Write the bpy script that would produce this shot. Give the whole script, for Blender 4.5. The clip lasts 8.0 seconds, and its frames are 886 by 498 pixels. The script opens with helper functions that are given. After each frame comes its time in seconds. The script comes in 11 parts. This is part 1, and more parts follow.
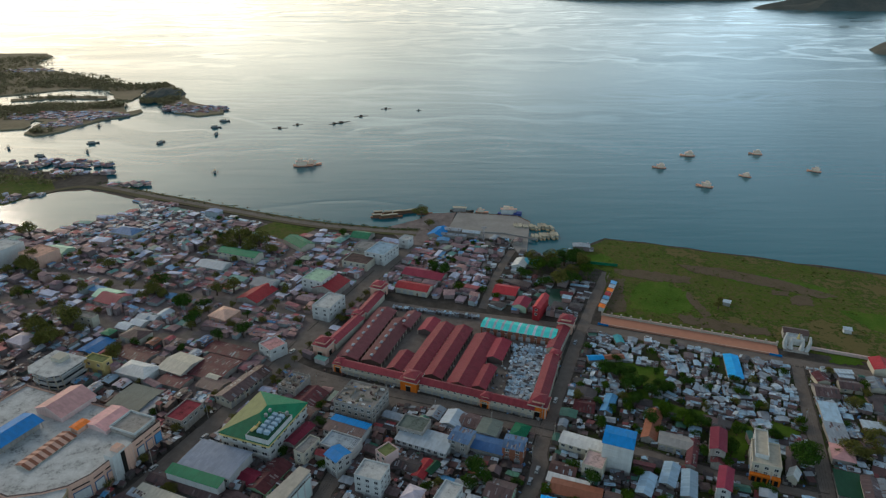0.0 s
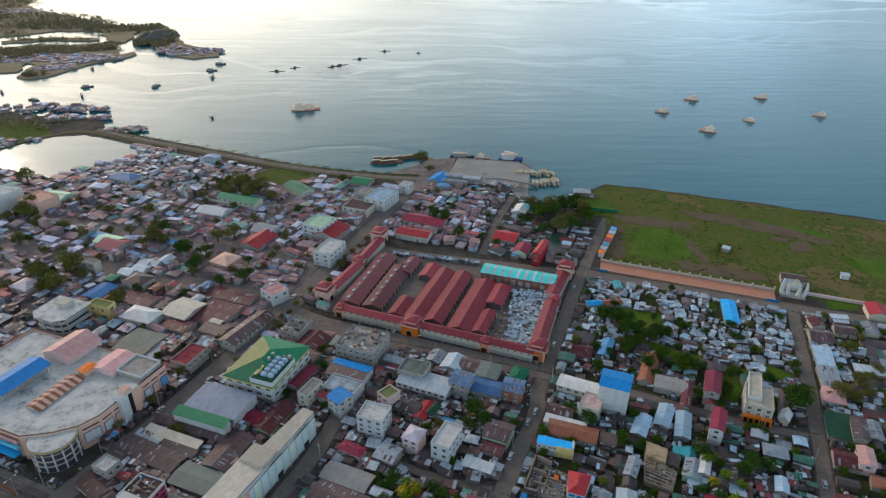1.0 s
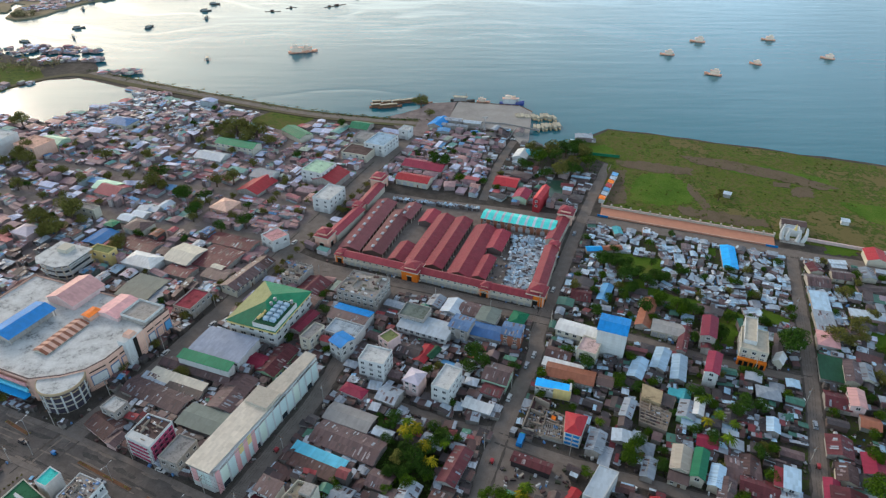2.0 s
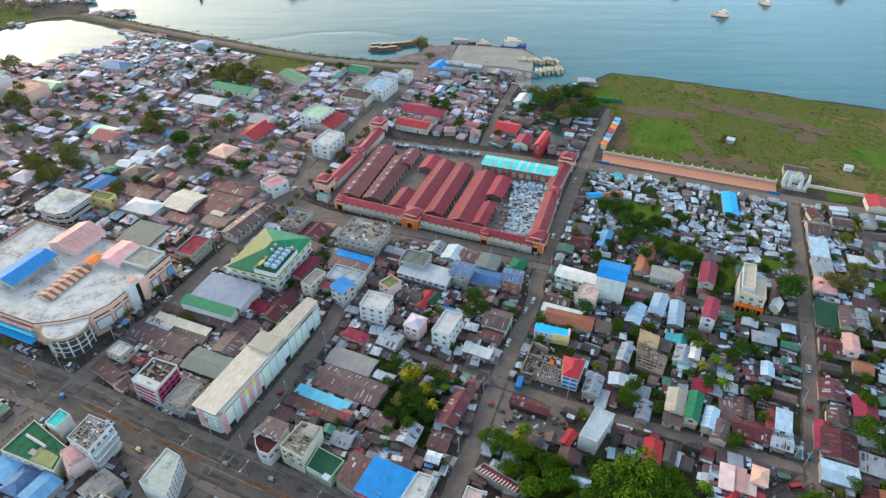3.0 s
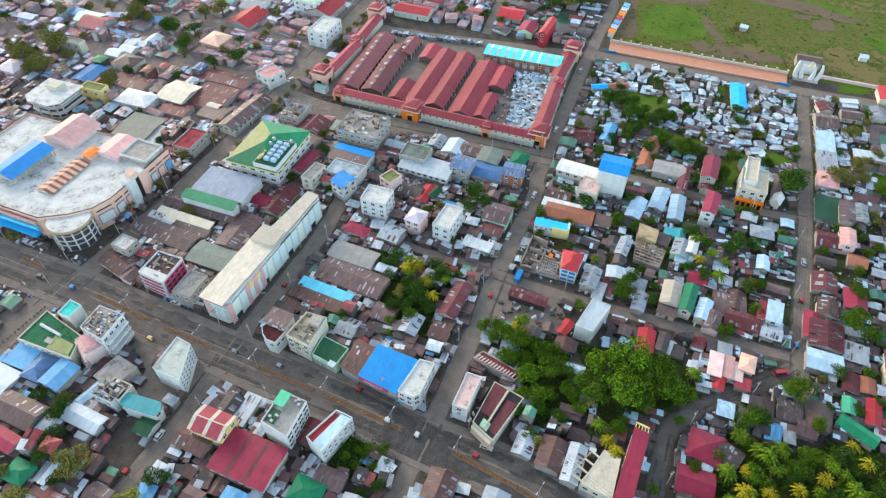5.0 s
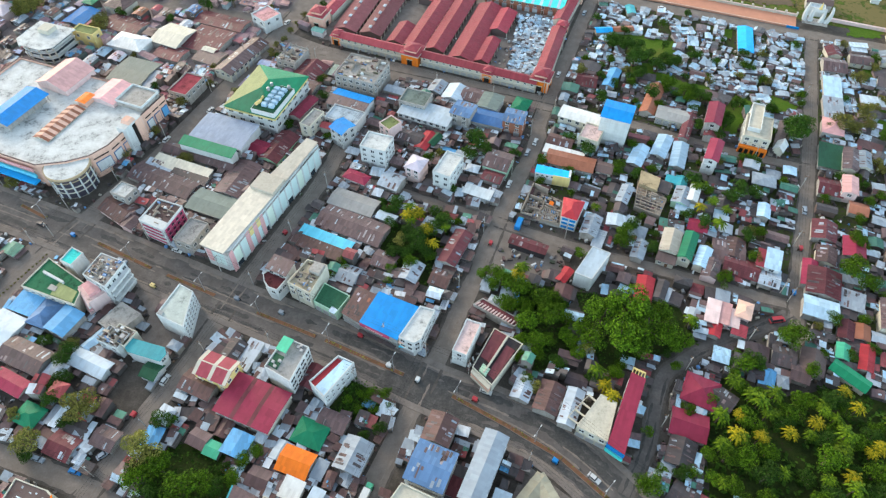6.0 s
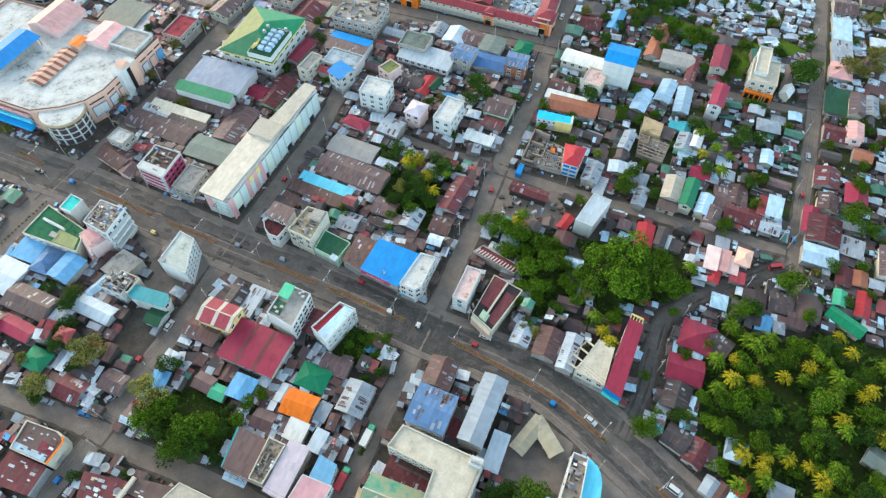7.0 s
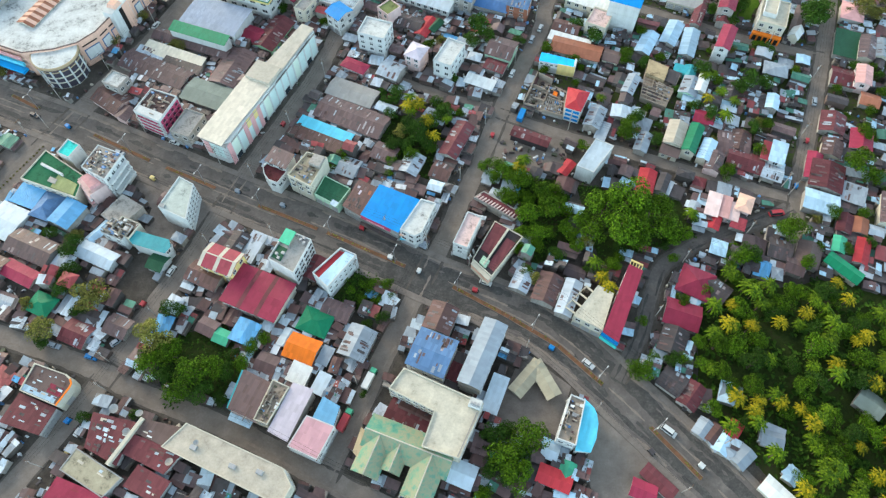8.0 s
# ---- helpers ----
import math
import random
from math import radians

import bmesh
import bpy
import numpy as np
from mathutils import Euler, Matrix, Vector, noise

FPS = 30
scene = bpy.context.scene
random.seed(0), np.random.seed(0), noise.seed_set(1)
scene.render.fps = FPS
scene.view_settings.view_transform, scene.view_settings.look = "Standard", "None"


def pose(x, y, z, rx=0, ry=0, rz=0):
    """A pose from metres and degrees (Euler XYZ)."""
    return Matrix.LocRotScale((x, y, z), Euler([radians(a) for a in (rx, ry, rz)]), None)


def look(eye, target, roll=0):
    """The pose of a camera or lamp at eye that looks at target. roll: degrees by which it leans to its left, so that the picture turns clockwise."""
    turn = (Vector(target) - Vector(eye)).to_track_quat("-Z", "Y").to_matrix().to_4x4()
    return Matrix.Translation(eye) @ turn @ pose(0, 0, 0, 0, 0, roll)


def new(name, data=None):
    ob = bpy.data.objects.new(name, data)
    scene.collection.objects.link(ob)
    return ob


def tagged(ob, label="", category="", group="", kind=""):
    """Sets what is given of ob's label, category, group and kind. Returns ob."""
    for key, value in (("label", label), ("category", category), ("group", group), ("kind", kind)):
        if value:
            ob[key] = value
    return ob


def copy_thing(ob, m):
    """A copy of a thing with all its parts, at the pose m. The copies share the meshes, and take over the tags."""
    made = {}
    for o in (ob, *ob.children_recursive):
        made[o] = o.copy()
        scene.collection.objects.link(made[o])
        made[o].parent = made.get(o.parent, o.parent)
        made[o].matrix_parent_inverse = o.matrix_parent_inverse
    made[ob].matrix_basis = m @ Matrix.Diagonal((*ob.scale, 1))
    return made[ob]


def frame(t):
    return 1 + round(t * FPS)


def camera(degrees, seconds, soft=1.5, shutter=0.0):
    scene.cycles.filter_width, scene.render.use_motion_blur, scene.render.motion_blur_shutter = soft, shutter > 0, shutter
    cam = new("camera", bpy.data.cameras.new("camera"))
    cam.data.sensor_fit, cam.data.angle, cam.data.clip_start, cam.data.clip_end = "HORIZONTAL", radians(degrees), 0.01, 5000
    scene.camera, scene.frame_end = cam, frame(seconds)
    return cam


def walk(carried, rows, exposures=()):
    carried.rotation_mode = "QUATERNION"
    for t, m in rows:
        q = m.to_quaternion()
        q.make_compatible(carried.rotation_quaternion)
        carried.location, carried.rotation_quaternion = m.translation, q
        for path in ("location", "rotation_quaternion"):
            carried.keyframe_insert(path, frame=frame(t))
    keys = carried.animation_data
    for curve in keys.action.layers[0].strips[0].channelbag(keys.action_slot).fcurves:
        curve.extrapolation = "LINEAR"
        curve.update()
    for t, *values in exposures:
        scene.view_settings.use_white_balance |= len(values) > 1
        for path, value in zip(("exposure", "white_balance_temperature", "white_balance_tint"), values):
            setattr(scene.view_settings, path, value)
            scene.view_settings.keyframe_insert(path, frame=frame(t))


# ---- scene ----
# A drone hovers 200 m over the town and tilts slowly from the bay down to the streets.
cam = camera(68.66, 8.0, soft=1.3)
EYE = (0.0, 0.0, 200.0)
TILT = [      # seconds, tilt, turn, lean
    (0.0, -23.48, -0.12, 0.0), (0.5, -25.83, -0.11, 0.0), (1.0, -28.24, -0.10, 0.0), (1.5, -30.66, -0.09, 0.0),
    (3.0, -37.74, -0.05, -0.01), (3.5, -40.15, -0.02, -0.01), (4.0, -42.49, 0.01, -0.02), (4.5, -44.77, 0.03, -0.02),
    (6.0, -51.67, 0.09, -0.04), (6.5, -53.97, 0.12, -0.05), (7.0, -56.34, 0.16, -0.07), (7.5, -58.73, 0.20, -0.09), (8.0, -61.10, 0.25, -0.11),
]
walk(cam, [(t, pose(*EYE, 90 + p, 0, yaw) @ pose(0, 0, 0, 0, 0, lean)) for t, p, yaw, lean in TILT],
     exposures=[(0.0, -0.76, 6500, 11), (0.75, -0.33, 6500, 15), (1.5, 0.01, 6500, 16), (3.0, 0.69, 6550, 14), (4.5, 1.03, 6600, 13), (6.0, 1.08, 6550, 11), (8.0, 1.11, 6500, 7)])

# ---- daylight: a low veiled sun over the bay, soft sky ----
SUN_AZ, SUN_EL = 132.0, 22.0      # degrees: anticlockwise from +x, above the horizon
world = bpy.data.worlds.new("evening_sky")
scene.world = world
world.use_nodes = True
wt = world.node_tree
sky = wt.nodes.new("ShaderNodeTexSky")
sky.sky_type = "NISHITA"
sky.sun_disc = False
sky.sun_elevation = radians(SUN_EL)
sky.sun_rotation = radians(90 - SUN_AZ)
sky.altitude = 200
sky.air_density = 1.0
sky.dust_density = 3.5
sky.ozone_density = 1.5
# thin broken cloud, thickest towards the horizon
where = wt.nodes.new("ShaderNodeTexCoord").outputs["Generated"]
stretch = wt.nodes.new("ShaderNodeMapping")
stretch.inputs["Scale"].default_value = (1.6, 1.6, 5.0)
wt.links.new(where, stretch.inputs["Vector"])
cloud = wt.nodes.new("ShaderNodeTexNoise")
cloud.inputs["Scale"].default_value, cloud.inputs["Detail"].default_value = 1.6, 6.0
wt.links.new(stretch.outputs[0], cloud.inputs["Vector"])
cover = wt.nodes.new("ShaderNodeMapRange")
for key, value in (("From Min", 0.35), ("From Max", 0.70), ("To Min", 0.25), ("To Max", 0.72)):
    cover.inputs[key].default_value = value
wt.links.new(cloud.outputs["Fac"], cover.inputs["Value"])
veil = wt.nodes.new("ShaderNodeMix")
veil.data_type = "RGBA"
wt.links.new(cover.outputs[0], veil.inputs[0])
wt.links.new(sky.outputs["Color"], veil.inputs[6])
height = wt.nodes.new("ShaderNodeSeparateXYZ")
wt.links.new(where, height.inputs[0])
glow = wt.nodes.new("ShaderNodeValToRGB")
glow.color_ramp.elements.new(0.2)
glow.color_ramp.elements.new(0.34)
for e, (at, c) in zip(glow.color_ramp.elements, ((0.0, (0.78, 1.02, 1.16, 1.0)), (0.2, (0.46, 0.68, 0.82, 1.0)), (0.34, (0.25, 0.36, 0.42, 1.0)), (0.55, (0.105, 0.122, 0.135, 1.0)))):
    e.position, e.color = at, c
wt.links.new(height.outputs[2], glow.inputs[0])
lift = wt.nodes.new("ShaderNodeMix")
lift.data_type, lift.blend_type = "RGBA", "MULTIPLY"
lift.inputs[0].default_value = 1.0
# the veil is warmer towards the sun
bearing = wt.nodes.new("ShaderNodeVectorMath")
bearing.operation = "DOT_PRODUCT"
wt.links.new(where, bearing.inputs[0])
bearing.inputs[1].default_value = (math.cos(radians(SUN_AZ)), math.sin(radians(SUN_AZ)), 0.0)
near_sun = wt.nodes.new("ShaderNodeMapRange")
near_sun.interpolation_type = "SMOOTHSTEP"
near_sun.inputs["From Min"].default_value, near_sun.inputs["From Max"].default_value = 0.36, 1.0
wt.links.new(bearing.outputs["Value"], near_sun.inputs["Value"])
warm = wt.nodes.new("ShaderNodeMix")
warm.data_type, warm.blend_type = "RGBA", "MULTIPLY"
warm.inputs[7].default_value = (2.02, 1.40, 0.95, 1.0)
wt.links.new(near_sun.outputs[0], warm.inputs[0])
wt.links.new(glow.outputs[0], warm.inputs[6])
wt.links.new(warm.outputs[2], lift.inputs[6])
lift.inputs[7].default_value = (38.0, 38.0, 38.0, 1.0)
wt.links.new(lift.outputs[2], veil.inputs[7])
wt.links.new(veil.outputs[2], wt.nodes["Background"].inputs["Color"])
wt.nodes["Background"].inputs["Strength"].default_value = 0.12

sun = new("sun", bpy.data.lights.new("sun", "SUN"))
sun.data.energy, sun.data.angle, sun.data.color = 1.0, radians(14), (1.0, 0.88, 0.74)
to_sun = Vector((math.cos(radians(SUN_AZ)) * math.cos(radians(SUN_EL)), math.sin(radians(SUN_AZ)) * math.cos(radians(SUN_EL)), math.sin(radians(SUN_EL))))
sun.matrix_world = look(to_sun * 300, (0, 0, 0))

# ---- materials ----
def nodes_of(m):
    return m.node_tree, m.node_tree.nodes["Principled BSDF"]


def nd(tree, kind, **given):
    """A node; given values go to its inputs by name (spaces as _), or link a socket."""
    n = tree.nodes.new(kind)
    for key, value in given.items():
        name = key.replace("_", " ")
        put(tree, n.inputs[int(key[1:])] if key[0] == "i" and key[1:].isdigit() else n.inputs[name], value)
    return n


def put(tree, socket, value):
    if isinstance(value, bpy.types.NodeSocket):
        tree.links.new(value, socket)
    else:
        socket.default_value = value


def calc(tree, op, a, b=0.0, clamp=False):
    n = tree.nodes.new("ShaderNodeMath")
    n.operation, n.use_clamp = op, clamp
    put(tree, n.inputs[0], a)
    put(tree, n.inputs[1], b)
    return n.outputs[0]


def blend(tree, fac, a, b, mode="MIX"):
    n = tree.nodes.new("ShaderNodeMix")
    n.data_type, n.blend_type = "RGBA", mode
    put(tree, n.inputs[0], fac)
    for socket, v in ((n.inputs[6], a), (n.inputs[7], b)):
        put(tree, socket, v if isinstance(v, bpy.types.NodeSocket) else (*v[:3], 1.0))
    return n.outputs[2]


def ramp(tree, fac, stops, steps=False):
    n = tree.nodes.new("ShaderNodeValToRGB")
    n.color_ramp.interpolation = "CONSTANT" if steps else "LINEAR"
    el = n.color_ramp.elements
    while len(el) < len(stops):
        el.new(0.5)
    for e, (at, c) in zip(el, stops):
        e.position = at
        e.color = (*c, 1.0) if len(c) == 3 else c
    put(tree, n.inputs[0], fac)
    return n.outputs[0]


def noise_at(tree, vec, scale, detail=4.0, rough=0.6):
    n = nd(tree, "ShaderNodeTexNoise", Scale=scale, Detail=detail, Roughness=rough)
    if vec is not None:
        tree.links.new(vec, n.inputs["Vector"])
    return n.outputs["Fac"]


def relief(tree, bsdf, height, strength, distance):
    b = nd(tree, "ShaderNodeBump", Strength=strength, Distance=distance)
    tree.links.new(height, b.inputs["Height"])
    tree.links.new(b.outputs["Normal"], bsdf.inputs["Normal"])


def palette(colours):
    return [(i / len(colours), c) for i, c in enumerate(colours)]


def fresh(name, rough, metal=0.0):
    m = bpy.data.materials.new(name)
    m.use_nodes = True
    tree, bsdf = nodes_of(m)
    bsdf.inputs["Roughness"].default_value = rough
    bsdf.inputs["Metallic"].default_value = metal
    bsdf.inputs["Specular IOR Level"].default_value = 0.5 if rough < 0.5 else 0.12
    return m, tree, bsdf


def sheet_metal(name, colours, rust=0.35, rough=0.48, island=False, sheet=(0.9, 2.6), gloss=0.5):
    """Corrugated roofing: painted or bare sheets, each a little different, with rust runs and dirt."""
    m, t, b = fresh(name, rough)
    b.inputs["Specular IOR Level"].default_value = gloss
    tc = t.nodes.new("ShaderNodeTexCoord").outputs["Object"]
    info = t.nodes.new("ShaderNodeObjectInfo").outputs["Random"]
    if island:
        isl = t.nodes.new("ShaderNodeNewGeometry").outputs["Random Per Island"]
        rnd = calc(t, "FRACT", calc(t, "ADD", calc(t, "MULTIPLY", isl, 3.7), info))
    else:
        rnd = info
    base = ramp(t, rnd, palette(colours), True) if len(colours) > 1 else None
    xyz = nd(t, "ShaderNodeSeparateXYZ", Vector=tc).outputs
    cx = calc(t, "FLOOR", calc(t, "DIVIDE", xyz[0], sheet[0]))
    cy = calc(t, "FLOOR", calc(t, "DIVIDE", xyz[1], sheet[1]))
    cell = nd(t, "ShaderNodeCombineXYZ", X=cx, Y=cy, Z=calc(t, "MULTIPLY", rnd, 91.0)).outputs[0]
    wn = nd(t, "ShaderNodeTexWhiteNoise", Vector=cell).outputs["Value"]
    shifted = nd(t, "ShaderNodeVectorMath", i0=tc, i1=nd(t, "ShaderNodeCombineXYZ", X=calc(t, "MULTIPLY", rnd, 53.0), Y=calc(t, "MULTIPLY", rnd, 17.0)).outputs[0]).outputs[0]
    streak = nd(t, "ShaderNodeMapping", Vector=shifted, Scale=(1.6, 0.35, 0.6)).outputs[0]
    worn = noise_at(t, streak, 1.0, 6.0, 0.65)
    blotch = noise_at(t, shifted, 0.28, 5.0, 0.6)
    each = calc(t, "ADD", 0.78, calc(t, "MULTIPLY", info, 0.44))
    tone = calc(t, "ADD", 0.76 - 0.32 * rust, calc(t, "ADD", calc(t, "MULTIPLY", wn, 0.10 + 0.75 * rust), calc(t, "MULTIPLY", blotch, 0.55)))
    tone = calc(t, "MULTIPLY", tone, each)
    col = blend(t, 1.0, base if base else colours[0], nd(t, "ShaderNodeCombineColor", Red=tone, Green=tone, Blue=tone).outputs[0], "MULTIPLY")
    amount = calc(t, "MULTIPLY", calc(t, "SUBTRACT", calc(t, "ADD", calc(t, "MULTIPLY", worn, 0.6), calc(t, "MULTIPLY", blotch, 0.5)), 0.80 - 0.5 * rust), 4.0, True)
    amount = calc(t, "MULTIPLY", amount, min(1.0, rust * 1.6))
    rusty = blend(t, worn, (0.045, 0.024, 0.02), (0.15, 0.08, 0.06))
    put(t, b.inputs["Base Color"], blend(t, amount, col, rusty))
    wave = nd(t, "ShaderNodeTexWave", Vector=tc, Scale=2.2)
    wave.bands_direction = "X"
    relief(t, b, wave.outputs["Fac"], 0.35, 0.06)
    return m


def plaster(name, colours, stain=0.5, rough=0.85, island=False):
    """Painted or bare concrete walls with grime and rain runs."""
    m, t, b = fresh(name, rough)
    tc = t.nodes.new("ShaderNodeTexCoord").outputs["Object"]
    info = t.nodes.new("ShaderNodeObjectInfo").outputs["Random"]
    pick = t.nodes.new("ShaderNodeNewGeometry").outputs["Random Per Island"] if island else info
    base = ramp(t, calc(t, "FRACT", calc(t, "MULTIPLY", pick, 7.31)), palette(colours), True) if len(colours) > 1 else colours[0]
    off = nd(t, "ShaderNodeVectorMath", i0=tc, i1=nd(t, "ShaderNodeCombineXYZ", X=calc(t, "MULTIPLY", info, 40.0)).outputs[0]).outputs[0]
    run = noise_at(t, nd(t, "ShaderNodeMapping", Vector=off, Scale=(1.1, 1.1, 0.16)).outputs[0], 1.0, 5.0)
    big = noise_at(t, off, 0.35, 4.0)
    dirt = calc(t, "MULTIPLY", calc(t, "SUBTRACT", calc(t, "ADD", calc(t, "MULTIPLY", run, 0.7), calc(t, "MULTIPLY", big, 0.5)), 0.52), 3.0 * stain, True)
    put(t, b.inputs["Base Color"], blend(t, calc(t, "MULTIPLY", dirt, 0.75), base, (0.09, 0.08, 0.072)))
    relief(t, b, run, 0.2, 0.05)
    return m


def earthy(name, colours, scale, rough=0.95, fine=2.0, bump=0.4, depth=0.15, gain=2.4):
    """Ground covers: two noises over a ramp of colours."""
    m, t, b = fresh(name, rough)
    tc = t.nodes.new("ShaderNodeTexCoord").outputs["Object"]
    a = noise_at(t, tc, scale, 6.0, 0.62)
    f = noise_at(t, tc, fine, 5.0, 0.7)
    fac = calc(t, "MULTIPLY", calc(t, "SUBTRACT", calc(t, "ADD", calc(t, "MULTIPLY", a, 0.72), calc(t, "MULTIPLY", f, 0.38)), 0.55 - 0.6 / gain), gain, True)
    n = len(colours)
    put(t, b.inputs["Base Color"], ramp(t, fac, [(i / (n - 1), c) for i, c in enumerate(colours)]))
    relief(t, b, f, bump, depth)
    return m


def flat(name, colour, rough=0.6, metal=0.0, vary=0.25, scale=0.8):
    """One paint with a mottled tone."""
    m, t, b = fresh(name, rough, metal)
    tc = t.nodes.new("ShaderNodeTexCoord").outputs["Object"]
    v = calc(t, "ADD", 1.0 - vary, calc(t, "MULTIPLY", noise_at(t, tc, scale, 5.0), 2 * vary))
    put(t, b.inputs["Base Color"], blend(t, 1.0, colour, nd(t, "ShaderNodeCombineColor", Red=v, Green=v, Blue=v).outputs[0], "MULTIPLY"))
    return m


def leafage(name, dark, light, dry=None):
    """Leaves: each clump has its own green, each plant its own tint."""
    m, t, b = fresh(name, 0.85)
    isl = t.nodes.new("ShaderNodeNewGeometry").outputs["Random Per Island"]
    info = t.nodes.new("ShaderNodeObjectInfo").outputs["Random"]
    c = blend(t, isl, dark, light)
    if dry:
        pick = calc(t, "MULTIPLY", calc(t, "GREATER_THAN", calc(t, "FRACT", calc(t, "MULTIPLY", info, 5.3)), 0.60), calc(t, "ADD", 0.08, calc(t, "MULTIPLY", isl, 0.75)))
        c = blend(t, pick, c, dry)
    v = calc(t, "ADD", 0.75, calc(t, "MULTIPLY", info, 0.5))
    put(t, b.inputs["Base Color"], blend(t, 1.0, c, nd(t, "ShaderNodeCombineColor", Red=v, Green=v, Blue=v).outputs[0], "MULTIPLY"))
    b.inputs["Subsurface Weight"].default_value = 0.0
    return m


RUST = (0.090, 0.047, 0.044)
MAUVE = (0.104, 0.068, 0.070)
DUSK = (0.052, 0.045, 0.048)
SILVER = (0.29, 0.345, 0.40)
PALE = (0.39, 0.48, 0.55)
BROWN = (0.12, 0.085, 0.06)
STEEL = (0.21, 0.255, 0.30)
ICE = (0.30, 0.47, 0.60)

roof_mixed = sheet_metal("roof_sheets_mixed", [RUST, MAUVE, DUSK, SILVER, MAUVE, (0.26, 0.045, 0.05), RUST, STEEL, DUSK, PALE, MAUVE, (0.05, 0.17, 0.12), RUST, STEEL, MAUVE, (0.07, 0.25, 0.45), DUSK, SILVER, (0.20, 0.05, 0.05), PALE], 0.42, island=True, gloss=0.36)
roof_shanty = sheet_metal("roof_sheets_shanty", [SILVER, ICE, STEEL, MAUVE, PALE, (0.28, 0.36, 0.42), ICE, RUST, PALE, STEEL, ICE, (0.17, 0.20, 0.24), SILVER, DUSK, (0.26, 0.38, 0.50), MAUVE, (0.52, 0.62, 0.70), (0.30, 0.44, 0.55)], 0.30, island=True, rough=0.45)
# far roofs: colours lifted and warmed to stand in for haze
roof_far_hazed = sheet_metal("roof_sheets_far_hazed", [(0.240, 0.155, 0.174), (0.330, 0.220, 0.232), (0.360, 0.085, 0.099), (0.200, 0.130, 0.151), (0.460, 0.520, 0.696), (0.260, 0.170, 0.191), (0.300, 0.240, 0.290), (0.120, 0.300, 0.278), (0.220, 0.140, 0.162), (0.300, 0.380, 0.557), (0.250, 0.160, 0.180), (0.420, 0.250, 0.232), (0.180, 0.120, 0.145), (0.600, 0.640, 0.766), (0.280, 0.190, 0.209), (0.100, 0.280, 0.510), (0.230, 0.150, 0.174), (0.400, 0.460, 0.626), (0.330, 0.120, 0.139), (0.200, 0.140, 0.162), (0.260, 0.330, 0.278)], 0.22, island=True, gloss=0.2, rough=0.6)
roof_sheds = sheet_metal("roof_sheets_sheds", [RUST, DUSK, MAUVE, SILVER, RUST, DUSK, PALE, MAUVE, STEEL, RUST, SILVER, DUSK, MAUVE, (0.50, 0.55, 0.60)], 0.35, island=True, gloss=0.36)
roof_east = sheet_metal("roof_sheets_east", [DUSK, (0.050, 0.036, 0.040), STEEL, DUSK, ICE, (0.085, 0.042, 0.042), DUSK, (0.15, 0.034, 0.040), SILVER, (0.045, 0.040, 0.042), ICE, MAUVE, DUSK, PALE, (0.040, 0.13, 0.10), DUSK, (0.07, 0.05, 0.05), STEEL], 0.3, island=True, gloss=0.3)
patch_mat = sheet_metal("repair_sheets", [RUST, DUSK, MAUVE, (0.20, 0.15, 0.15), STEEL, RUST, MAUVE, (0.26, 0.24, 0.25), DUSK, SILVER, RUST], 0.35, island=True)
litter_mat = sheet_metal("yard_litter", [(0.55, 0.58, 0.6), DUSK, RUST, (0.3, 0.3, 0.3), (0.7, 0.72, 0.72), BROWN, DUSK, (0.10, 0.25, 0.5), RUST, (0.4, 0.36, 0.3), DUSK, (0.05, 0.06, 0.03)], 0.2, island=True)
wall_mixed = plaster("wall_paint_mixed", [(0.128, 0.119, 0.111), (0.323, 0.297, 0.264), (0.076, 0.068, 0.064), (0.102, 0.089, 0.085), (0.128, 0.162, 0.149), (0.170, 0.119, 0.102), (0.068, 0.060, 0.055), (0.153, 0.170, 0.187)], 0.8)
# far walls: palette lightened in place of distance haze
wall_far_hazed = plaster("wall_far_houses_hazed", [(0.260, 0.200, 0.198), (0.440, 0.400, 0.396), (0.180, 0.145, 0.149), (0.600, 0.570, 0.572), (0.320, 0.250, 0.242), (0.240, 0.190, 0.193), (0.480, 0.330, 0.308), (0.360, 0.420, 0.440)], 0.5, island=True)
wall_mid = plaster("wall_mid_houses", [(0.119, 0.106, 0.098), (0.221, 0.204, 0.187), (0.076, 0.068, 0.064), (0.306, 0.289, 0.264), (0.093, 0.085, 0.081), (0.145, 0.106, 0.093)], 0.7, island=True)
wall_shanty = plaster("wall_boards_shanty", [(0.13, 0.11, 0.10), (0.20, 0.19, 0.185), (0.09, 0.075, 0.07), (0.26, 0.27, 0.29)], 0.7)

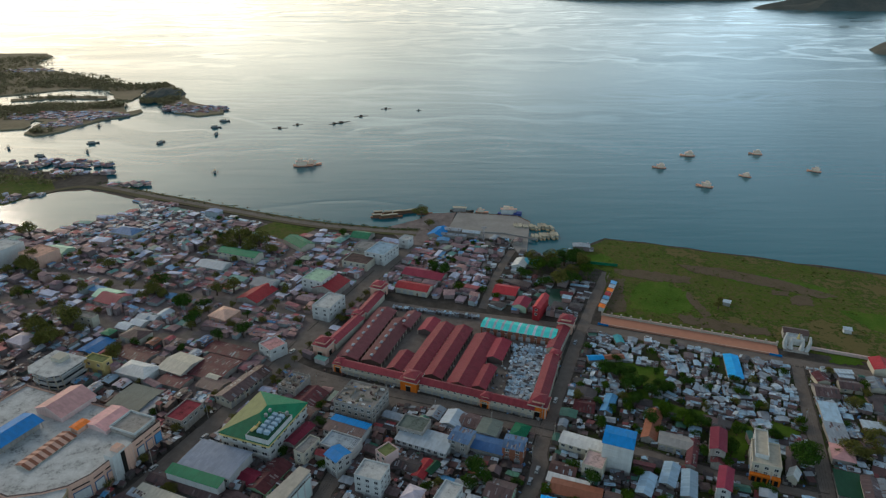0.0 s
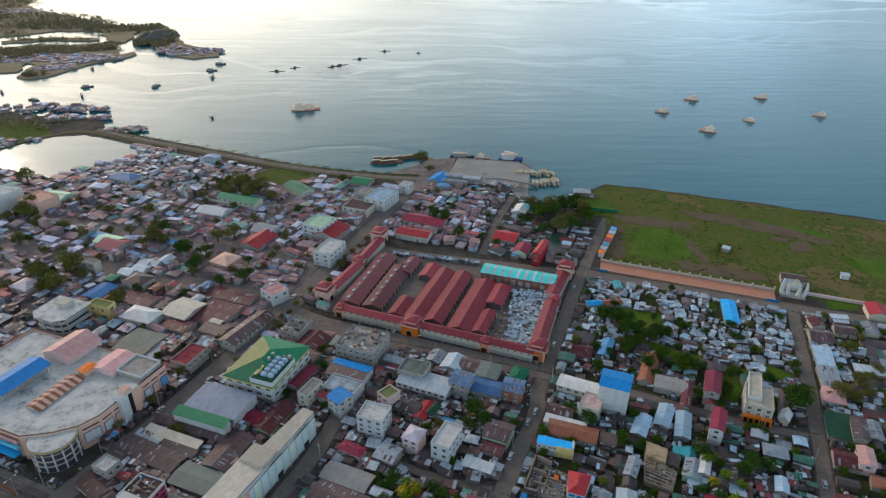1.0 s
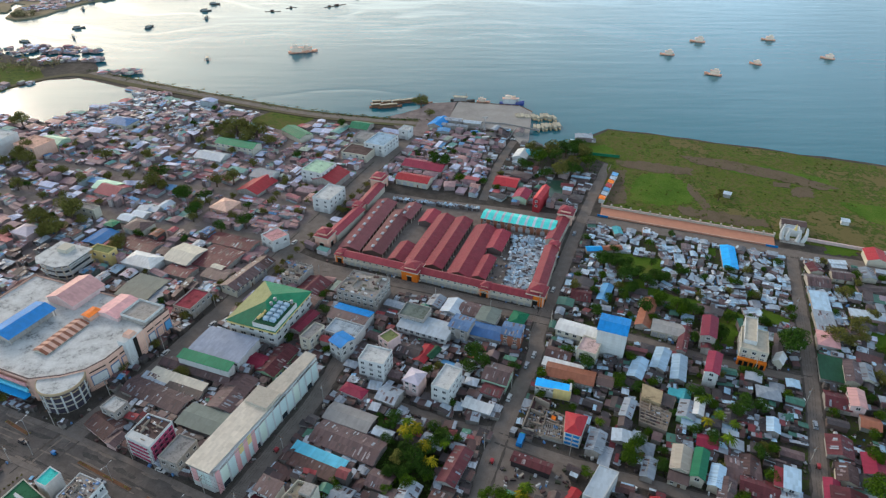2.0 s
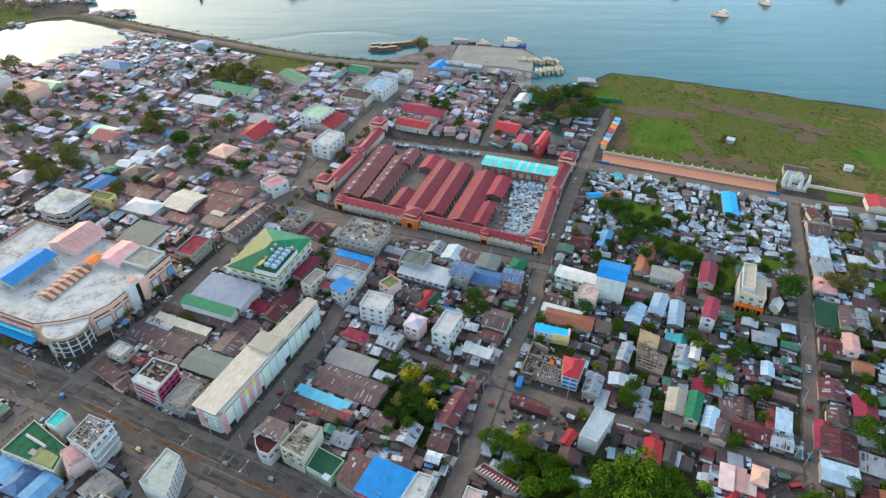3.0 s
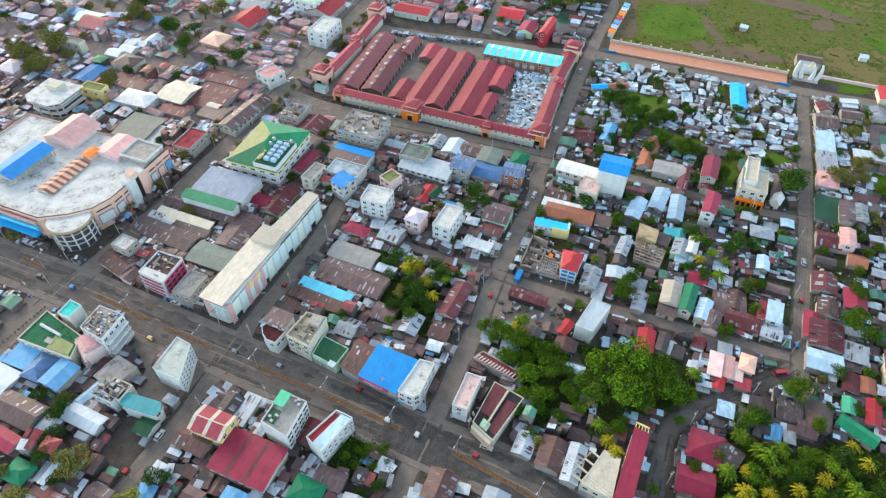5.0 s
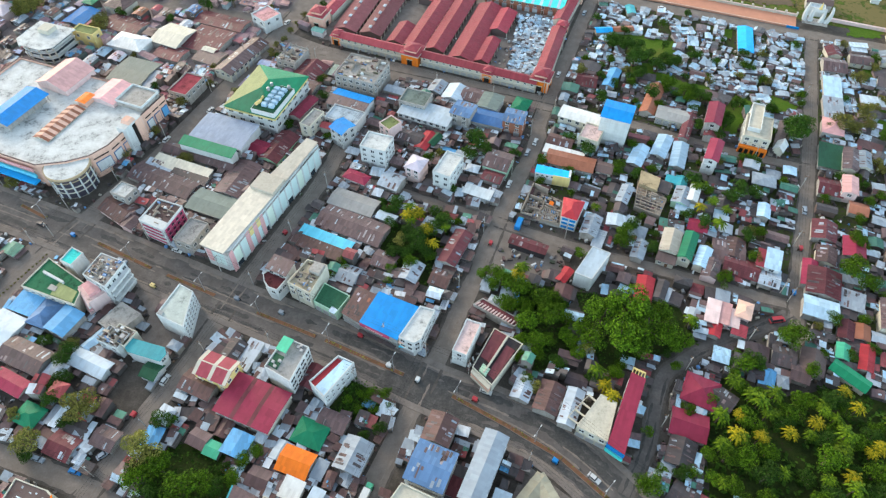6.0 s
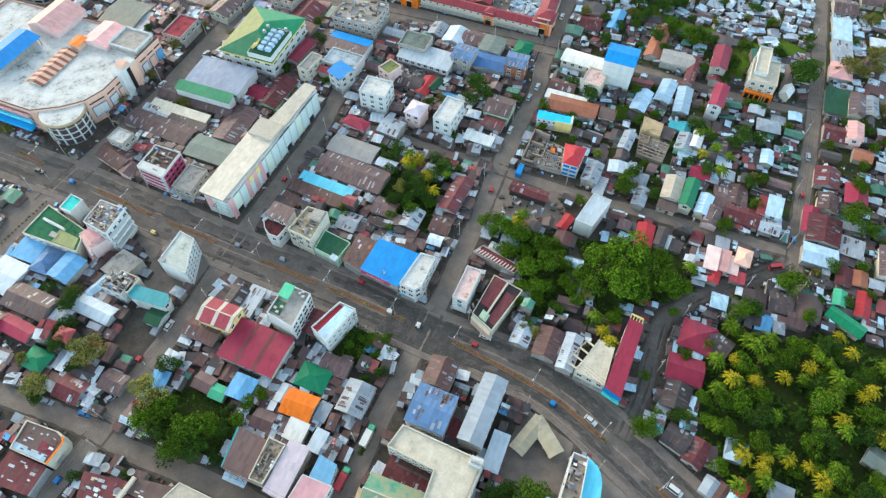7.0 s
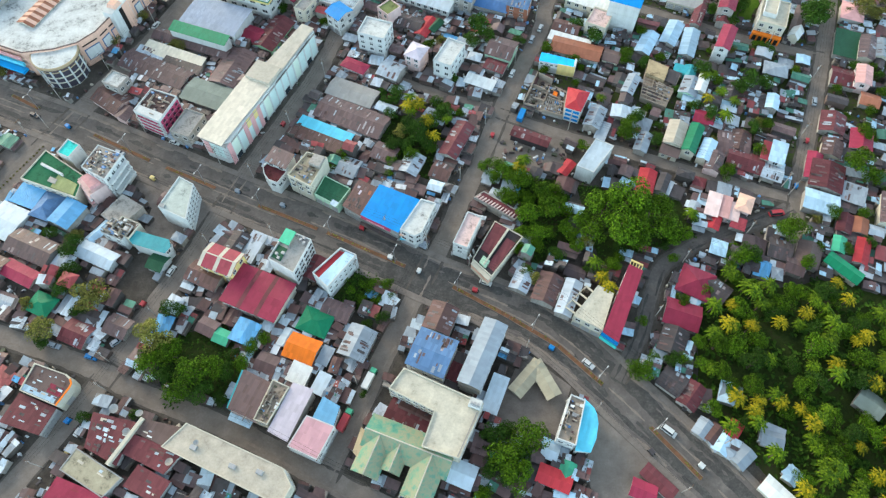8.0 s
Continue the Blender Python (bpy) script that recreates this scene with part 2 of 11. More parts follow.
COLOURS = {
    "white": (0.55, 0.575, 0.57), "cream": (0.54, 0.51, 0.42), "grey": (0.33, 0.33, 0.32), "concrete": (0.38, 0.36, 0.33),
    "pink": (0.66, 0.36, 0.36), "palepink": (0.66, 0.50, 0.48), "yellow": (0.72, 0.58, 0.24), "orange": (0.85, 0.20, 0.02),
    "peach": (0.70, 0.44, 0.34), "crimson": (0.23, 0.026, 0.055), "red": (0.38, 0.035, 0.045), "magenta": (0.46, 0.06, 0.14),
    "maroon": (0.115, 0.034, 0.040), "marketred": (0.26, 0.032, 0.050), "marketmaroon": (0.165, 0.050, 0.058), "green": (0.008, 0.17, 0.085), "darkgreen": (0.02, 0.085, 0.045),
    "mint": (0.42, 0.62, 0.46), "palegreen": (0.30, 0.50, 0.33), "seagreen": (0.06, 0.36, 0.22), "teal": (0.05, 0.33, 0.38),
    "turquoise": (0.06, 0.62, 0.58), "cyan": (0.12, 0.58, 0.78), "blue": (0.0, 0.185, 0.50), "skyblue": (0.11, 0.34, 0.60),
    "steelblue": (0.085, 0.165, 0.30), "navy": (0.06, 0.16, 0.36), "silver": SILVER, "pale": PALE, "steel": STEEL, "rust": RUST,
    "mauve": MAUVE, "dusk": DUSK, "lilac": (0.42, 0.38, 0.44), "terracotta": (0.30, 0.12, 0.075), "brown": (0.125, 0.088, 0.082),
    "sand": (0.37, 0.34, 0.25), "beige": (0.46, 0.42, 0.35), "patina": (0.20, 0.40, 0.27), "gateorange": (0.80, 0.20, 0.02), "rosered": (0.27, 0.045, 0.06), "olive": (0.20, 0.24, 0.10), "azure": (0.01, 0.36, 0.80), "paleblue": (0.33, 0.48, 0.60), "rosewood": (0.30, 0.055, 0.075), "salmon": (0.64, 0.36, 0.34), "tan": (0.40, 0.32, 0.20), "slateblue": (0.17, 0.22, 0.30), "rubble": (0.33, 0.28, 0.23), "slate": (0.16, 0.20, 0.18), "mossgreen": (0.030, 0.145, 0.075), "dustpink": (0.44, 0.25, 0.28), "dullblue": (0.11, 0.27, 0.42), "fog": (0.43, 0.48, 0.45),
}
MADE = {}


def roofing(c):
    if ("r", c) not in MADE:
        if c == "patina":                  # copper green, bleached and rusted in broad patches
            MADE["r", c] = earthy("roofing_patina", [(0.06, 0.23, 0.18), (0.11, 0.28, 0.20), (0.17, 0.30, 0.20), (0.29, 0.29, 0.19), (0.15, 0.28, 0.20), (0.08, 0.25, 0.20)], 0.07, 0.6, 0.6, 0.12, 0.05, 3.6)
            return MADE["r", c]
        worn = {"rust": 0.6, "mauve": 0.5, "silver": 0.3, "dusk": 0.5, "steel": 0.12, "steelblue": 0.35, "maroon": 0.35, "patina": 0.15, "paleblue": 0.2}
        MADE["r", c] = sheet_metal("roofing_" + c, [COLOURS[c]], worn.get(c, 0.12), 0.5, gloss=0.5 if c in ("silver", "steel", "pale", "lilac", "white") else 0.3 if c in ("rust", "mauve", "dusk") else 0.15)
    return MADE["r", c]


def paint(c):
    if ("w", c) not in MADE:
        MADE["w", c] = plaster("wall_" + c, [COLOURS[c]], 0.7 if c == "concrete" else 0.32)
    return MADE["w", c]


def slabtop(c):
    if ("s", c) not in MADE:
        r, g, b = COLOURS[c]
        low = 0.62 if c in ("cream", "beige") else 0.25
        tones = [low, low + (1 - low) * 0.5, 0.92, 1.0, 1.12]
        MADE["s", c] = earthy("roof_slab_" + c, [(r * k, g * k * 0.99, b * k * 0.98) for k in tones], 0.22, 0.85, 1.3, 0.2, 0.05, 3.6)
    return MADE["s", c]


dirt = earthy("town_earth", [(0.030, 0.027, 0.024), (0.052, 0.046, 0.040), (0.078, 0.070, 0.061), (0.12, 0.108, 0.096)], 0.16, fine=1.6)
# dusty brown earth, lightened further so its colour carries the far haze
dusty = earthy("dusty_hazed_earth", [(0.082, 0.067, 0.064), (0.153, 0.128, 0.122), (0.224, 0.189, 0.180), (0.286, 0.245, 0.238)], 0.12, fine=1.2)
concrete_road = earthy("concrete_road", [(0.108, 0.095, 0.081), (0.167, 0.145, 0.128), (0.198, 0.174, 0.153), (0.244, 0.214, 0.190)], 0.22, 0.9, 1.8, 0.15, 0.03)
asphalt = earthy("asphalt", [(0.060, 0.055, 0.050), (0.098, 0.090, 0.083), (0.125, 0.114, 0.107), (0.171, 0.156, 0.144)], 0.2, 0.88, 1.1, 0.12, 0.03)
pavement_mat = earthy("pavement_concrete", [(0.102, 0.088, 0.077), (0.171, 0.150, 0.135), (0.231, 0.203, 0.182)], 0.25, 0.9, 1.8, 0.2, 0.04)
median_mat = earthy("median_earth", [(0.06, 0.05, 0.03), (0.16, 0.085, 0.05), (0.22, 0.11, 0.065)], 0.4, 0.95, 2.0)
grass_mat = earthy("rough_grass", [(0.040, 0.062, 0.012), (0.055, 0.105, 0.012), (0.105, 0.125, 0.022), (0.060, 0.098, 0.014), (0.135, 0.105, 0.042), (0.080, 0.130, 0.016), (0.050, 0.080, 0.014), (0.15, 0.125, 0.05)], 0.014, 1.0, 0.22, 0.3, 0.3, 5.0)
lawn_mat = earthy("green_grass", [(0.03, 0.07, 0.008), (0.055, 0.12, 0.010), (0.08, 0.15, 0.016), (0.13, 0.14, 0.03)], 0.05, 1.0, 0.8, 0.9, 0.4)
field_earth = earthy("field_earth", [(0.060, 0.070, 0.026), (0.105, 0.085, 0.050), (0.145, 0.108, 0.076), (0.080, 0.095, 0.030)], 0.09, 1.0, 0.9, 0.5, 0.3)
shore_mat = earthy("shore_mud", [(0.07, 0.055, 0.035), (0.13, 0.11, 0.07), (0.10, 0.11, 0.04)], 0.05, 1.0, 0.6)
quay_mat = earthy("quay_concrete", [(0.20, 0.19, 0.175), (0.30, 0.29, 0.27), (0.36, 0.35, 0.33)], 0.06, 0.85, 0.5, 0.1, 0.03)
glass = flat("window_glass", (0.03, 0.04, 0.05), 0.12, 0.0, 0.1)
trim_white = flat("white_trim", (0.56, 0.57, 0.56), 0.6)
dark_open = flat("dark_opening", (0.02, 0.018, 0.017), 0.8)
wood_mat = flat("timber", (0.17, 0.10, 0.06), 0.8)
bark = flat("bark", (0.12, 0.09, 0.07), 0.95, 0, 0.4, 2.0)
rubber = flat("tyre_rubber", (0.02, 0.02, 0.02), 0.9)
steel_mat = flat("galvanised_steel", (0.40, 0.41, 0.42), 0.45, 0.6)
wire_mat = flat("black_cable", (0.02, 0.02, 0.02), 0.8)
leaf_broad = leafage("broad_leaves", (0.012, 0.034, 0.005), (0.052, 0.118, 0.012))
leaf_bright = leafage("bright_leaves", (0.017, 0.046, 0.003), (0.105, 0.205, 0.008))
leaf_dry = leafage("dusty_leaves", (0.085, 0.10, 0.022), (0.27, 0.25, 0.06))
leaf_palm = leafage("palm_fronds", (0.018, 0.050, 0.003), (0.115, 0.180, 0.006), (0.34, 0.235, 0.008))
leaf_tuft = leafage("field_tufts", (0.045, 0.085, 0.010), (0.13, 0.15, 0.026))
# mangroves lightened: the bay's haze is put into their leaf colour
far_leaf_hazed = leafage("hazed_mangrove_leaves", (0.13, 0.115, 0.06), (0.27, 0.23, 0.12))

water_mat, wtr, wbs = fresh("sea_water", 0.08)
wbs.inputs["Base Color"].default_value = (0.004, 0.125, 0.165, 1)
wbs.inputs["Specular IOR Level"].default_value = 0.5
wbs.inputs["IOR"].default_value = 1.33
wtc = wtr.nodes.new("ShaderNodeTexCoord").outputs["Object"]
swell = noise_at(wtr, nd(wtr, "ShaderNodeMapping", Vector=wtc, Scale=(0.012, 0.07, 1.0), Rotation=(0, 0, radians(8))).outputs[0], 1.0, 4.0, 0.55)
chop = noise_at(wtr, nd(wtr, "ShaderNodeMapping", Vector=wtc, Scale=(0.25, 0.6, 1.0)).outputs[0], 1.0, 3.0, 0.5)
calm = noise_at(wtr, nd(wtr, "ShaderNodeMapping", Vector=wtc, Scale=(0.0016, 0.004, 1.0)).outputs[0], 1.0, 4.0, 0.6)
# smooth slicks wind over the ruffled water
warp = nd(wtr, "ShaderNodeTexNoise", Vector=nd(wtr, "ShaderNodeMapping", Vector=wtc, Scale=(0.0022, 0.0022, 1.0)).outputs[0], Scale=1.0, Detail=3.0).outputs["Color"]
bent = nd(wtr, "ShaderNodeVectorMath", i0=nd(wtr, "ShaderNodeMapping", Vector=wtc, Scale=(0.0026, 0.0075, 1.0)).outputs[0], i1=nd(wtr, "ShaderNodeMapping", Vector=warp, Scale=(3.0, 3.0, 3.0)).outputs[0]).outputs[0]
vein = noise_at(wtr, bent, 1.0, 2.0, 0.5)
slick = calc(wtr, "SUBTRACT", 1.0, calc(wtr, "MULTIPLY", calc(wtr, "ABSOLUTE", calc(wtr, "SUBTRACT", vein, 0.5)), 16.0), True)
slick = calc(wtr, "MULTIPLY", slick, calc(wtr, "MULTIPLY", calc(wtr, "SUBTRACT", calm, 0.42), 5.0, True))
ruffle = calc(wtr, "SUBTRACT", 1.0, calc(wtr, "MULTIPLY", slick, 0.85))
relief(wtr, wbs, calc(wtr, "MULTIPLY", ruffle, calc(wtr, "ADD", calc(wtr, "MULTIPLY", swell, 1.0), calc(wtr, "MULTIPLY", chop, 0.16))), 0.10, 3.0)
put(wtr, wbs.inputs["Roughness"], calc(wtr, "MULTIPLY", ruffle, calc(wtr, "ADD", 0.08, calc(wtr, "MULTIPLY", calm, 0.22))))

# ---- geometry helpers ----
class Geo:
    """Collects solid pieces into one mesh."""

    def __init__(self):
        self.v, self.f, self.m = [], [], []

    def solid(self, pts, faces, m=0):
        k = len(self.v)
        self.v += [tuple(p) for p in pts]
        self.f += [tuple(k + i for i in f) for f in faces]
        self.m += [m] * len(faces)

    def box(self, x0, x1, y0, y1, z0, z1, m=0, top=None):
        """An upright box; top gives the inset of its upper face."""
        a = top or 0.0
        self.solid([(x0, y0, z0), (x1, y0, z0), (x1, y1, z0), (x0, y1, z0), (x0 + a, y0 + a, z1), (x1 - a, y0 + a, z1), (x1 - a, y1 - a, z1), (x0 + a, y1 - a, z1)],
                   [(3, 2, 1, 0), (4, 5, 6, 7), (0, 1, 5, 4), (1, 2, 6, 5), (2, 3, 7, 6), (3, 0, 4, 7)], m)

    def sheet(self, a, b, c, d, thick=0.12, m=0):
        """A roof sheet: four corners of its upper face, anticlockwise from above."""
        low = [(p[0], p[1], p[2] - thick) for p in (a, b, c, d)]
        self.solid([*low, a, b, c, d], [(3, 2, 1, 0), (4, 5, 6, 7), (0, 1, 5, 4), (1, 2, 6, 5), (2, 3, 7, 6), (3, 0, 4, 7)], m)

    def tri(self, a, b, c, thick=0.12, m=0):
        low = [(p[0], p[1], p[2] - thick) for p in (a, b, c)]
        self.solid([*low, a, b, c], [(2, 1, 0), (3, 4, 5), (0, 1, 4, 3), (1, 2, 5, 4), (2, 0, 3, 5)], m)

    def tube(self, rings, sides=8, m=0, caps=True):
        """Rings of (x, y, z, radius), joined one to the next."""
        k = len(self.v)
        for x, y, z, r in rings:
            self.v += [(x + r * math.cos(2 * math.pi * i / sides), y + r * math.sin(2 * math.pi * i / sides), z) for i in range(sides)]
        n = 0
        for j in range(len(rings) - 1):
            for i in range(sides):
                p, q = k + j * sides + i, k + j * sides + (i + 1) % sides
                self.f.append((p, q, q + sides, p + sides))
                n += 1
        if caps:
            self.f.append(tuple(k + i for i in reversed(range(sides))))
            self.f.append(tuple(k + (len(rings) - 1) * sides + i for i in range(sides)))
            n += 2
        self.m += [m] * n

    def gable(self, w, d, z, rise, over=0.45, m=0, x=0.0, y=0.0, thick=0.12):
        """A gable roof in one piece, its ridge along x."""
        a, b = w / 2 + over, d / 2 + over
        e, t = z - rise * over / (d / 2), z + rise
        pts = [(x + s * a, y + k * b, (t if k == 0 else e) - o) for s in (-1, 1) for o in (0, thick) for k in (-1, 0, 1)]
        self.solid(pts, [(0, 6, 7, 1), (1, 7, 8, 2), (3, 4, 10, 9), (4, 5, 11, 10), (0, 3, 9, 6), (2, 8, 11, 5), (0, 1, 4, 3), (1, 2, 5, 4), (6, 9, 10, 7), (7, 10, 11, 8)], m)

    def gable_ends(self, w, d, z, rise, m=0, x=0.0, y=0.0):
        for s in (-1, 1):
            xo, xi = x + s * w / 2, x + s * (w / 2 - 0.2)
            self.solid([(xo, y - d / 2, z), (xo, y + d / 2, z), (xo, y, z + rise - 0.14), (xi, y - d / 2, z), (xi, y + d / 2, z), (xi, y, z + rise - 0.14)],
                       [(0, 1, 2), (5, 4, 3), (0, 3, 4, 1), (1, 4, 5, 2), (2, 5, 3, 0)], m)

    def hip(self, w, d, z, rise, over=0.5, m=0, x=0.0, y=0.0):
        a, b = w / 2 + over, d / 2 + over
        r = max(a - b, 0.05)
        t = z + rise
        self.solid([(x - a, y - b, z - 0.15), (x + a, y - b, z - 0.15), (x + a, y + b, z - 0.15), (x - a, y + b, z - 0.15),
                    (x - a, y - b, z), (x + a, y - b, z), (x + a, y + b, z), (x - a, y + b, z), (x - r, y, t), (x + r, y, t)],
                   [(3, 2, 1, 0), (0, 1, 5, 4), (1, 2, 6, 5), (2, 3, 7, 6), (3, 0, 4, 7), (4, 5, 9, 8), (5, 6, 9), (6, 7, 8, 9), (7, 4, 8)], m)

    def data(self, name, *materials):
        me = bpy.data.meshes.new(name)
        me.from_pydata(self.v, [], self.f)
        for mt in materials:
            me.materials.append(mt)
        if len(materials) > 1:
            me.polygons.foreach_set("material_index", self.m)
        me.update()
        return me


def part(name, geo, material, parent=None, label="", m=None):
    """Links a Geo, or a mesh, as one mesh object under a thing or a part."""
    mats = material if isinstance(material, (list, tuple)) else [material]
    ob = new(name, geo.data(name, *mats) if isinstance(geo, Geo) else geo)
    if parent is not None:
        ob.parent = parent
    if m is not None:
        ob.matrix_basis = m
    return tagged(ob, label)


def base(name, m, label, category, group=""):
    """The Empty at the foot of a thing."""
    ob = new(name)
    ob.empty_display_size = 0.5
    ob.matrix_basis = m
    return tagged(ob, label, category, group)


def polygon(points, z0, z1):
    """A flat plate with an uneven outline and sides going down."""
    g = Geo()
    n = len(points)
    area = sum(points[i][0] * points[(i + 1) % n][1] - points[(i + 1) % n][0] * points[i][1] for i in range(n))
    if area < 0:
        points = points[::-1]
    g.v = [(x, y, z0) for x, y in points] + [(x, y, z1) for x, y in points]
    g.f = [tuple(n + i for i in range(n))] + [(i, (i + 1) % n, n + (i + 1) % n, n + i) for i in range(n)]
    g.m = [0] * len(g.f)
    return g


def rough_line(points, step, swing, closed=False, seed=1):
    """A polyline cut into short pieces that wander a little."""
    rng = random.Random(seed)
    out = []
    ends = points + [points[0]] if closed else points
    for (ax, ay), (bx, by) in zip(ends, ends[1:]):
        n = max(1, int(math.hypot(bx - ax, by - ay) / step))
        for i in range(n):
            t = i / n
            k = swing if i else 0
            out.append((ax + (bx - ax) * t + rng.uniform(-k, k), ay + (by - ay) * t + rng.uniform(-k, k)))
    if not closed:
        out.append(points[-1])
    return out


def smooth(points, n=6):
    """Catmull-Rom through the points."""
    p = [points[0], *points, points[-1]]
    out = []
    for i in range(1, len(p) - 2):
        for k in range(n):
            t = k / n
            out.append(tuple(0.5 * (2 * p[i][a] + (p[i + 1][a] - p[i - 1][a]) * t + (2 * p[i - 1][a] - 5 * p[i][a] + 4 * p[i + 1][a] - p[i + 2][a]) * t * t
                                    + (3 * p[i][a] - p[i - 1][a] - 3 * p[i + 1][a] + p[i + 2][a]) * t ** 3) for a in (0, 1)))
    out.append(points[-1])
    return out


def sides_of(line):
    """Unit normals to the left along a polyline."""
    out = []
    for i in range(len(line)):
        a, b = line[max(i - 1, 0)], line[min(i + 1, len(line) - 1)]
        dx, dy = b[0] - a[0], b[1] - a[1]
        k = math.hypot(dx, dy) or 1
        out.append((-dy / k, dx / k))
    return out


def strip(line, left, right, z0, z1):
    """A band along a line between two offsets, from z0 up to z1."""
    g = Geo()
    nn = sides_of(line)
    for (x, y), (nx, ny) in zip(line, nn):
        g.v += [(x + nx * o, y + ny * o, z) for o, z in ((left, z0), (left, z1), (right, z1), (right, z0))]
    for i in range(len(line) - 1):
        k = 4 * i
        for j in range(3):
            g.f.append((k + j, k + j + 1, k + j + 5, k + j + 4))
    last = 4 * (len(line) - 1)
    g.f += [(0, 1, 2, 3), (last + 3, last + 2, last + 1, last)]
    g.m = [0] * len(g.f)
    return g


def tube_along(g, pts, radii, sides=6, m=0):
    """A limb: a tube through points in space."""
    k = len(g.v)
    for i, p in enumerate(pts):
        a, b = Vector(pts[max(i - 1, 0)]), Vector(pts[min(i + 1, len(pts) - 1)])
        t = (b - a).normalized()
        s = t.cross(Vector((0, 1, 0.01))).normalized()
        u = t.cross(s)
        for j in range(sides):
            q = 2 * math.pi * j / sides
            g.v.append(tuple(Vector(p) + (s * math.cos(q) + u * math.sin(q)) * radii[i]))
    for i in range(len(pts) - 1):
        for j in range(sides):
            p, q = k + i * sides + j, k + i * sides + (j + 1) % sides
            g.f.append((p, q, q + sides, p + sides))
            g.m.append(m)


# ---- land and water ----
tagged(part("water", polygon([(-4990, -2500), (4990, -2500), (4990, 4990), (-4990, 4990)], -3.0, -1.0), water_mat), "calm blue-grey bay water with a low swell", "sea", kind="structure")

COAST = [(-1500, -800), (1500, -800), (1500, -40), (700, 268), (315, 414), (222, 450), (160, 474), (131, 482), (110, 465), (85, 441), (66, 452), (58, 486), (-40, 505), (-58, 507),
         (-118, 523), (-197, 559), (-286, 600), (-337, 627), (-352, 655), (-400, 676), (-430, 668), (-470, 690), (-540, 682), (-700, 730), (-1500, 830)]
tagged(part("ground", polygon(rough_line(COAST, 14, 1.6, True), -4.0, 0.0), dirt), "brown trodden earth under a coastal town", "ground", kind="structure")

FIELD = [(92, 441), (131, 479), (160, 471), (222, 447), (315, 411), (420, 370), (640, 285), (640, 150), (250, 297), (206, 313), (100, 351), (118, 419)]
tagged(part("field", polygon(rough_line(FIELD, 10, 1.2, True, 3), -0.3, 0.12), grass_mat), "rough green and brown grass field by the bay", "field", kind="structure")
CLEARINGS = [[(86.1, 302.8), (96.9, 308.5), (105.5, 303.5), (112.5, 299.4), (121, 297.8), (121.4, 280.1), (111.9, 277.1), (97.8, 284), (91, 289)],
             [(90.5, 267), (95, 277), (105, 278), (107.5, 271.5), (117, 264.5), (130.9, 259), (128.0, 250.7), (119, 247.5), (106.5, 258.5), (100, 264)],
             [(131.4, 243.8), (141, 253.5), (149.5, 247), (144, 240.5), (132.8, 225.2), (124.2, 221.3)],
             [(146, 300.5), (149, 310), (155.5, 308), (151.5, 299.5)], [(157, 255), (168.5, 244.5), (164, 238), (153.5, 240)], [(214, 302), (219, 311), (236, 308), (230, 300)],
             [(205, 240), (212, 252), (218, 248), (211, 236)], [(196, 226), (203, 236), (214, 230), (206, 218)], [(206, 262), (210, 274), (220, 270), (214, 258)]]
for clearing in CLEARINGS:
    tagged(part("weedy_plot", polygon(rough_line(clearing, 1.6, 0.9, True, 9), -0.2, 0.14), lawn_mat), "weedy green plot among the shacks", "grass", kind="structure")
for at, (nm, pts, swing, mat, lab) in enumerate((
        ("lawn", [(121, 365), (127, 389), (138, 403), (157, 402), (166, 380), (158, 360), (136, 357)], 1.3, lawn_mat, "bright green patch of grass in the field"),
        ("lawn", [(196, 420), (232, 412), (262, 392), (256, 376), (228, 392), (200, 404)], 1.2, lawn_mat, "green stretch of grass in the field"),
        ("lawn", [(252, 362), (290, 352), (330, 330), (322, 310), (280, 322), (258, 338)], 1.2, lawn_mat, "green stretch of grass in the field"),
        ("lawn", [(96, 430), (108, 446), (122, 452), (128, 436), (114, 428)], 2.0, lawn_mat, "green grass at the corner of the shore"),
        ("bare_earth", [(104, 358), (116, 408), (128, 408), (121, 385), (117, 361)], 0.8, field_earth, "bare brown earth beside the grass field"),
        ("path", [(124, 424), (146, 421), (175, 410), (171, 400), (145, 405), (125, 414)], 1.4, field_earth, "dusty worn track across the field"),
        ("path", [(165, 388), (169, 356), (163, 352), (161, 378)], 0.8, field_earth, "thin bare footpath in the grass"),
        ("bare_earth", [(146, 348), (149, 357), (176, 347.5), (196, 339), (198, 331), (180, 332), (158, 340)], 1.3, field_earth, "bare trodden earth behind the promenade"),
        ("bare_earth", [(230, 380), (245, 384), (240, 368), (226, 369)], 1.2, field_earth, "bare mauve patch of mud in the field"),
        ("bare_earth", [(222, 390), (233, 388), (230, 380), (220, 383)], 1.0, field_earth, "bare mauve patch of mud in the field"),
        ("bare_earth", [(172, 432), (204, 424), (238, 404), (262, 380), (250, 378), (220, 396), (180, 418)], 0.9, field_earth, "brown thin grass by the water"))):
    tagged(part(nm, polygon(rough_line(pts, 1.8, swing, True, 4 + at), -0.2, 0.170 + 0.006 * at), mat), lab, "grass" if nm == "lawn" else "earth", kind="structure")
tagged(part("pool", polygon(rough_line([(68, 393), (81.6, 392), (79.6, 374), (70, 365), (65.5, 374)], 2.5, 0.6, True, 5), -0.3, 0.10), flat("green_pool_water", (0.03, 0.085, 0.06), 0.15, 0, 0.3, 0.1)), "still green pool among the shacks", "pool", kind="structure")

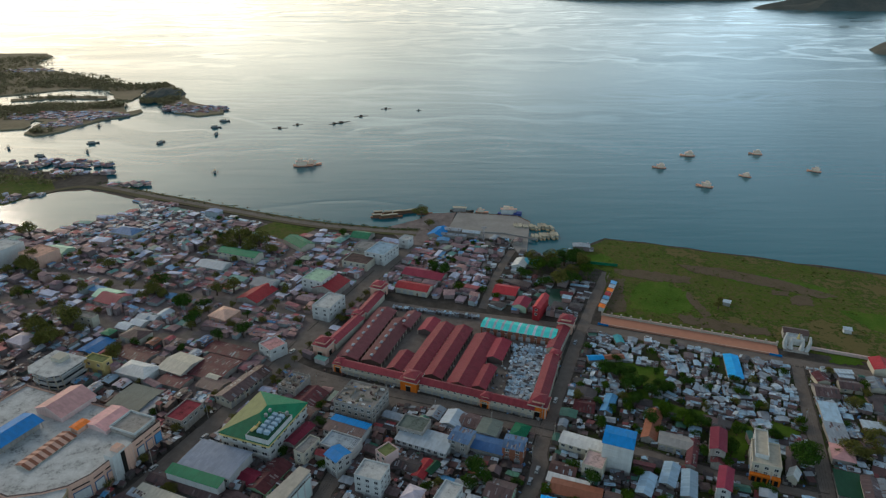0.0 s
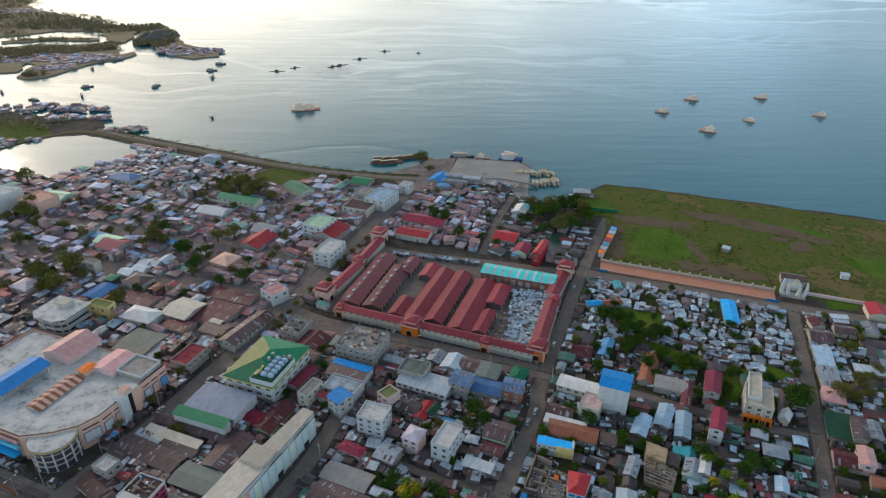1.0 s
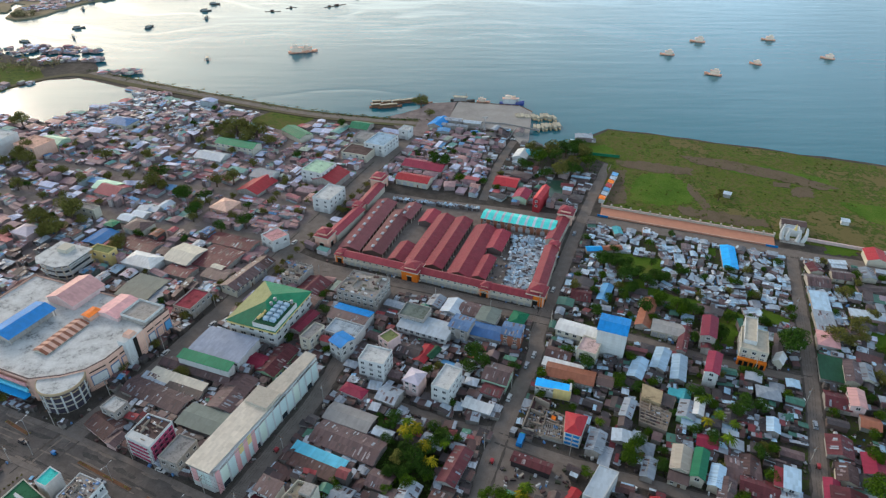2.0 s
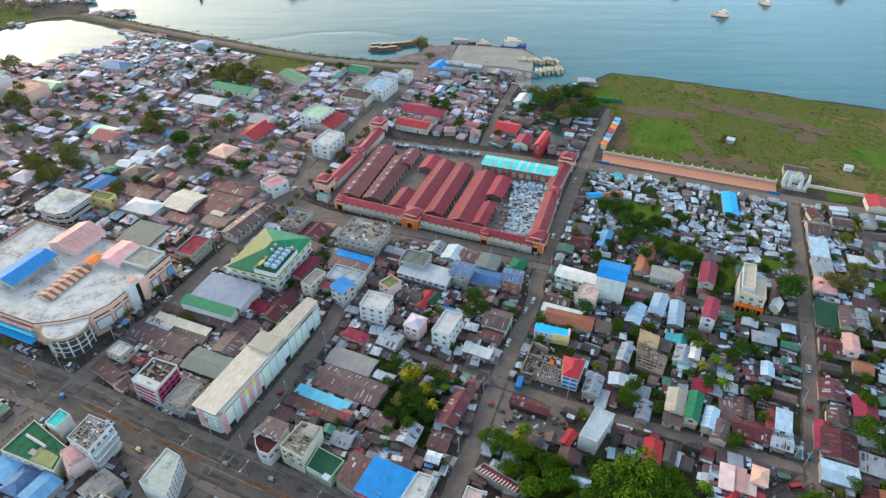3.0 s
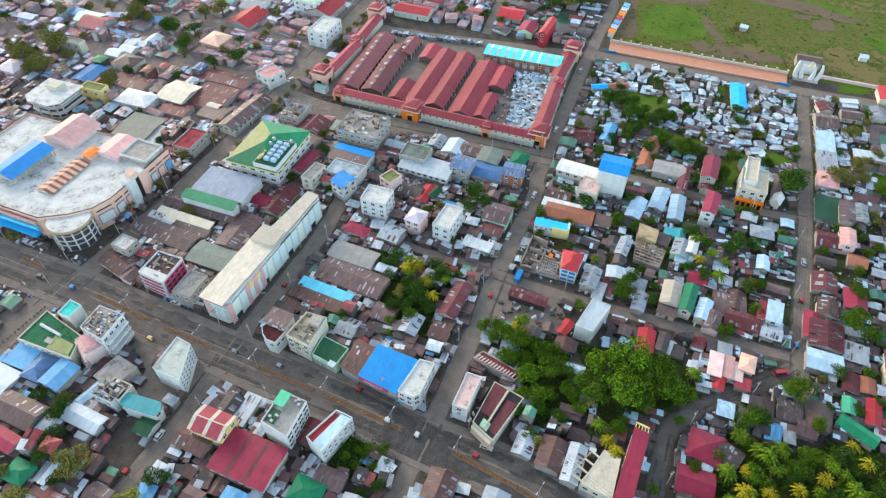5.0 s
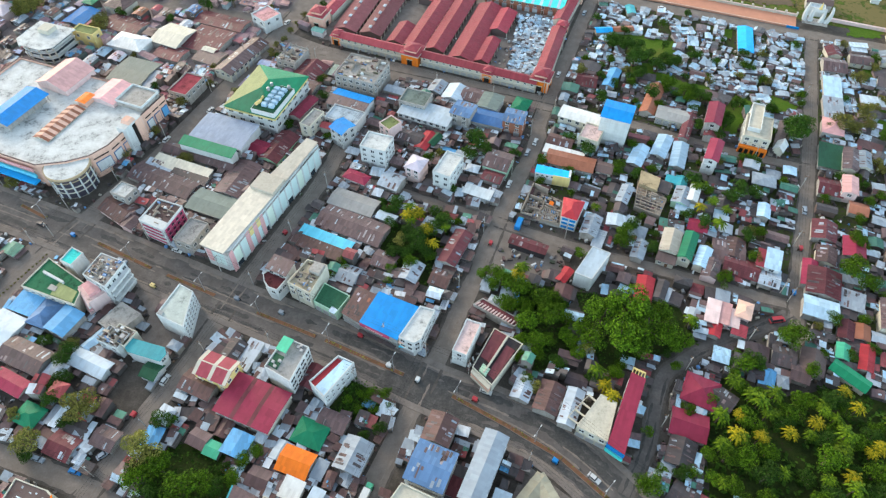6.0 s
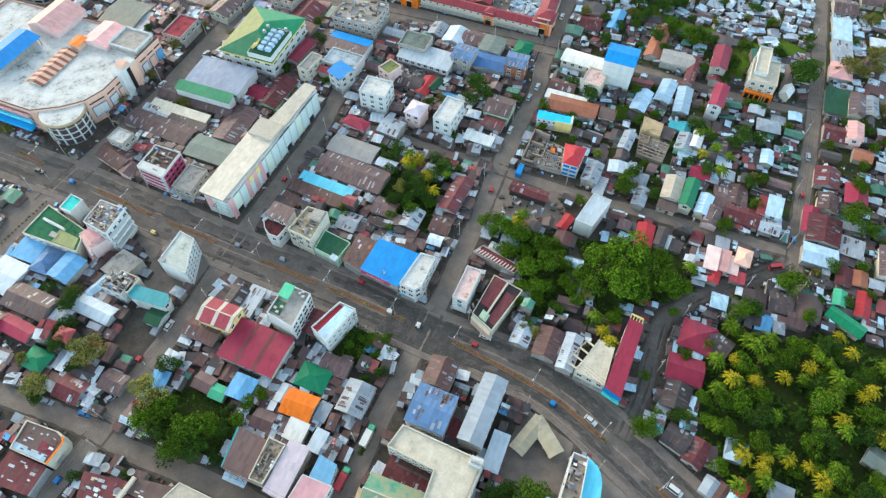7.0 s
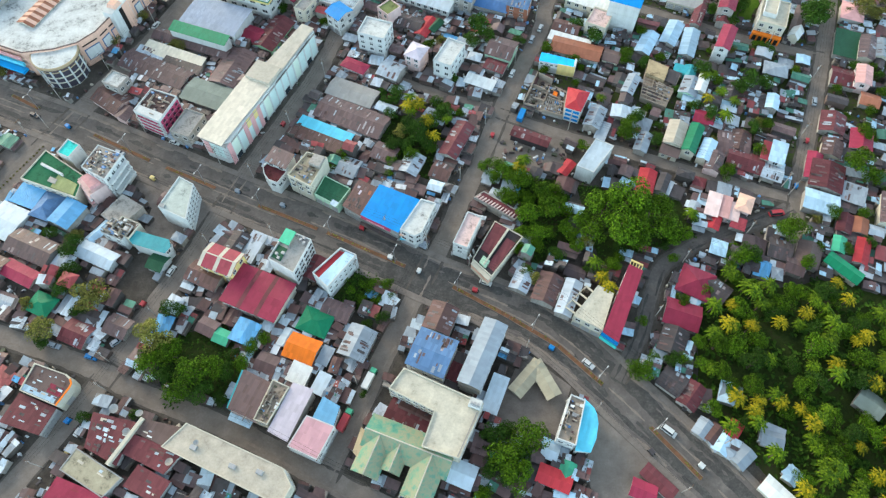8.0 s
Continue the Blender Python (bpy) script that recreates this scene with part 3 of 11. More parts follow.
POND = [(-420, 545), (-372, 600), (-345, 606), (-283, 576), (-268, 548), (-300, 520), (-318, 494), (-384, 521)]
tagged(part("pond", polygon(rough_line(POND, 9, 1.5, True, 7), -0.5, 0.08), water_mat), "still grey tidal pond behind the causeway", "pond", kind="structure")
tagged(part("pond_bank", strip(smooth([(-420, 553), (-376, 605), (-345, 614), (-283, 584), (-262, 560)]), 3.5, -3.5, -0.3, 0.5), shore_mat), "sandy grassy bank round a tidal pond", "bank", kind="structure")
tagged(part("pond_bank", strip(smooth([(-410, 508), (-384, 512), (-318, 486), (-300, 500)]), 3.0, -3.0, -0.3, 0.35), shore_mat), "brown mud bank beside a tidal pond", "bank", kind="structure")
tagged(part("meadow", polygon(rough_line([(-620, 600), (-400, 560), (-380, 610), (-400, 640), (-470, 662), (-620, 690)], 12, 2, True, 8), -0.3, 0.14), grass_mat), "marshy green meadow near the pond", "meadow", kind="structure")
tagged(part("meadow", polygon(rough_line([(-120, 476), (-104, 506), (-140, 522), (-158, 500)], 8, 1, True, 9), -0.3, 0.14), grass_mat), "mown green school field by the causeway", "meadow", kind="structure")
CAUSEWAY = smooth([(-340, 621), (-286, 593), (-197, 551), (-118, 516), (-60, 500), (-20, 492)])
tagged(part("causeway", strip(CAUSEWAY, 7.0, -7.0, -2.5, 0.6), shore_mat), "long low rocky causeway along the bay", "causeway", kind="structure")
tagged(part("causeway_road", strip(CAUSEWAY, 3.0, -3.0, 0.3, 0.66), concrete_road), "pale road on top of the causeway", "road", kind="structure")

QUAY = [(2, 486), (14, 540), (66, 530), (75, 516), (64, 448), (58, 452), (52, 478)]
tagged(part("quay", polygon(QUAY, -3.0, 0.9), quay_mat), "grey concrete harbour quay with worn slab", "quay", kind="structure")
part("fender_beam", strip([(14, 540.2), (66, 530.2), (75.2, 516)], 0.35, -0.35, 0.7, 1.25), wood_mat, bpy.data.objects["quay"])
for i in range(9):
    g = Geo()
    g.tube([(0, 0, 0, 0.28), (0, 0, 0.5, 0.24), (0, 0, 0.55, 0.4), (0, 0, 0.7, 0.4)], 8)
    part("bollard", g, steel_mat, bpy.data.objects["quay"], m=pose(16 + 6.2 * i, 538.6 - 1.15 * i, 0.9))

for pts, lab in (([(21.0, 494), (50, 489.4), (76, 476)], "low concrete wall across the quay"), ([(9.5, 463.5), (36, 470.5), (52, 463.5), (58, 480)], "low pale wall round the quay yard")):
    tagged(part("quay_wall", strip(pts, 0.35, -0.35, 0.5, 1.9), paint("grey")), lab, "wall", kind="structure")
tagged(part("harbour_ground", polygon(rough_line([(-48, 500), (-42, 508), (-23, 521), (-11, 538), (13, 541), (3, 486), (6, 455), (-25, 470)], 5, 0.8, True, 21), -3.0, 0.5), dusty), "earth bank beside the harbour quay", "ground", kind="structure")
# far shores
# shore earth paled, with the haze over the bay in its tones
far_mud_hazed = earthy("hazed_shore_earth", [(0.17, 0.145, 0.085), (0.26, 0.215, 0.135), (0.33, 0.27, 0.18)], 0.02, 1.0, 0.2)
for name, pts, lab in (
        ("far_shore", [(-1500, 1691), (-995, 1702), (-950, 1645), (-925, 1523), (-830, 1416), (-715, 1330), (-620, 1247), (-558, 1228), (-511, 1241), (-456, 1156), (-410, 1062), (-390, 1043), (-337, 1002), (-325, 968), (-357, 949), (-399, 973),
                       (-432, 1024), (-484, 1092), (-530, 1179), (-514, 1123), (-506, 1072), (-536, 1077), (-591, 1173), (-669, 1179), (-707, 1140), (-749, 1113), (-1500, 1103)], "low wooded shore across the bay"),
        ("far_spit", [(-1500, 1060), (-694, 1025), (-658, 1039), (-623, 1057), (-581, 1048), (-538, 1072), (-499, 1025), (-473, 977), (-461, 998), (-451, 981), (-460, 949), (-480, 930), (-494, 893), (-504, 853), (-512, 840), (-527, 828),
                      (-547, 840), (-559, 883), (-559, 911), (-580, 922), (-562, 869), (-591, 859), (-1500, 820)], "low mangrove spit with houses"),
        ("far_bank", [(-711, 1082), (-653, 1113), (-564, 1107), (-555, 1087), (-640, 1089), (-699, 1062)], "thin mud bank in a shallow inlet")):
    tagged(part(name, polygon(rough_line(pts, 16, 3, True, 11), -3, 0.6), far_mud_hazed), lab, "shore", kind="structure")


def hills(name, cx, cy, rx, ry, top, seed, lab):
    """An island: a mound with folds."""
    g = Geo()
    n, rings = 56, 12
    noise.seed_set(1)
    for j in range(rings + 1):
        s = j / rings
        for i in range(n):
            a = 2 * math.pi * i / n
            edge = 1 + 0.22 * noise.noise((math.cos(a) * 1.7, math.sin(a) * 1.7, seed))
            x, y = math.cos(a) * rx * edge * (1 - s), math.sin(a) * ry * edge * (1 - s)
            z = top * (1 - (1 - s) ** 1.6) * (0.7 + 0.6 * noise.noise((x / rx * 3, y / ry * 3, seed + 5)))
            g.v.append((cx + x, cy + y, -2 if j == 0 else max(z, 0.4)))
    for j in range(rings):
        for i in range(n):
            g.f.append((j * n + i, j * n + (i + 1) % n, (j + 1) * n + (i + 1) % n, (j + 1) * n + i))
    g.m = [0] * len(g.f)
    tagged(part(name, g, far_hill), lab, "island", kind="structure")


# hill greys raised to carry the distance haze in the colour
far_hill = earthy("hazed_wooded_hill", [(0.07, 0.08, 0.075), (0.10, 0.11, 0.10), (0.14, 0.14, 0.12)], 0.01, 1.0, 0.06, 0.8, 4.0)
hills("far_hill", -470, 1105, 30, 62, 17, 9.0, "wooded knoll on the far headland")
hills("island", 1200, 1690, 95, 120, 52, 2.0, "small dark wooded island in the bay")
hills("island", 2250, 3640, 620, 240, 120, 4.0, "long wooded island far across the bay")
hills("island", 1500, 4700, 800, 220, 90, 7.0, "distant headland at the horizon, coloured pale for haze")

# ---- streets ----
STREETS = {}     # name -> (line, half width)


def street(name, points, width, surface, label, kerb=0.0, lift=0.0):
    line = smooth(points)
    STREETS[name] = (line, width / 2 + kerb)
    tagged(part("road", strip(line, width / 2, -width / 2, -0.2, 0.03 + lift), surface), label, "road", kind="structure")
    if kerb:
        for s in (1, -1):
            a, b = s * width / 2, s * (width / 2 + kerb)
            tagged(part("pavement", strip(line, max(a, b), min(a, b), -0.2, 0.17 + lift / 2), pavement_mat), "grey concrete pavement with kerb along the street", "pavement", kind="structure")


street("S1", [(-35, 33), (-24, 60), (-13, 85), (-8, 97), (-1, 113), (14, 150), (23, 175), (42, 220), (47, 240), (86, 343), (118, 418)], 7.2, concrete_road, "dusty concrete street beside the market", 0.0, 0.006)
street("S2", [(-138, 12), (-126.7, 30.6), (-114.5, 52.2), (-107.2, 64.9), (-102.6, 76.4), (-96.4, 90.6), (-88, 108), (-75, 142), (-53, 193), (-40, 238), (-26, 268)], 7.6, concrete_road, "grey concrete street past the long white building", 0.0, 0.010)
street("S3", [(-180, 105), (-158, 148), (-149, 166), (-128, 206), (-115, 237), (-93, 290), (-75, 337), (-50, 405), (-19, 478)], 10.0, concrete_road, "wide town avenue leading to the quay", 0.0, 0.014)
street("S4", [(119, 100), (122, 111), (135, 145), (153, 188), (172, 238), (195, 302)], 6.6, concrete_road, "narrow concrete street between small houses", 0.0, 0.018)
street("S5", [(26, 365), (40, 418), (56, 462)], 5.5, concrete_road, "lane from the market to the quay", 0.0, 0.022)
street("M", [(-260, 212), (-179, 178), (-140, 162), (-80, 134), (-37, 115), (-5, 99), (22, 87), (40, 75), (54, 60), (68, 45), (86, 25), (110, -8)], 15.0, asphalt, "wide asphalt main street with an earth median", 2.2, 0.03)
street("C1", [(21.2, 172.4), (47.2, 161), (78.5, 149.4), (108.5, 138.5), (128, 131.8)], 5.4, concrete_road, "concrete cross street with parked things", 0.0, 0.026)
street("C1b", [(-44, 200), (-20, 190), (1, 181), (19, 176)], 4.2, concrete_road, "narrow lane between backyards", 0.0, 0.034)
street("C2", [(-93, 288), (-58, 281), (-25, 269), (46, 245), (70, 237), (89.5, 231), (105.8, 223.1), (128.8, 213.3), (151.2, 205.2), (162, 202)], 5.6, concrete_road, "street along the market's front wall", 0.0, 0.038)
street("C2m", [(-82, 300), (-62, 288.5), (-19, 272.5), (20, 257.5), (47, 248)], 9.0, concrete_road, "dusty open street before the market gate", 0.0, 0.040)
street("C3", [(88, 341), (195, 303), (330, 255)], 9.0, concrete_road, "bare earth and concrete road along the promenade", 0.0, 0.042)
street("S3b", [(-93, 290), (-75, 337), (-50, 405), (-19, 478), (-11, 500)], 14.5, concrete_road, "broad dusty end of the avenue before the quay", 0.0, 0.012)
street("C4", [(-60, 375), (20, 357), (86, 340)], 5.5, concrete_road, "unpaved lane behind the market", 0.0, 0.046)
street("C5", [(-190, 94), (-146, 78), (-125, 71), (-109, 65.2), (-96.7, 59), (-79.6, 52.7), (-63, 46.4), (-48.4, 39.6), (-37.6, 33.9), (-20, 26), (20, 8)], 7.4, concrete_road, "grey back street with parked vehicles", 0.0, 0.050)
street("K", [(55, 63), (63.6, 76.8), (69.2, 90.3), (74.4, 102.0), (81.2, 107.6), (92.9, 114.4), (112.8, 121.6), (126.9, 128.1)], 5.6, asphalt, "curving lane between trees and houses", 0.0, 0.054)
street("L1", [(-360, 398), (-284.8, 375), (-221.5, 355), (-186, 334.5), (-146, 329.5), (-84, 314)], 6.5, concrete_road, "narrow street through the old quarter", 0.0, 0.058)
street("L2", [(-238, 352), (-209.2, 400.9), (-195.5, 429.3), (-176, 470)], 5.0, concrete_road, "narrow street through the old quarter", 0.0, 0.062)
street("L4", [(-152, 331), (-142, 359), (-134, 386), (-121, 417), (-116, 446), (-104, 478)], 4.8, concrete_road, "narrow street past a long red roof", 0.0, 0.070)
street("L3", [(-330, 440), (-230, 405), (-130, 372), (-70, 350)], 4.6, concrete_road, "narrow street through the old quarter", 0.0, 0.066)

tar_mat = earthy("worn_tar", [(0.040, 0.040, 0.040), (0.058, 0.057, 0.056), (0.075, 0.073, 0.070), (0.11, 0.107, 0.10)], 0.35, 0.8, 1.4, 0.12, 0.02)
verge_mat = earthy("street_edge_dirt", [(0.060, 0.054, 0.047), (0.090, 0.081, 0.072), (0.12, 0.109, 0.098)], 0.5, 0.95, 1.6, 0.15, 0.02)
dust_mat = earthy("road_dust", [(0.139, 0.118, 0.101), (0.194, 0.166, 0.144), (0.240, 0.208, 0.181)], 0.4, 0.95, 1.6, 0.15, 0.02)


def resample(line, step):
    out, carry = [line[0]], 0.0
    for a, b in zip(line, line[1:]):
        ln = math.dist(a, b)
        d = step - carry
        while d < ln:
            out.append((a[0] + (b[0] - a[0]) * d / ln, a[1] + (b[1] - a[1]) * d / ln))
            d += step
        carry = ln - (d - step)
    return out


def wear(line, at, half, z, surface, seed, lab, gaps=0.0, swing=0.5):
    """Streaks along a street with ragged edges: worn lanes, or dirt lying at the kerb."""
    rnd = random.Random(seed)
    g, run, wob = Geo(), [], 0.0
    pts = resample(line, 1.6)
    nn = sides_of(pts)
    for i, ((x, y), (nx, ny)) in enumerate(zip(pts, nn)):
        wob = 0.75 * wob + rnd.uniform(-swing, swing) * half * 0.6
        w = half * (1 + rnd.uniform(-swing, swing))
        skip = noise.noise((i * 0.11, seed * 3.7, 0.0)) < gaps - 0.6
        if not skip:
            run.append((x + nx * (at + wob + w), y + ny * (at + wob + w), x + nx * (at + wob - w), y + ny * (at + wob - w)))
        if (skip or i == len(pts) - 1) and len(run) > 2:
            for j, (a, b, c, d) in enumerate(run):
                if j in (0, len(run) - 1):
                    a, b, c, d = (a * 3 + c) / 4, (b * 3 + d) / 4, (a + c * 3) / 4, (b + d * 3) / 4
                k = len(g.v)
                g.v += [(a, b, z), (c, d, z)]
                if j:
                    g.f.append((k - 2, k - 1, k + 1, k))
                    g.m.append(0)
        if skip:
            run = []
    if g.f:
        tagged(part("road_wear", g, surface), lab, "road surface", kind="structure")


main_line = STREETS["M"][0]
east_line = [p for p in main_line if p[0] > -38]
for k, (at, half) in enumerate(((5.2, 0.9), (3.0, 1.1), (-2.8, 1.2), (-5.0, 0.8))):
    wear(east_line, at, half, 0.066 + 0.003 * k, tar_mat, 40 + k, "dark worn tar in the lanes of the main street", 0.25)
for k, (at, half) in enumerate(((4.2, 0.8), (-3.6, 0.9), (1.6, 0.5), (-5.8, 0.5))):
    wear(main_line, at, half, 0.080 + 0.003 * k, tar_mat, 50 + k, "dark worn streaks in the lanes of the main street", 0.62)
for k, (at, half) in enumerate(((7.0, 0.55), (-7.0, 0.55), (1.2, 0.3), (-1.2, 0.3))):
    wear(main_line, at, half, 0.094 + 0.003 * k, dust_mat, 60 + k, "pale dust lying along the kerb of the main street", 0.5)
tagged(part("road_wear", polygon(rough_line([(-24, 103), (-16, 106.5), (0, 99.5), (6, 92), (-1, 88.5), (-12, 93), (-21, 97)], 2.0, 0.7, True, 61), 0.02, 0.108), tar_mat), "dark tar patch at the street crossing", "road surface", kind="structure")
for k, (key, half) in enumerate((("S1", 3.6), ("S2", 3.8), ("S3", 5.0), ("S4", 3.3), ("C1", 2.7), ("C1b", 2.1), ("C5", 3.5), ("K", 2.6), ("C2", 2.8), ("C3", 4.5))):
    for s_ in (1, -1):
        wear(STREETS[key][0], s_ * half, 0.42, 0.112 + 0.002 * k, verge_mat, 70 + 2 * k + s_, "dark dirt lying along the edge of the street", 0.4, 0.45)
        wear(STREETS[key][0], s_ * half * 0.45, 0.35, 0.134 + 0.002 * k, tar_mat if key == "K" else dust_mat, 100 + 2 * k + s_, "worn wheel tracks on the street", 0.55, 0.7)

weedy_earth = earthy("weedy_earth", [(0.030, 0.026, 0.020), (0.034, 0.050, 0.012), (0.050, 0.042, 0.034), (0.050, 0.085, 0.014), (0.055, 0.046, 0.038), (0.085, 0.074, 0.064)], 0.10, 1.0, 1.1, 0.7, 0.25, 4.0)
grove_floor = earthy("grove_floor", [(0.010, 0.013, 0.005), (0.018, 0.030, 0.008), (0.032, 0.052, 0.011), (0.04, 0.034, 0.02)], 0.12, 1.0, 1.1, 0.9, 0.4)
for at, (pts, surf, lab) in enumerate((
        ([(20.9, 162), (25, 171), (48, 160.5), (44, 147), (25, 151)], concrete_road, "bare concrete lot beside the street corner"),
        ([(15, 51), (25.6, 73), (40, 61), (35, 46), (24.8, 41)], pavement_mat, "paved grey lot round a pavilion"),
        ([(42, 37), (49, 59), (62.3, 44), (80, 16), (60, 5), (44, 22)], concrete_road, "open concrete yard beside the main street"),
        ([(-116, 133), (-114.2, 142), (-102.5, 137.2), (-82, 129), (-87, 110.5), (-94.5, 109.5), (-107.5, 117), (-106.8, 127.2)], pavement_mat, "bare paved yard round a pale tower"),
        ([(-168, 130), (-158, 139), (-151.5, 155.5), (-160, 165), (-174, 148)], pavement_mat, "bare paved strip beside the side street"),
        ([(-66, 300), (-44, 378), (78, 338), (48, 258), (-52, 296)], pavement_mat, "grey paved yard of the public market"),
        ([(-330, 260), (-110, 262), (-60, 380), (-30, 470), (-110, 500), (-270, 560), (-330, 480), (-420, 470), (-480, 330)], dusty, "dusty brown earth of the old quarter, paled for haze"),
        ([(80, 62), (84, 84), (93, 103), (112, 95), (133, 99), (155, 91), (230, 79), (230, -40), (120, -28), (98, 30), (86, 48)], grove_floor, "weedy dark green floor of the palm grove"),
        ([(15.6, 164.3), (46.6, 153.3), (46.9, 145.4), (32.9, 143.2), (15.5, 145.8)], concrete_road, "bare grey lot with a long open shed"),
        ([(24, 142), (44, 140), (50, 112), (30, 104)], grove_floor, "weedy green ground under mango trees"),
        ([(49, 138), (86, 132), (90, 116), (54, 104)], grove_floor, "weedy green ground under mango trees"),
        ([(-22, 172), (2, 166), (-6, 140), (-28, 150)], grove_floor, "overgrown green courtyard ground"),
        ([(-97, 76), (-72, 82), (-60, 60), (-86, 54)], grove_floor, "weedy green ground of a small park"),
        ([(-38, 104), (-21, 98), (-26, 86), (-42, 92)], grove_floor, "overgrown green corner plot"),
        ([(29, 178), (50, 240), (160, 203), (134, 134), (90, 150)], weedy_earth, "weedy dark ground between the houses"),
        ([(128, 120), (165, 205), (192, 290), (300, 250), (260, 120), (170, 92)], weedy_earth, "weedy dark ground between the houses"),
        ([(56, 246), (94, 336), (190, 298), (160, 208), (110, 226)], weedy_earth, "weedy dark ground between the shacks"),
        ([(-150, 88), (-120, 100), (-100, 84), (-106, 74), (-128, 80)], dirt, "dark weedy backyard earth"))):
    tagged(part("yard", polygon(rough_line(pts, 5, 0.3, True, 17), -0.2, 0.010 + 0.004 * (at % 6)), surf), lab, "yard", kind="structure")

# ---- buildings ----
OCCUPIED = {}        # cells of 24 m -> (x, y, cos, sin, half width, half depth) of every footprint
WORDS = {"slateblue": "slate blue", "palepink": "pale pink", "marketred": "dark red", "darkgreen": "dark green", "palegreen": "pale green", "seagreen": "sea green", "skyblue": "sky blue",
         "steelblue": "faded blue", "pale": "pale bluish", "steel": "grey", "dusk": "blackened", "rust": "rusty brown", "mauve": "brownish grey", "concrete": "bare concrete", "slate": "greenish grey"}


def word(c):
    return WORDS.get(c, c)


def occupy(x, y, rot, w, d):
    rec = (x, y, math.cos(radians(rot)), math.sin(radians(rot)), w / 2, d / 2)
    r = math.hypot(w, d) / 2 + 3
    for i in range(int((x - r) // 24), int((x + r) // 24) + 1):
        for j in range(int((y - r) // 24), int((y + r) // 24) + 1):
            OCCUPIED.setdefault((i, j), []).append(rec)


def taken(x, y, margin):
    for ox, oy, c, s, hw, hd in OCCUPIED.get((int(x // 24), int(y // 24)), ()):
        dx, dy = x - ox, y - oy
        if abs(dx * c + dy * s) < hw + margin and abs(dy * c - dx * s) < hd + margin:
            return True
    return False


def window_mesh(w, h, frame_mat):
    """A frame with two recessed panes and a sill, in one piece; its back at y = 0, facing -y."""
    t = 0.10
    xs = [-w / 2 - t, -w / 2, -0.05, 0.05, w / 2, w / 2 + t]
    zs = [-h / 2 - 0.15, -h / 2, h / 2, h / 2 + t]
    g = Geo()
    g.v = [(x, -0.20 if z == zs[0] else -0.10, z) for z in zs for x in xs]
    at = lambda i, j: j * 6 + i
    for j in range(3):
        for i in range(5):
            q = (at(i, j), at(i + 1, j), at(i + 1, j + 1), at(i, j + 1))
            if j == 1 and i in (1, 3):
                k = len(g.v)
                g.v += [(g.v[n][0], -0.03, g.v[n][2]) for n in q]
                g.f += [(q[n], q[(n + 1) % 4], k + (n + 1) % 4, k + n) for n in range(4)] + [(k, k + 1, k + 2, k + 3)]
                g.m += [0, 0, 0, 0, 1]
            else:
                g.f.append(q)
                g.m.append(0)
    ring = [at(i, 0) for i in range(6)] + [at(5, 1), at(5, 2)] + [at(i, 3) for i in reversed(range(6))] + [at(0, 2), at(0, 1)]
    k = len(g.v)
    g.v += [(g.v[n][0], 0.02, g.v[n][2]) for n in ring]
    g.f += [(ring[(n + 1) % len(ring)], ring[n], k + n, k + (n + 1) % len(ring)) for n in range(len(ring))]
    g.m += [0] * len(ring)
    return g.data("window", frame_mat, glass)


WINDOW = window_mesh(1.5, 1.35, trim_white)
WINDOW_WIDE = window_mesh(2.4, 1.4, trim_white)
WINDOW_SMALL = window_mesh(0.95, 1.0, trim_white)


def door_mesh():
    g = Geo()
    g.box(-0.6, 0.6, -0.05, 0.02, 0.05, 2.15, 0)
    g.box(-0.72, -0.6, -0.12, 0.02, 0.05, 2.27, 1)
    g.box(0.6, 0.72, -0.12, 0.02, 0.05, 2.27, 1)
    g.box(-0.6, 0.6, -0.12, 0.02, 2.15, 2.27, 1)
    return g.data("door", wood_mat, trim_white)


def shutter_mesh():
    """A roll-down shop front: a ribbed sheet under its box, in one piece."""
    g = Geo()
    zs = [(0.05 + i * 0.14, -0.05 - 0.05 * (i % 2)) for i in range(18)] + [(2.5, -0.28), (2.8, -0.28), (2.8, 0.02), (0.05, 0.02)]
    n = len(zs)
    for x in (-1.35, 1.35):
        g.v += [(x, y, z) for z, y in zs]
    g.f = [(i, (i + 1) % n, n + (i + 1) % n, n + i) for i in range(n)] + [tuple(reversed(range(n))), tuple(range(n, 2 * n))]
    g.m = [0] * len(g.f)
    return g.data("shutter", steel_mat)


DOOR = door_mesh()
SHUTTER = shutter_mesh()


def tank_geo():
    g = Geo()
    g.tube([(0, 0, 0.9, 0.75), (0, 0, 2.3, 0.75), (0, 0, 2.55, 0.45), (0, 0, 2.65, 0.1)], 10, 0)
    for sx in (-0.5, 0.5):
        for sy in (-0.5, 0.5):
            g.box(sx - 0.06, sx + 0.06, sy - 0.06, sy + 0.06, 0, 0.95, 1)
    return g.data("water_tank", steel_mat, wood_mat)


TANK = tank_geo()


def side_pose(side, along, z, w, d):
    """Where something sits on a wall: side s, n, e or w, in the building's own axes."""
    if side == "s":
        return pose(along, -d / 2, z)
    if side == "n":
        return pose(-along, d / 2, z, 0, 0, 180)
    if side == "e":
        return pose(w / 2, along, z, 0, 0, 90)
    return pose(-w / 2, -along, z, 0, 0, -90)


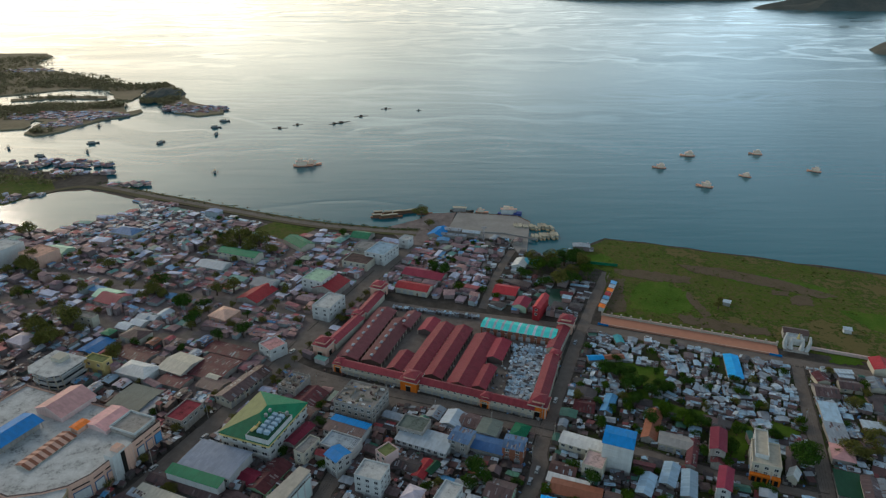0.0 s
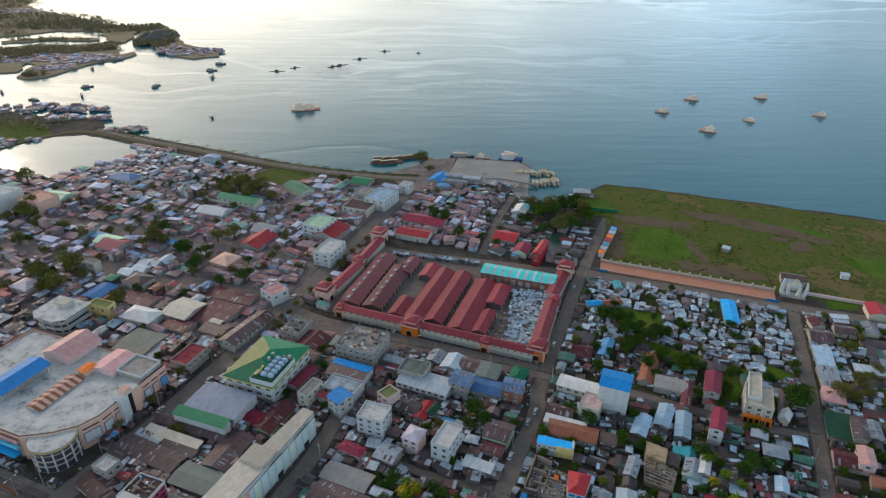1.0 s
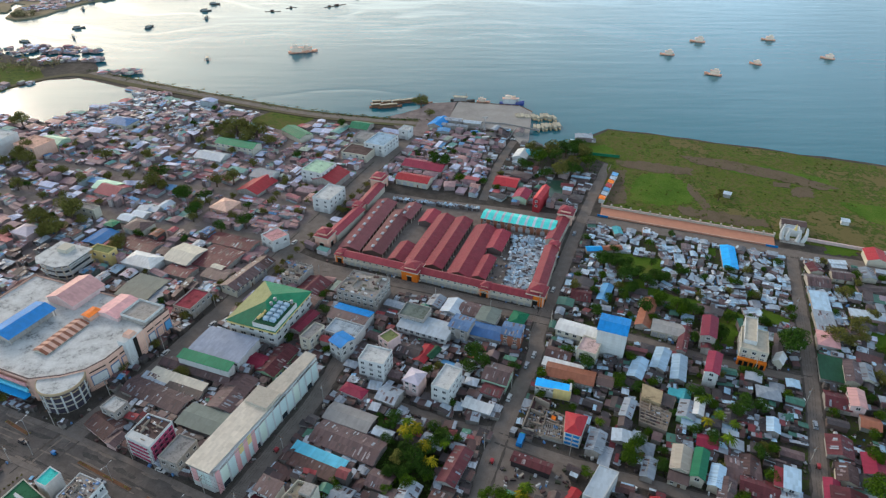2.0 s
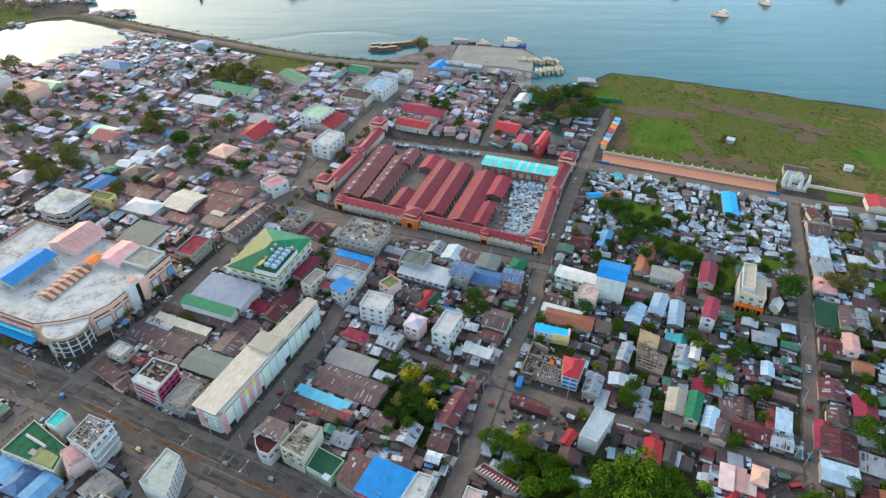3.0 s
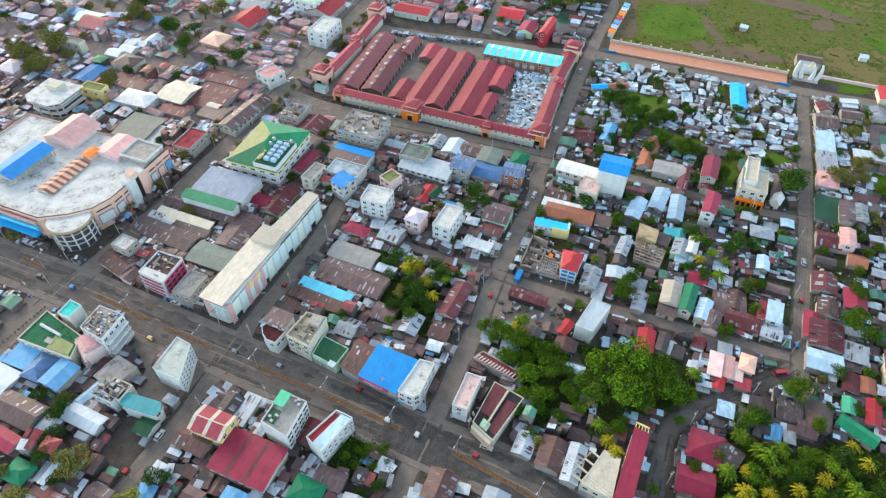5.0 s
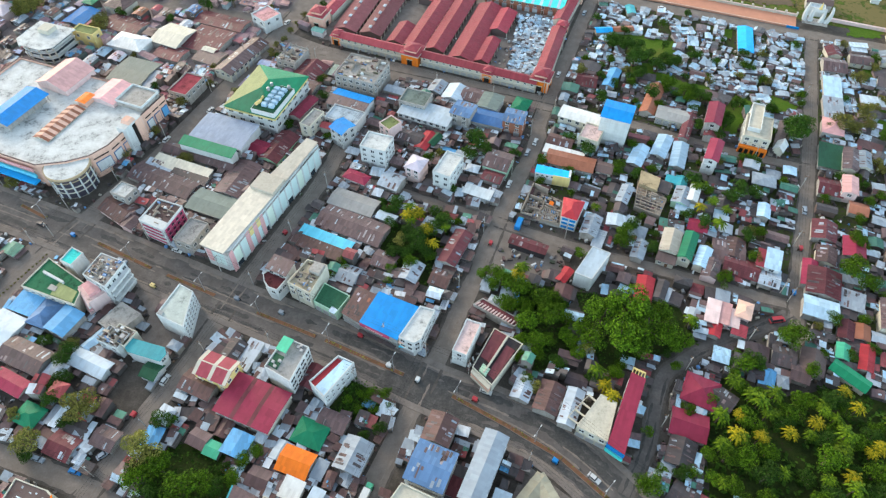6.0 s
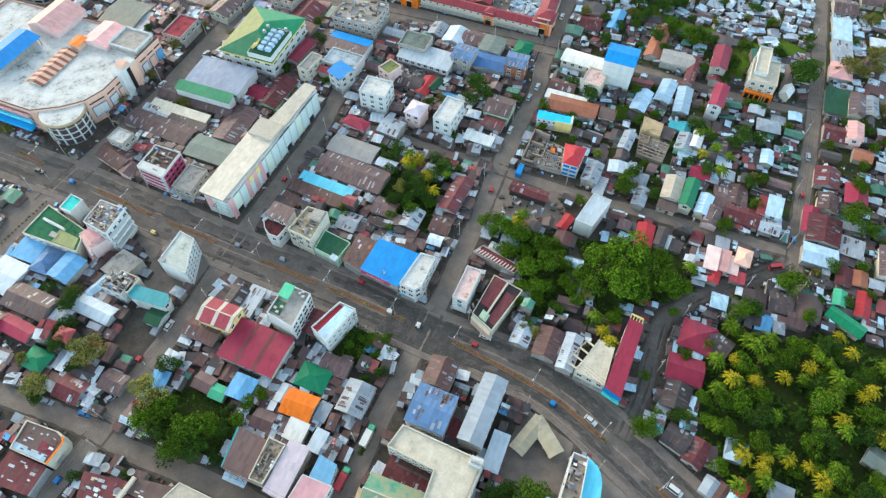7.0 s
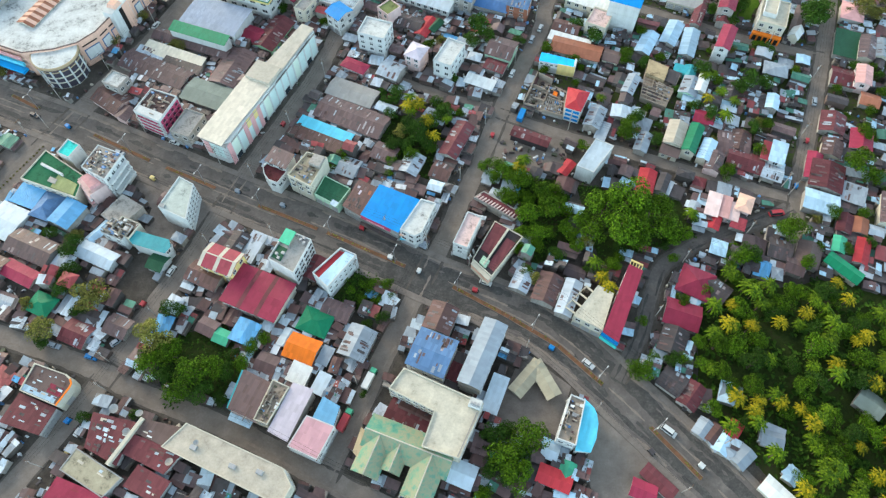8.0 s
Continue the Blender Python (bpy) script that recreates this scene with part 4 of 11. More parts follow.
def add_windows(thing, w, d, h, sides, storey=3.1, mesh=None, pitch=2.9, ground=True):
    n = max(1, round(h / storey))
    step = h / n
    for side in sides:
        span = w if side in "sn" else d
        k = max(1, int((span - 0.8) / pitch))
        for j in range(n):
            for i in range(k):
                a = (i + 0.5) * span / k - span / 2
                if j == 0 and ground:
                    if span > 6 and side == "s":
                        part("shutter", SHUTTER if i % 4 != 3 else DOOR, None, thing, m=side_pose(side, a, 0.05, w, d))
                    continue
                part("window", mesh or WINDOW, None, thing, m=side_pose(side, a, j * step + step * 0.55, w, d))


def building(x, y, rot, w, d, h, wall, roof, top="gable", sides="sew", name="house", rise=None, extra="", mesh=None, group="", note="", head=False):
    """A house, shop or hall of one block: walls, roof, windows and doors."""
    if d > w * 1.08 and top in ("gable", "hip"):      # the ridge runs along the longer side
        rot, w, d = rot + 90, d, w
        sides = sides.translate(str.maketrans("sewn", "wsne"))
    rng = random.Random(int(x * 31 + y * 17))
    storeys = max(1, round(h / 3.2))
    kinds = {"gable": "gabled", "hip": "hipped", "flat": "flat", "shed": "sloping", "ruin": "unfinished flat"}
    lab = note or f"{('one', 'two', 'three', 'four', 'five', 'six')[min(storeys, 6) - 1]}-storey {word(wall)} {name.replace('_', ' ')} with {word(roof)} {kinds[top]} roof"
    thing = base(name, pose(x, y, 0, 0, 0, rot), lab, "building" if name != "house" else "house", group)
    occupy(x, y, rot, w, d)
    g = Geo()
    rise = rise if rise is not None else min(w, d) * 0.17
    if top == "shed":
        zt = h + rise
        g.solid([(-w / 2, -d / 2, 0), (w / 2, -d / 2, 0), (w / 2, d / 2, 0), (-w / 2, d / 2, 0), (-w / 2, -d / 2, h), (w / 2, -d / 2, h), (w / 2, d / 2, zt), (-w / 2, d / 2, zt)],
                [(3, 2, 1, 0), (4, 5, 6, 7), (0, 1, 5, 4), (1, 2, 6, 5), (2, 3, 7, 6), (3, 0, 4, 7)])
    else:
        g.box(-w / 2, w / 2, -d / 2, d / 2, 0, h)
        # floor bands
        for j in range(1, storeys):
            z = h * j / storeys
            g.box(-w / 2 - 0.12, w / 2 + 0.12, -d / 2 - 0.12, d / 2 + 0.12, z - 0.12, z + 0.12)
        if top == "gable":
            g.gable_ends(w, d, h, rise)
    part("wall", g, paint(wall), thing)
    r = Geo()
    if top == "gable":
        r.gable(w, d, h + 0.14, rise)
        part("roof", r, roofing(roof), thing)
    elif top == "hip":
        r.hip(w, d, h + 0.16, rise * 1.25)
        part("roof", r, roofing(roof), thing)
    elif top == "shed":
        o = 0.4
        e = rise * o / d
        r.sheet((-w / 2 - o, -d / 2 - o, h - e + 0.14), (w / 2 + o, -d / 2 - o, h - e + 0.14), (w / 2 + o, d / 2 + o, h + rise + e + 0.14), (-w / 2 - o, d / 2 + o, h + rise + e + 0.14))
        part("roof", r, roofing(roof), thing)
    else:
        r.box(-w / 2 + 0.24, w / 2 - 0.24, -d / 2 + 0.24, d / 2 - 0.24, h, h + 0.12)
        part("roof", r, slabtop(roof), thing)
        p = Geo()
        hp = 0.75
        p.box(-w / 2 - 0.05, w / 2 + 0.05, -d / 2 - 0.05, -d / 2 + 0.2, h + 0.004, h + hp)
        p.box(-w / 2 - 0.05, w / 2 + 0.05, d / 2 - 0.2, d / 2 + 0.05, h + 0.004, h + hp)
        p.box(-w / 2 - 0.05, -w / 2 + 0.2, -d / 2 + 0.2, d / 2 - 0.2, h + 0.004, h + hp)
        p.box(w / 2 - 0.2, w / 2 + 0.05, -d / 2 + 0.2, d / 2 - 0.2, h + 0.004, h + hp)
        part("parapet", p, paint(wall), thing)
        if top == "ruin":
            # broken walls, stubs of columns and heaps of rubble
            q = Geo()
            for k in range(int(10 + w * d / 9)):
                a, b = rng.uniform(-0.46, 0.46) * w, rng.uniform(-0.46, 0.46) * d
                s, u = rng.uniform(0.2, 1.3), rng.uniform(0.2, 0.9)
                q.box(a - s, a + s, b - u, b + u, h + 0.12, h + rng.uniform(0.25, 1.1), top=rng.uniform(0.0, 0.15))
            tagged(part("rubble", q, litter_mat, thing, "heaped rubble and building scraps"), kind="stuff")
            for k in range(4):
                q = Geo()
                a, b = rng.uniform(-0.4, 0.4) * w, rng.uniform(-0.4, 0.4) * d
                if k % 2:
                    q.box(a - w * 0.2, a + w * 0.2, b - 0.1, b + 0.1, h + 0.12, h + rng.uniform(0.9, 2.4))
                else:
                    q.box(a - 0.1, a + 0.1, b - d * 0.2, b + d * 0.2, h + 0.12, h + rng.uniform(0.9, 2.4))
                part("broken_wall", q, paint("rubble"), thing)
            for sx in (-0.46, -0.15, 0.15, 0.46):
                for sy in (-0.46, 0.0, 0.46):
                    q = Geo()
                    q.box(w * sx - 0.17, w * sx + 0.17, d * sy - 0.17, d * sy + 0.17, h + 0.12, h + rng.uniform(0.8, 2.6))
                    part("column_stub", q, paint("concrete"), thing)
        elif head:
            q = Geo()
            a, b = rng.choice((-0.3, 0.28)) * w, 0.28 * d
            q.box(a - 1.7, a + 1.7, b - 1.5, b + 1.5, h + 0.12, h + 2.4)
            part("stair_head", q, paint(wall), thing)
            part("water_tank", TANK, None, thing, m=pose(-0.3 * w if a > 0 else 0.3 * w, 0.22 * d, h + 0.12))
    if h >= 3.3 and sides:
        add_windows(thing, w, d, h, sides, mesh=mesh, pitch=2.9 if math.hypot(x, y) < 300 else 4.2)
    elif h >= 2.6 and sides:
        part("door", DOOR, None, thing, m=side_pose("s", 0.1 * w, 0, w, d))
        part("window", WINDOW_SMALL, None, thing, m=side_pose("s", -0.28 * w, 1.6, w, d))
    if extra:
        g = Geo()
        g.box(-w / 2 - 0.1, w / 2 + 0.1, -d / 2 - 0.35, -d / 2, h - 1.7, h + 0.2)
        part("fascia", g, paint(extra), thing, word(extra) + " painted fascia")
        for k in range(5):
            g = Geo()
            a = -w / 2 + 0.3 + k * (w - 0.6) / 4
            g.box(a - 0.25, a + 0.25, -d / 2 - 0.25, -d / 2, 0, h - 1.7)
            part("pilaster", g, paint(extra), thing)
    if name == "hall":                               # standing seams divide the roof into three bays
        for k in (-1, 1):
            g = Geo()
            g.gable(0.5, d, h + 0.17, rise, 0.47, x=k * w / 6)
            part("roof_seam", g, roofing("maroon"), thing, "dark roof seam")
    if name == "villa":                              # pale ridge and batten lines on the roof
        for k in (-1, 0, 1):
            g = Geo()
            g.gable(0.35, d, h + 0.17, rise, 0.47, x=k * (w / 2 - 0.3))
            part("roof_batten", g, paint("cream"), thing, "cream roof batten")
        g = Geo()
        g.box(-w / 2 - 0.3, w / 2 + 0.3, -0.2, 0.2, h + rise, h + rise + 0.22)
        part("ridge_cap", g, paint("cream"), thing)
    # loose sheets and repairs on worn roofs
    if top in ("gable", "shed") and roof in ("rust", "mauve", "silver", "dusk", "steel", "steelblue", "maroon") and w * d > 40 and name != "market_shed" and not (roof in ("steel", "silver", "steelblue") and w * d > 150):
        q = Geo()
        for k in range(int(6 + w * d / 11)):
            px, sy = rng.uniform(-w / 2 + 1, w / 2 - 1), rng.choice((-1, 1))
            y0 = rng.uniform(0.1, 0.75) * d / 2
            y1 = min(y0 + rng.uniform(0.8, 4.0), d / 2)
            pw = rng.uniform(0.15, 0.5)
            if top == "gable":
                z = lambda v: h + 0.14 + rise * (1 - v / (d / 2)) + 0.035
                pts = [(px - pw, sy * y0, z(y0)), (px + pw, sy * y0, z(y0)), (px + pw, sy * y1, z(y1)), (px - pw, sy * y1, z(y1))]
            else:
                z = lambda v: h + 0.14 + rise * (v + d / 2) / d + 0.035
                pts = [(px - pw, v, z(v)) for v in (y0 * sy, y1 * sy)]
                pts = [pts[0], (px + pw, *pts[0][1:]), (px + pw, *pts[1][1:]), pts[1]]
            q.sheet(*(pts if (pts[2][1] > pts[0][1]) else (pts[3], pts[2], pts[1], pts[0])), thick=0.03)
        tagged(part("roof_patch", q, patch_mat, thing, "mismatched repair sheets"), kind="stuff")
    return thing


# ---- small houses, built once and then copied ----
MODEL_GEO = []       # walls, roof and lean-to of each, for the joined far houses
def small_house(i, wall, roof, kind, shanty):
    rng = random.Random(900 + i)
    w, d, h = 7.0, 7.0, (2.4 if shanty else rng.choice((2.6, 2.8, 3.0, 2.7, 4.6)))
    lab = f"small {'shack' if shanty else 'house'} with {word(roof)} corrugated iron roof" + (" and lean-to" if kind != "hip" else "")
    g = Geo()
    e = Geo()            # rooms added on later
    r = Geo()
    rise = rng.uniform(0.5, 0.95)
    if kind == "gable":
        ww = rng.uniform(4.6, 5.6)
        cx = (7 - ww) / 2 * rng.choice((-1, 1))
        g.box(cx - ww / 2, cx + ww / 2, -3.4, 3.4, 0, h)
        # ridge along y: built along x and turned
        gg = Geo()
        gg.gable(6.8, ww, h + 0.14, rise, 0.3)
        r.solid([(-y + cx, x, z) for x, y, z in gg.v], gg.f)
        ge = Geo()
        ge.gable_ends(6.8, ww, h, rise)
        g.solid([(-y + cx, x, z) for x, y, z in ge.v], ge.f)
        # the lean-to
        s = -1 if cx > 0 else 1
        x0, x1 = cx + s * ww / 2, s * 3.5
        lo, hi = min(x0, x1), max(x0, x1)
        y0, y1 = rng.choice(((-3.2, 1.0), (-1.5, 3.2), (-3.3, 3.3)))
        e.box(lo + 0.1, hi - 0.1, y0 + 0.1, y1 - 0.1, 0, 2.15, 1)
        za, zb = (2.75, 2.25) if s > 0 else (2.25, 2.75)
        q = Geo()
        q.sheet((lo, y0, za), (hi, y0, zb), (hi, y1, zb), (lo, y1, za))
    elif kind == "hip":
        g.box(-3.3, 3.3, -3.0, 3.0, 0, h)
        r.hip(6.6, 6.0, h + 0.16, rise * 1.2, 0.4)
        q = Geo()
        q.sheet((-3.4, -3.9, 2.3), (0.6, -3.9, 2.3), (0.6, -3.0, 2.6), (-3.4, -3.0, 2.6))
    elif kind == "patch":
        # a warren of small rooms under overlapping sheets of different height and slope
        q = Geo()
        xs = [-3.6, rng.uniform(-1.6, -0.6), rng.uniform(0.7, 1.7), 3.6] if rng.random() < 0.6 else [-3.6, rng.uniform(-0.7, 0.7), 3.6]
        main = rng.randrange(len(xs) - 1)
        for c in range(len(xs) - 1):
            ys = [-3.6, rng.uniform(-1.5, -0.6), rng.uniform(0.6, 1.6), 3.6] if c != main else [-3.6, rng.choice((-1.3, 1.2)), 3.6]
            top = h + rng.uniform(-0.3, 0.35)
            for k in range(len(ys) - 1):
                x0, x1, y0, y1 = xs[c] - 0.1, xs[c + 1] + 0.12, ys[k] - 0.1, ys[k + 1] + 0.15
                if rng.random() < 0.10:
                    continue
                z = top + rng.uniform(-0.45, 0.35)
                tx, ty = rng.uniform(-0.25, 0.25), rng.choice((0.35, 0.5, -0.3, 0.2))
                zz = lambda p, e: z + tx * p + ty * e
                (g if not g.v else e).box(x0 + 0.2, x1 - 0.2, y0 + 0.2, y1 - 0.25, 0, z - abs(tx) - abs(ty) - 0.1, 0 if not g.v else 1)
                (r if c == main and k < 2 else q).sheet((x0, y0, zz(-1, -1)), (x1, y0 + rng.uniform(-0.15, 0.15), zz(1, -1)), (x1, y1, zz(1, 1)), (x0, y1 + rng.uniform(-0.2, 0.15), zz(-1, 1)), 0.09)
                for j in range(rng.choice((0, 1, 2, 2))):            # a repair, a board or a tub left on the sheet
                    p, u, hp, hu = rng.uniform(-0.6, 0.6), rng.uniform(-0.6, 0.6), rng.uniform(0.10, 0.34), rng.uniform(0.10, 0.34)
                    mx, my, lx, ly = (x0 + x1) / 2, (y0 + y1) / 2, (x1 - x0) / 2, (y1 - y0) / 2
                    q.sheet(*[(mx + lx * (p + a * hp), my + ly * (u + b * hu), zz(p + a * hp, u + b * hu) + 0.06) for a, b in ((-1, -1), (1, -1), (1, 1), (-1, 1))], 0.05)
    else:
        split = rng.uniform(-0.8, 0.8)
        g.box(-3.4, split, -3.3, 3.3, 0, h)
        e.box(split, 3.4, -2.8, 3.0, 0, h - 0.5, 1)
        r.sheet((-3.6, -3.6, h + 0.05), (split + 0.2, -3.6, h + 0.25), (split + 0.2, 3.6, h + 0.95), (-3.6, 3.6, h + 0.75))
        q = Geo()
        q.sheet((split + 0.05, -3.1, h - 0.1), (3.6, -3.1, h - 0.35), (3.6, 3.2, h - 0.15), (split + 0.05, 3.2, h + 0.1))
    walls = Geo()
    for piece in (g, e):
        walls.solid(piece.v, piece.f)
    sheets = Geo()
    sheets.solid(q.v, q.f)
    MODEL_GEO.append((walls, r, sheets))
    thing = tagged(part("house", g, wall_shanty if shanty else wall_mixed), lab, "house", "small houses of the town")
    part("roof", r, roofing(roof), thing)
    # repairs and odd sheets
    for k in range(rng.randint(7, 12)):
        a, b = rng.uniform(-2.6, 1.6), rng.uniform(-3.0, 1.4)
        pw, pd = rng.uniform(0.3, 1.3), rng.uniform(0.4, 1.8)
        z = h + 0.22 + rise * (1 - abs(a + pw / 2 - (cx if kind == 'gable' else 0)) / 3.0 if kind == 'gable' else 0.8) + rng.uniform(0.0, 0.2)
        if kind in ("hip", "patch"):
            continue
        q.sheet((a, b, z - 0.1), (a + pw, b, z), (a + pw, b + pd, z + 0.1), (a, b + pd, z), 0.05)
    k = len(q.v)
    q.v += e.v
    q.f += [tuple(k + j for j in f) for f in e.f]
    q.m += [1] * len(e.f)
    tagged(part("lean_to", q, [roof_shanty if shanty else roof_mixed, wall_shanty if shanty else wall_mixed], thing, "odd patched sheets"), kind="stuff")
    if not shanty and kind != "patch":
        part("window", WINDOW, None, thing, m=pose(-2.3 if kind == "hip" else 0.6, -3.02 if kind == "hip" else -3.42, h * 0.6 if h < 4 else 3.4) if kind not in ("shed", "patch") else pose(-2.0, -3.32, min(h - 1.2, 1.4)))
    return thing


TOWN_KINDS = [small_house(i, *v, False) for i, v in enumerate((
    ("", "rust", "gable"), ("", "mauve", "gable"), ("", "dusk", "gable"), ("", "silver", "gable"), ("", "steel", "gable"), ("", "maroon", "gable"), ("", "crimson", "hip"),
    ("", "mauve", "shed"), ("", "rust", "shed"), ("", "steel", "shed"), ("", "dusk", "shed"), ("", "pale", "gable"), ("", "green", "hip"), ("", "brown", "hip"), ("", "lilac", "gable"), ("", "pale", "shed"), ("", "steelblue", "gable"), ("", "terracotta", "gable"),
    ("", "mauve", "patch"), ("", "steel", "patch"), ("", "dusk", "patch"), ("", "silver", "patch"), ("", "rust", "patch"), ("", "paleblue", "patch"), ("", "mauve", "patch"), ("", "dusk", "patch")))]
TOWN_WEIGHTS = [4, 4, 4, 2, 2, 4, 1.5, 3, 3, 2, 3, 1.5, 1.2, 3, 1, 1, 1, 2, 16, 16, 20, 12, 16, 11, 16, 20]
SHANTY_KINDS = [small_house(60 + i, "", c, k, True) for i, (c, k) in enumerate((
    ("silver", "patch"), ("paleblue", "patch"), ("steel", "patch"), ("pale", "patch"), ("dusk", "patch"), ("mauve", "patch"), ("paleblue", "gable"), ("steel", "patch"), ("rust", "patch"), ("silver", "gable")))]
SHANTY_WEIGHTS = [8, 7, 8, 6, 6, 6, 4, 8, 4, 4]

# ---- named buildings ----
building(-95.0, 179.6, -21.9, 18.3, 11.0, 2.8, "grey", "slate", "gable", "", rise=0.9)
building(-97.9, 161.0, -21.3, 8.2, 11.6, 7, "concrete", "grey", "flat", "sew", name="shop_building")
building(-112.7, 201.0, -22.6, 27.6, 5.6, 2.7, "concrete", "cream", "shed", "", rise=0.6)
building(-122.9, 201.6, -21.3, 12.4, 5.6, 2.4, "grey", "silver", "shed", "", rise=0.5)
building(-108.2, 195.2, -21.9, 17.2, 3.7, 2.4, "grey", "dusk", "shed", "", rise=0.5)
building(-106.6, 208.1, -20.9, 35.4, 6.1, 2.6, "concrete", "mauve", "gable", "", rise=1.2)
building(-118.7, 193.7, -25.5, 31.1, 9.8, 2.4, "concrete", "mauve", "gable", "", rise=1.3)
building(-87.1, 194.2, -20.8, 11.4, 19.5, 2.7, "concrete", "mauve", "gable", "", rise=1.2)
building(-97.0, 219.0, -19.8, 25.5, 16.2, 7.4, "white", "slateblue", "gable", "s", name="warehouse", rise=0.35)
building(-102.0, 208.3, -20.6, 26.0, 4.4, 7.4, "white", "green", "shed", "n", name="shed_building", rise=0.9)
building(-72.8, 213.6, -24.5, 9.3, 18.4, 2.8, "palegreen", "maroon", "gable", "")
building(-84.8, 214.5, -23.4, 15.4, 8.1, 2.7, "concrete", "crimson", "gable", "")
building(-130.7, 183.0, -25.5, 7.8, 6.7, 7, "concrete", "white", "flat", "sew")
building(-132.6, 177.3, -35.5, 13.4, 9.9, 2.7, "palepink", "rust", "gable", "s")
building(-125.4, 169.5, -27.0, 5.2, 5.8, 2.9, "palepink", "mauve", "gable", "s")
building(-113.4, 114.4, -23.2, 8.5, 6.4, 6, "white", "concrete", "ruin", "sew")
building(-142.9, 108.8, -23.3, 17.5, 8.9, 3.8, "grey", "mauve", "gable", "s")
building(-156.1, 102.7, -21.8, 12.5, 6.9, 3.8, "grey", "rust", "gable", "s")
building(-120.0, 106.2, -24.5, 14.2, 6.0, 2.9, "white", "pale", "gable", "s")
building(-144.2, 98.9, -25.7, 13.5, 5.5, 3.5, "concrete", "crimson", "gable", "s")
building(-133.7, 87.7, -23.2, 8.1, 6.6, 2.6, "concrete", "green", "hip", "")
building(-98.5, 103.5, -22.2, 5.5, 5.8, 2.9, "white", "darkgreen", "gable", "s")
building(-119.5, 77.5, -22.1, 8.9, 7.2, 2.4, "concrete", "maroon", "gable", "")
building(-106.5, 80.0, -21.8, 7.7, 6.3, 2.4, "concrete", "mauve", "gable", "")
building(-61.8, 91.3, -22.8, 20.0, 14.3, 4.8, "cream", "crimson", "gable", "s", name="hall", rise=0.5)
building(-74.9, 101.9, -21.4, 12.1, 8.5, 8, "yellow", "rosewood", "gable", "se", name="villa")
building(-72.2, 110.6, -24.0, 5.9, 7.8, 3.8, "white", "dusk", "gable", "s")
building(-66.7, 109.4, -23.5, 5.1, 10.9, 2.9, "white", "silver", "shed", "s")
building(-44.5, 101.6, -22.8, 5.7, 8.4, 2.7, "concrete", "maroon", "gable", "")
building(-80.9, 98.0, -24.1, 11.7, 7.3, 3.8, "concrete", "rust", "gable", "s")
building(-42.1, 81.5, -21.4, 9.7, 7.7, 2.7, "concrete", "green", "hip", "")
building(-45.3, 72.1, -20.6, 9.9, 7.8, 3.5, "white", "orange", "gable", "s")
building(-35.4, 85.6, -21.4, 9.3, 5.9, 2.7, "concrete", "mauve", "gable", "")
building(-27.8, 74.1, -22.4, 8.5, 10.3, 3.8, "concrete", "silver", "gable", "se")
building(-45.5, 64.0, -22.9, 6.1, 5.8, 2.6, "white", "white", "shed", "")
building(-38.4, 60.9, -24.8, 3.7, 6.4, 2.6, "white", "pale", "shed", "")
building(-37.8, 70.0, -23.9, 3.3, 5.6, 2.6, "concrete", "steel", "shed", "")
building(-77.2, 79.9, -25.2, 6.0, 5.0, 2.4, "concrete", "mauve", "gable", "")
building(-71.9, 76.5, -22.7, 4.7, 4.3, 2.4, "concrete", "seagreen", "gable", "")
building(-56.2, 67.5, -20.8, 6.4, 5.6, 2.4, "concrete", "mauve", "gable", "")
building(-50.6, 75.9, -22.9, 4.6, 5.7, 2.6, "white", "pale", "gable", "")
building(-1.1, 81.2, -21.3, 8.5, 9.2, 7.5, "grey", "rust", "gable", "sw")
building(-3.7, 69.0, -22.6, 12.0, 12.3, 9, "white", "steelblue", "gable", "sw", rise=1.0)
building(12.0, 68.9, -23.7, 7.1, 22.0, 9, "grey", "steel", "gable", "e", name="warehouse", rise=0.9)
building(15.8, 57.7, -21.8, 4.6, 11.8, 2.9, "grey", "pale", "shed", "", rise=0.3)
building(3.8, 64.5, -23.2, 4.2, 5.4, 3.0, "concrete", "maroon", "shed", "", rise=0.3)
building(-7.8, 51.1, -24.8, 12.6, 6.3, 2.7, "concrete", "rust", "gable", "")
building(32.2, 32.9, -22.3, 9.5, 4.9, 2.6, "white", "red", "gable", "")
building(36.1, 35.0, -22.4, 3.9, 4.8, 2.4, "white", "seagreen", "gable", "")
building(31.6, 40.7, -21.6, 4.3, 4.5, 2.4, "concrete", "pale", "gable", "")
building(62.5, 32.1, -46.0, 10.2, 3.8, 2.2, "concrete", "maroon", "gable", "")
building(57.6, 29.5, -22.9, 6.6, 4.7, 2.4, "concrete", "crimson", "gable", "")
building(5.4, 33.9, -22.3, 7.0, 6.5, 2.6, "concrete", "pale", "gable", "")
building(34.6, 93.5, -23.4, 7.6, 10.5, 3.5, "concrete", "rust", "gable", "s")
building(41.3, 90.1, -23.4, 5.1, 12.9, 3.8, "concrete", "silver", "gable", "s")
building(7.9, 113.4, -23.1, 5.2, 13.4, 8, "white", "palepink", "flat", "sw", name="shop_building")
building(26.4, 97.1, -24.6, 5.8, 7.9, 2.7, "concrete", "silver", "gable", "s")
building(84.9, 96.1, -27.0, 10.5, 10.2, 2.7, "concrete", "crimson", "hip", "")
building(78.4, 84.5, -20.3, 10.9, 8.9, 2.7, "concrete", "crimson", "gable", "")
building(91.6, 93.6, -42.8, 7.5, 6.7, 2.6, "concrete", "dusk", "gable", "")
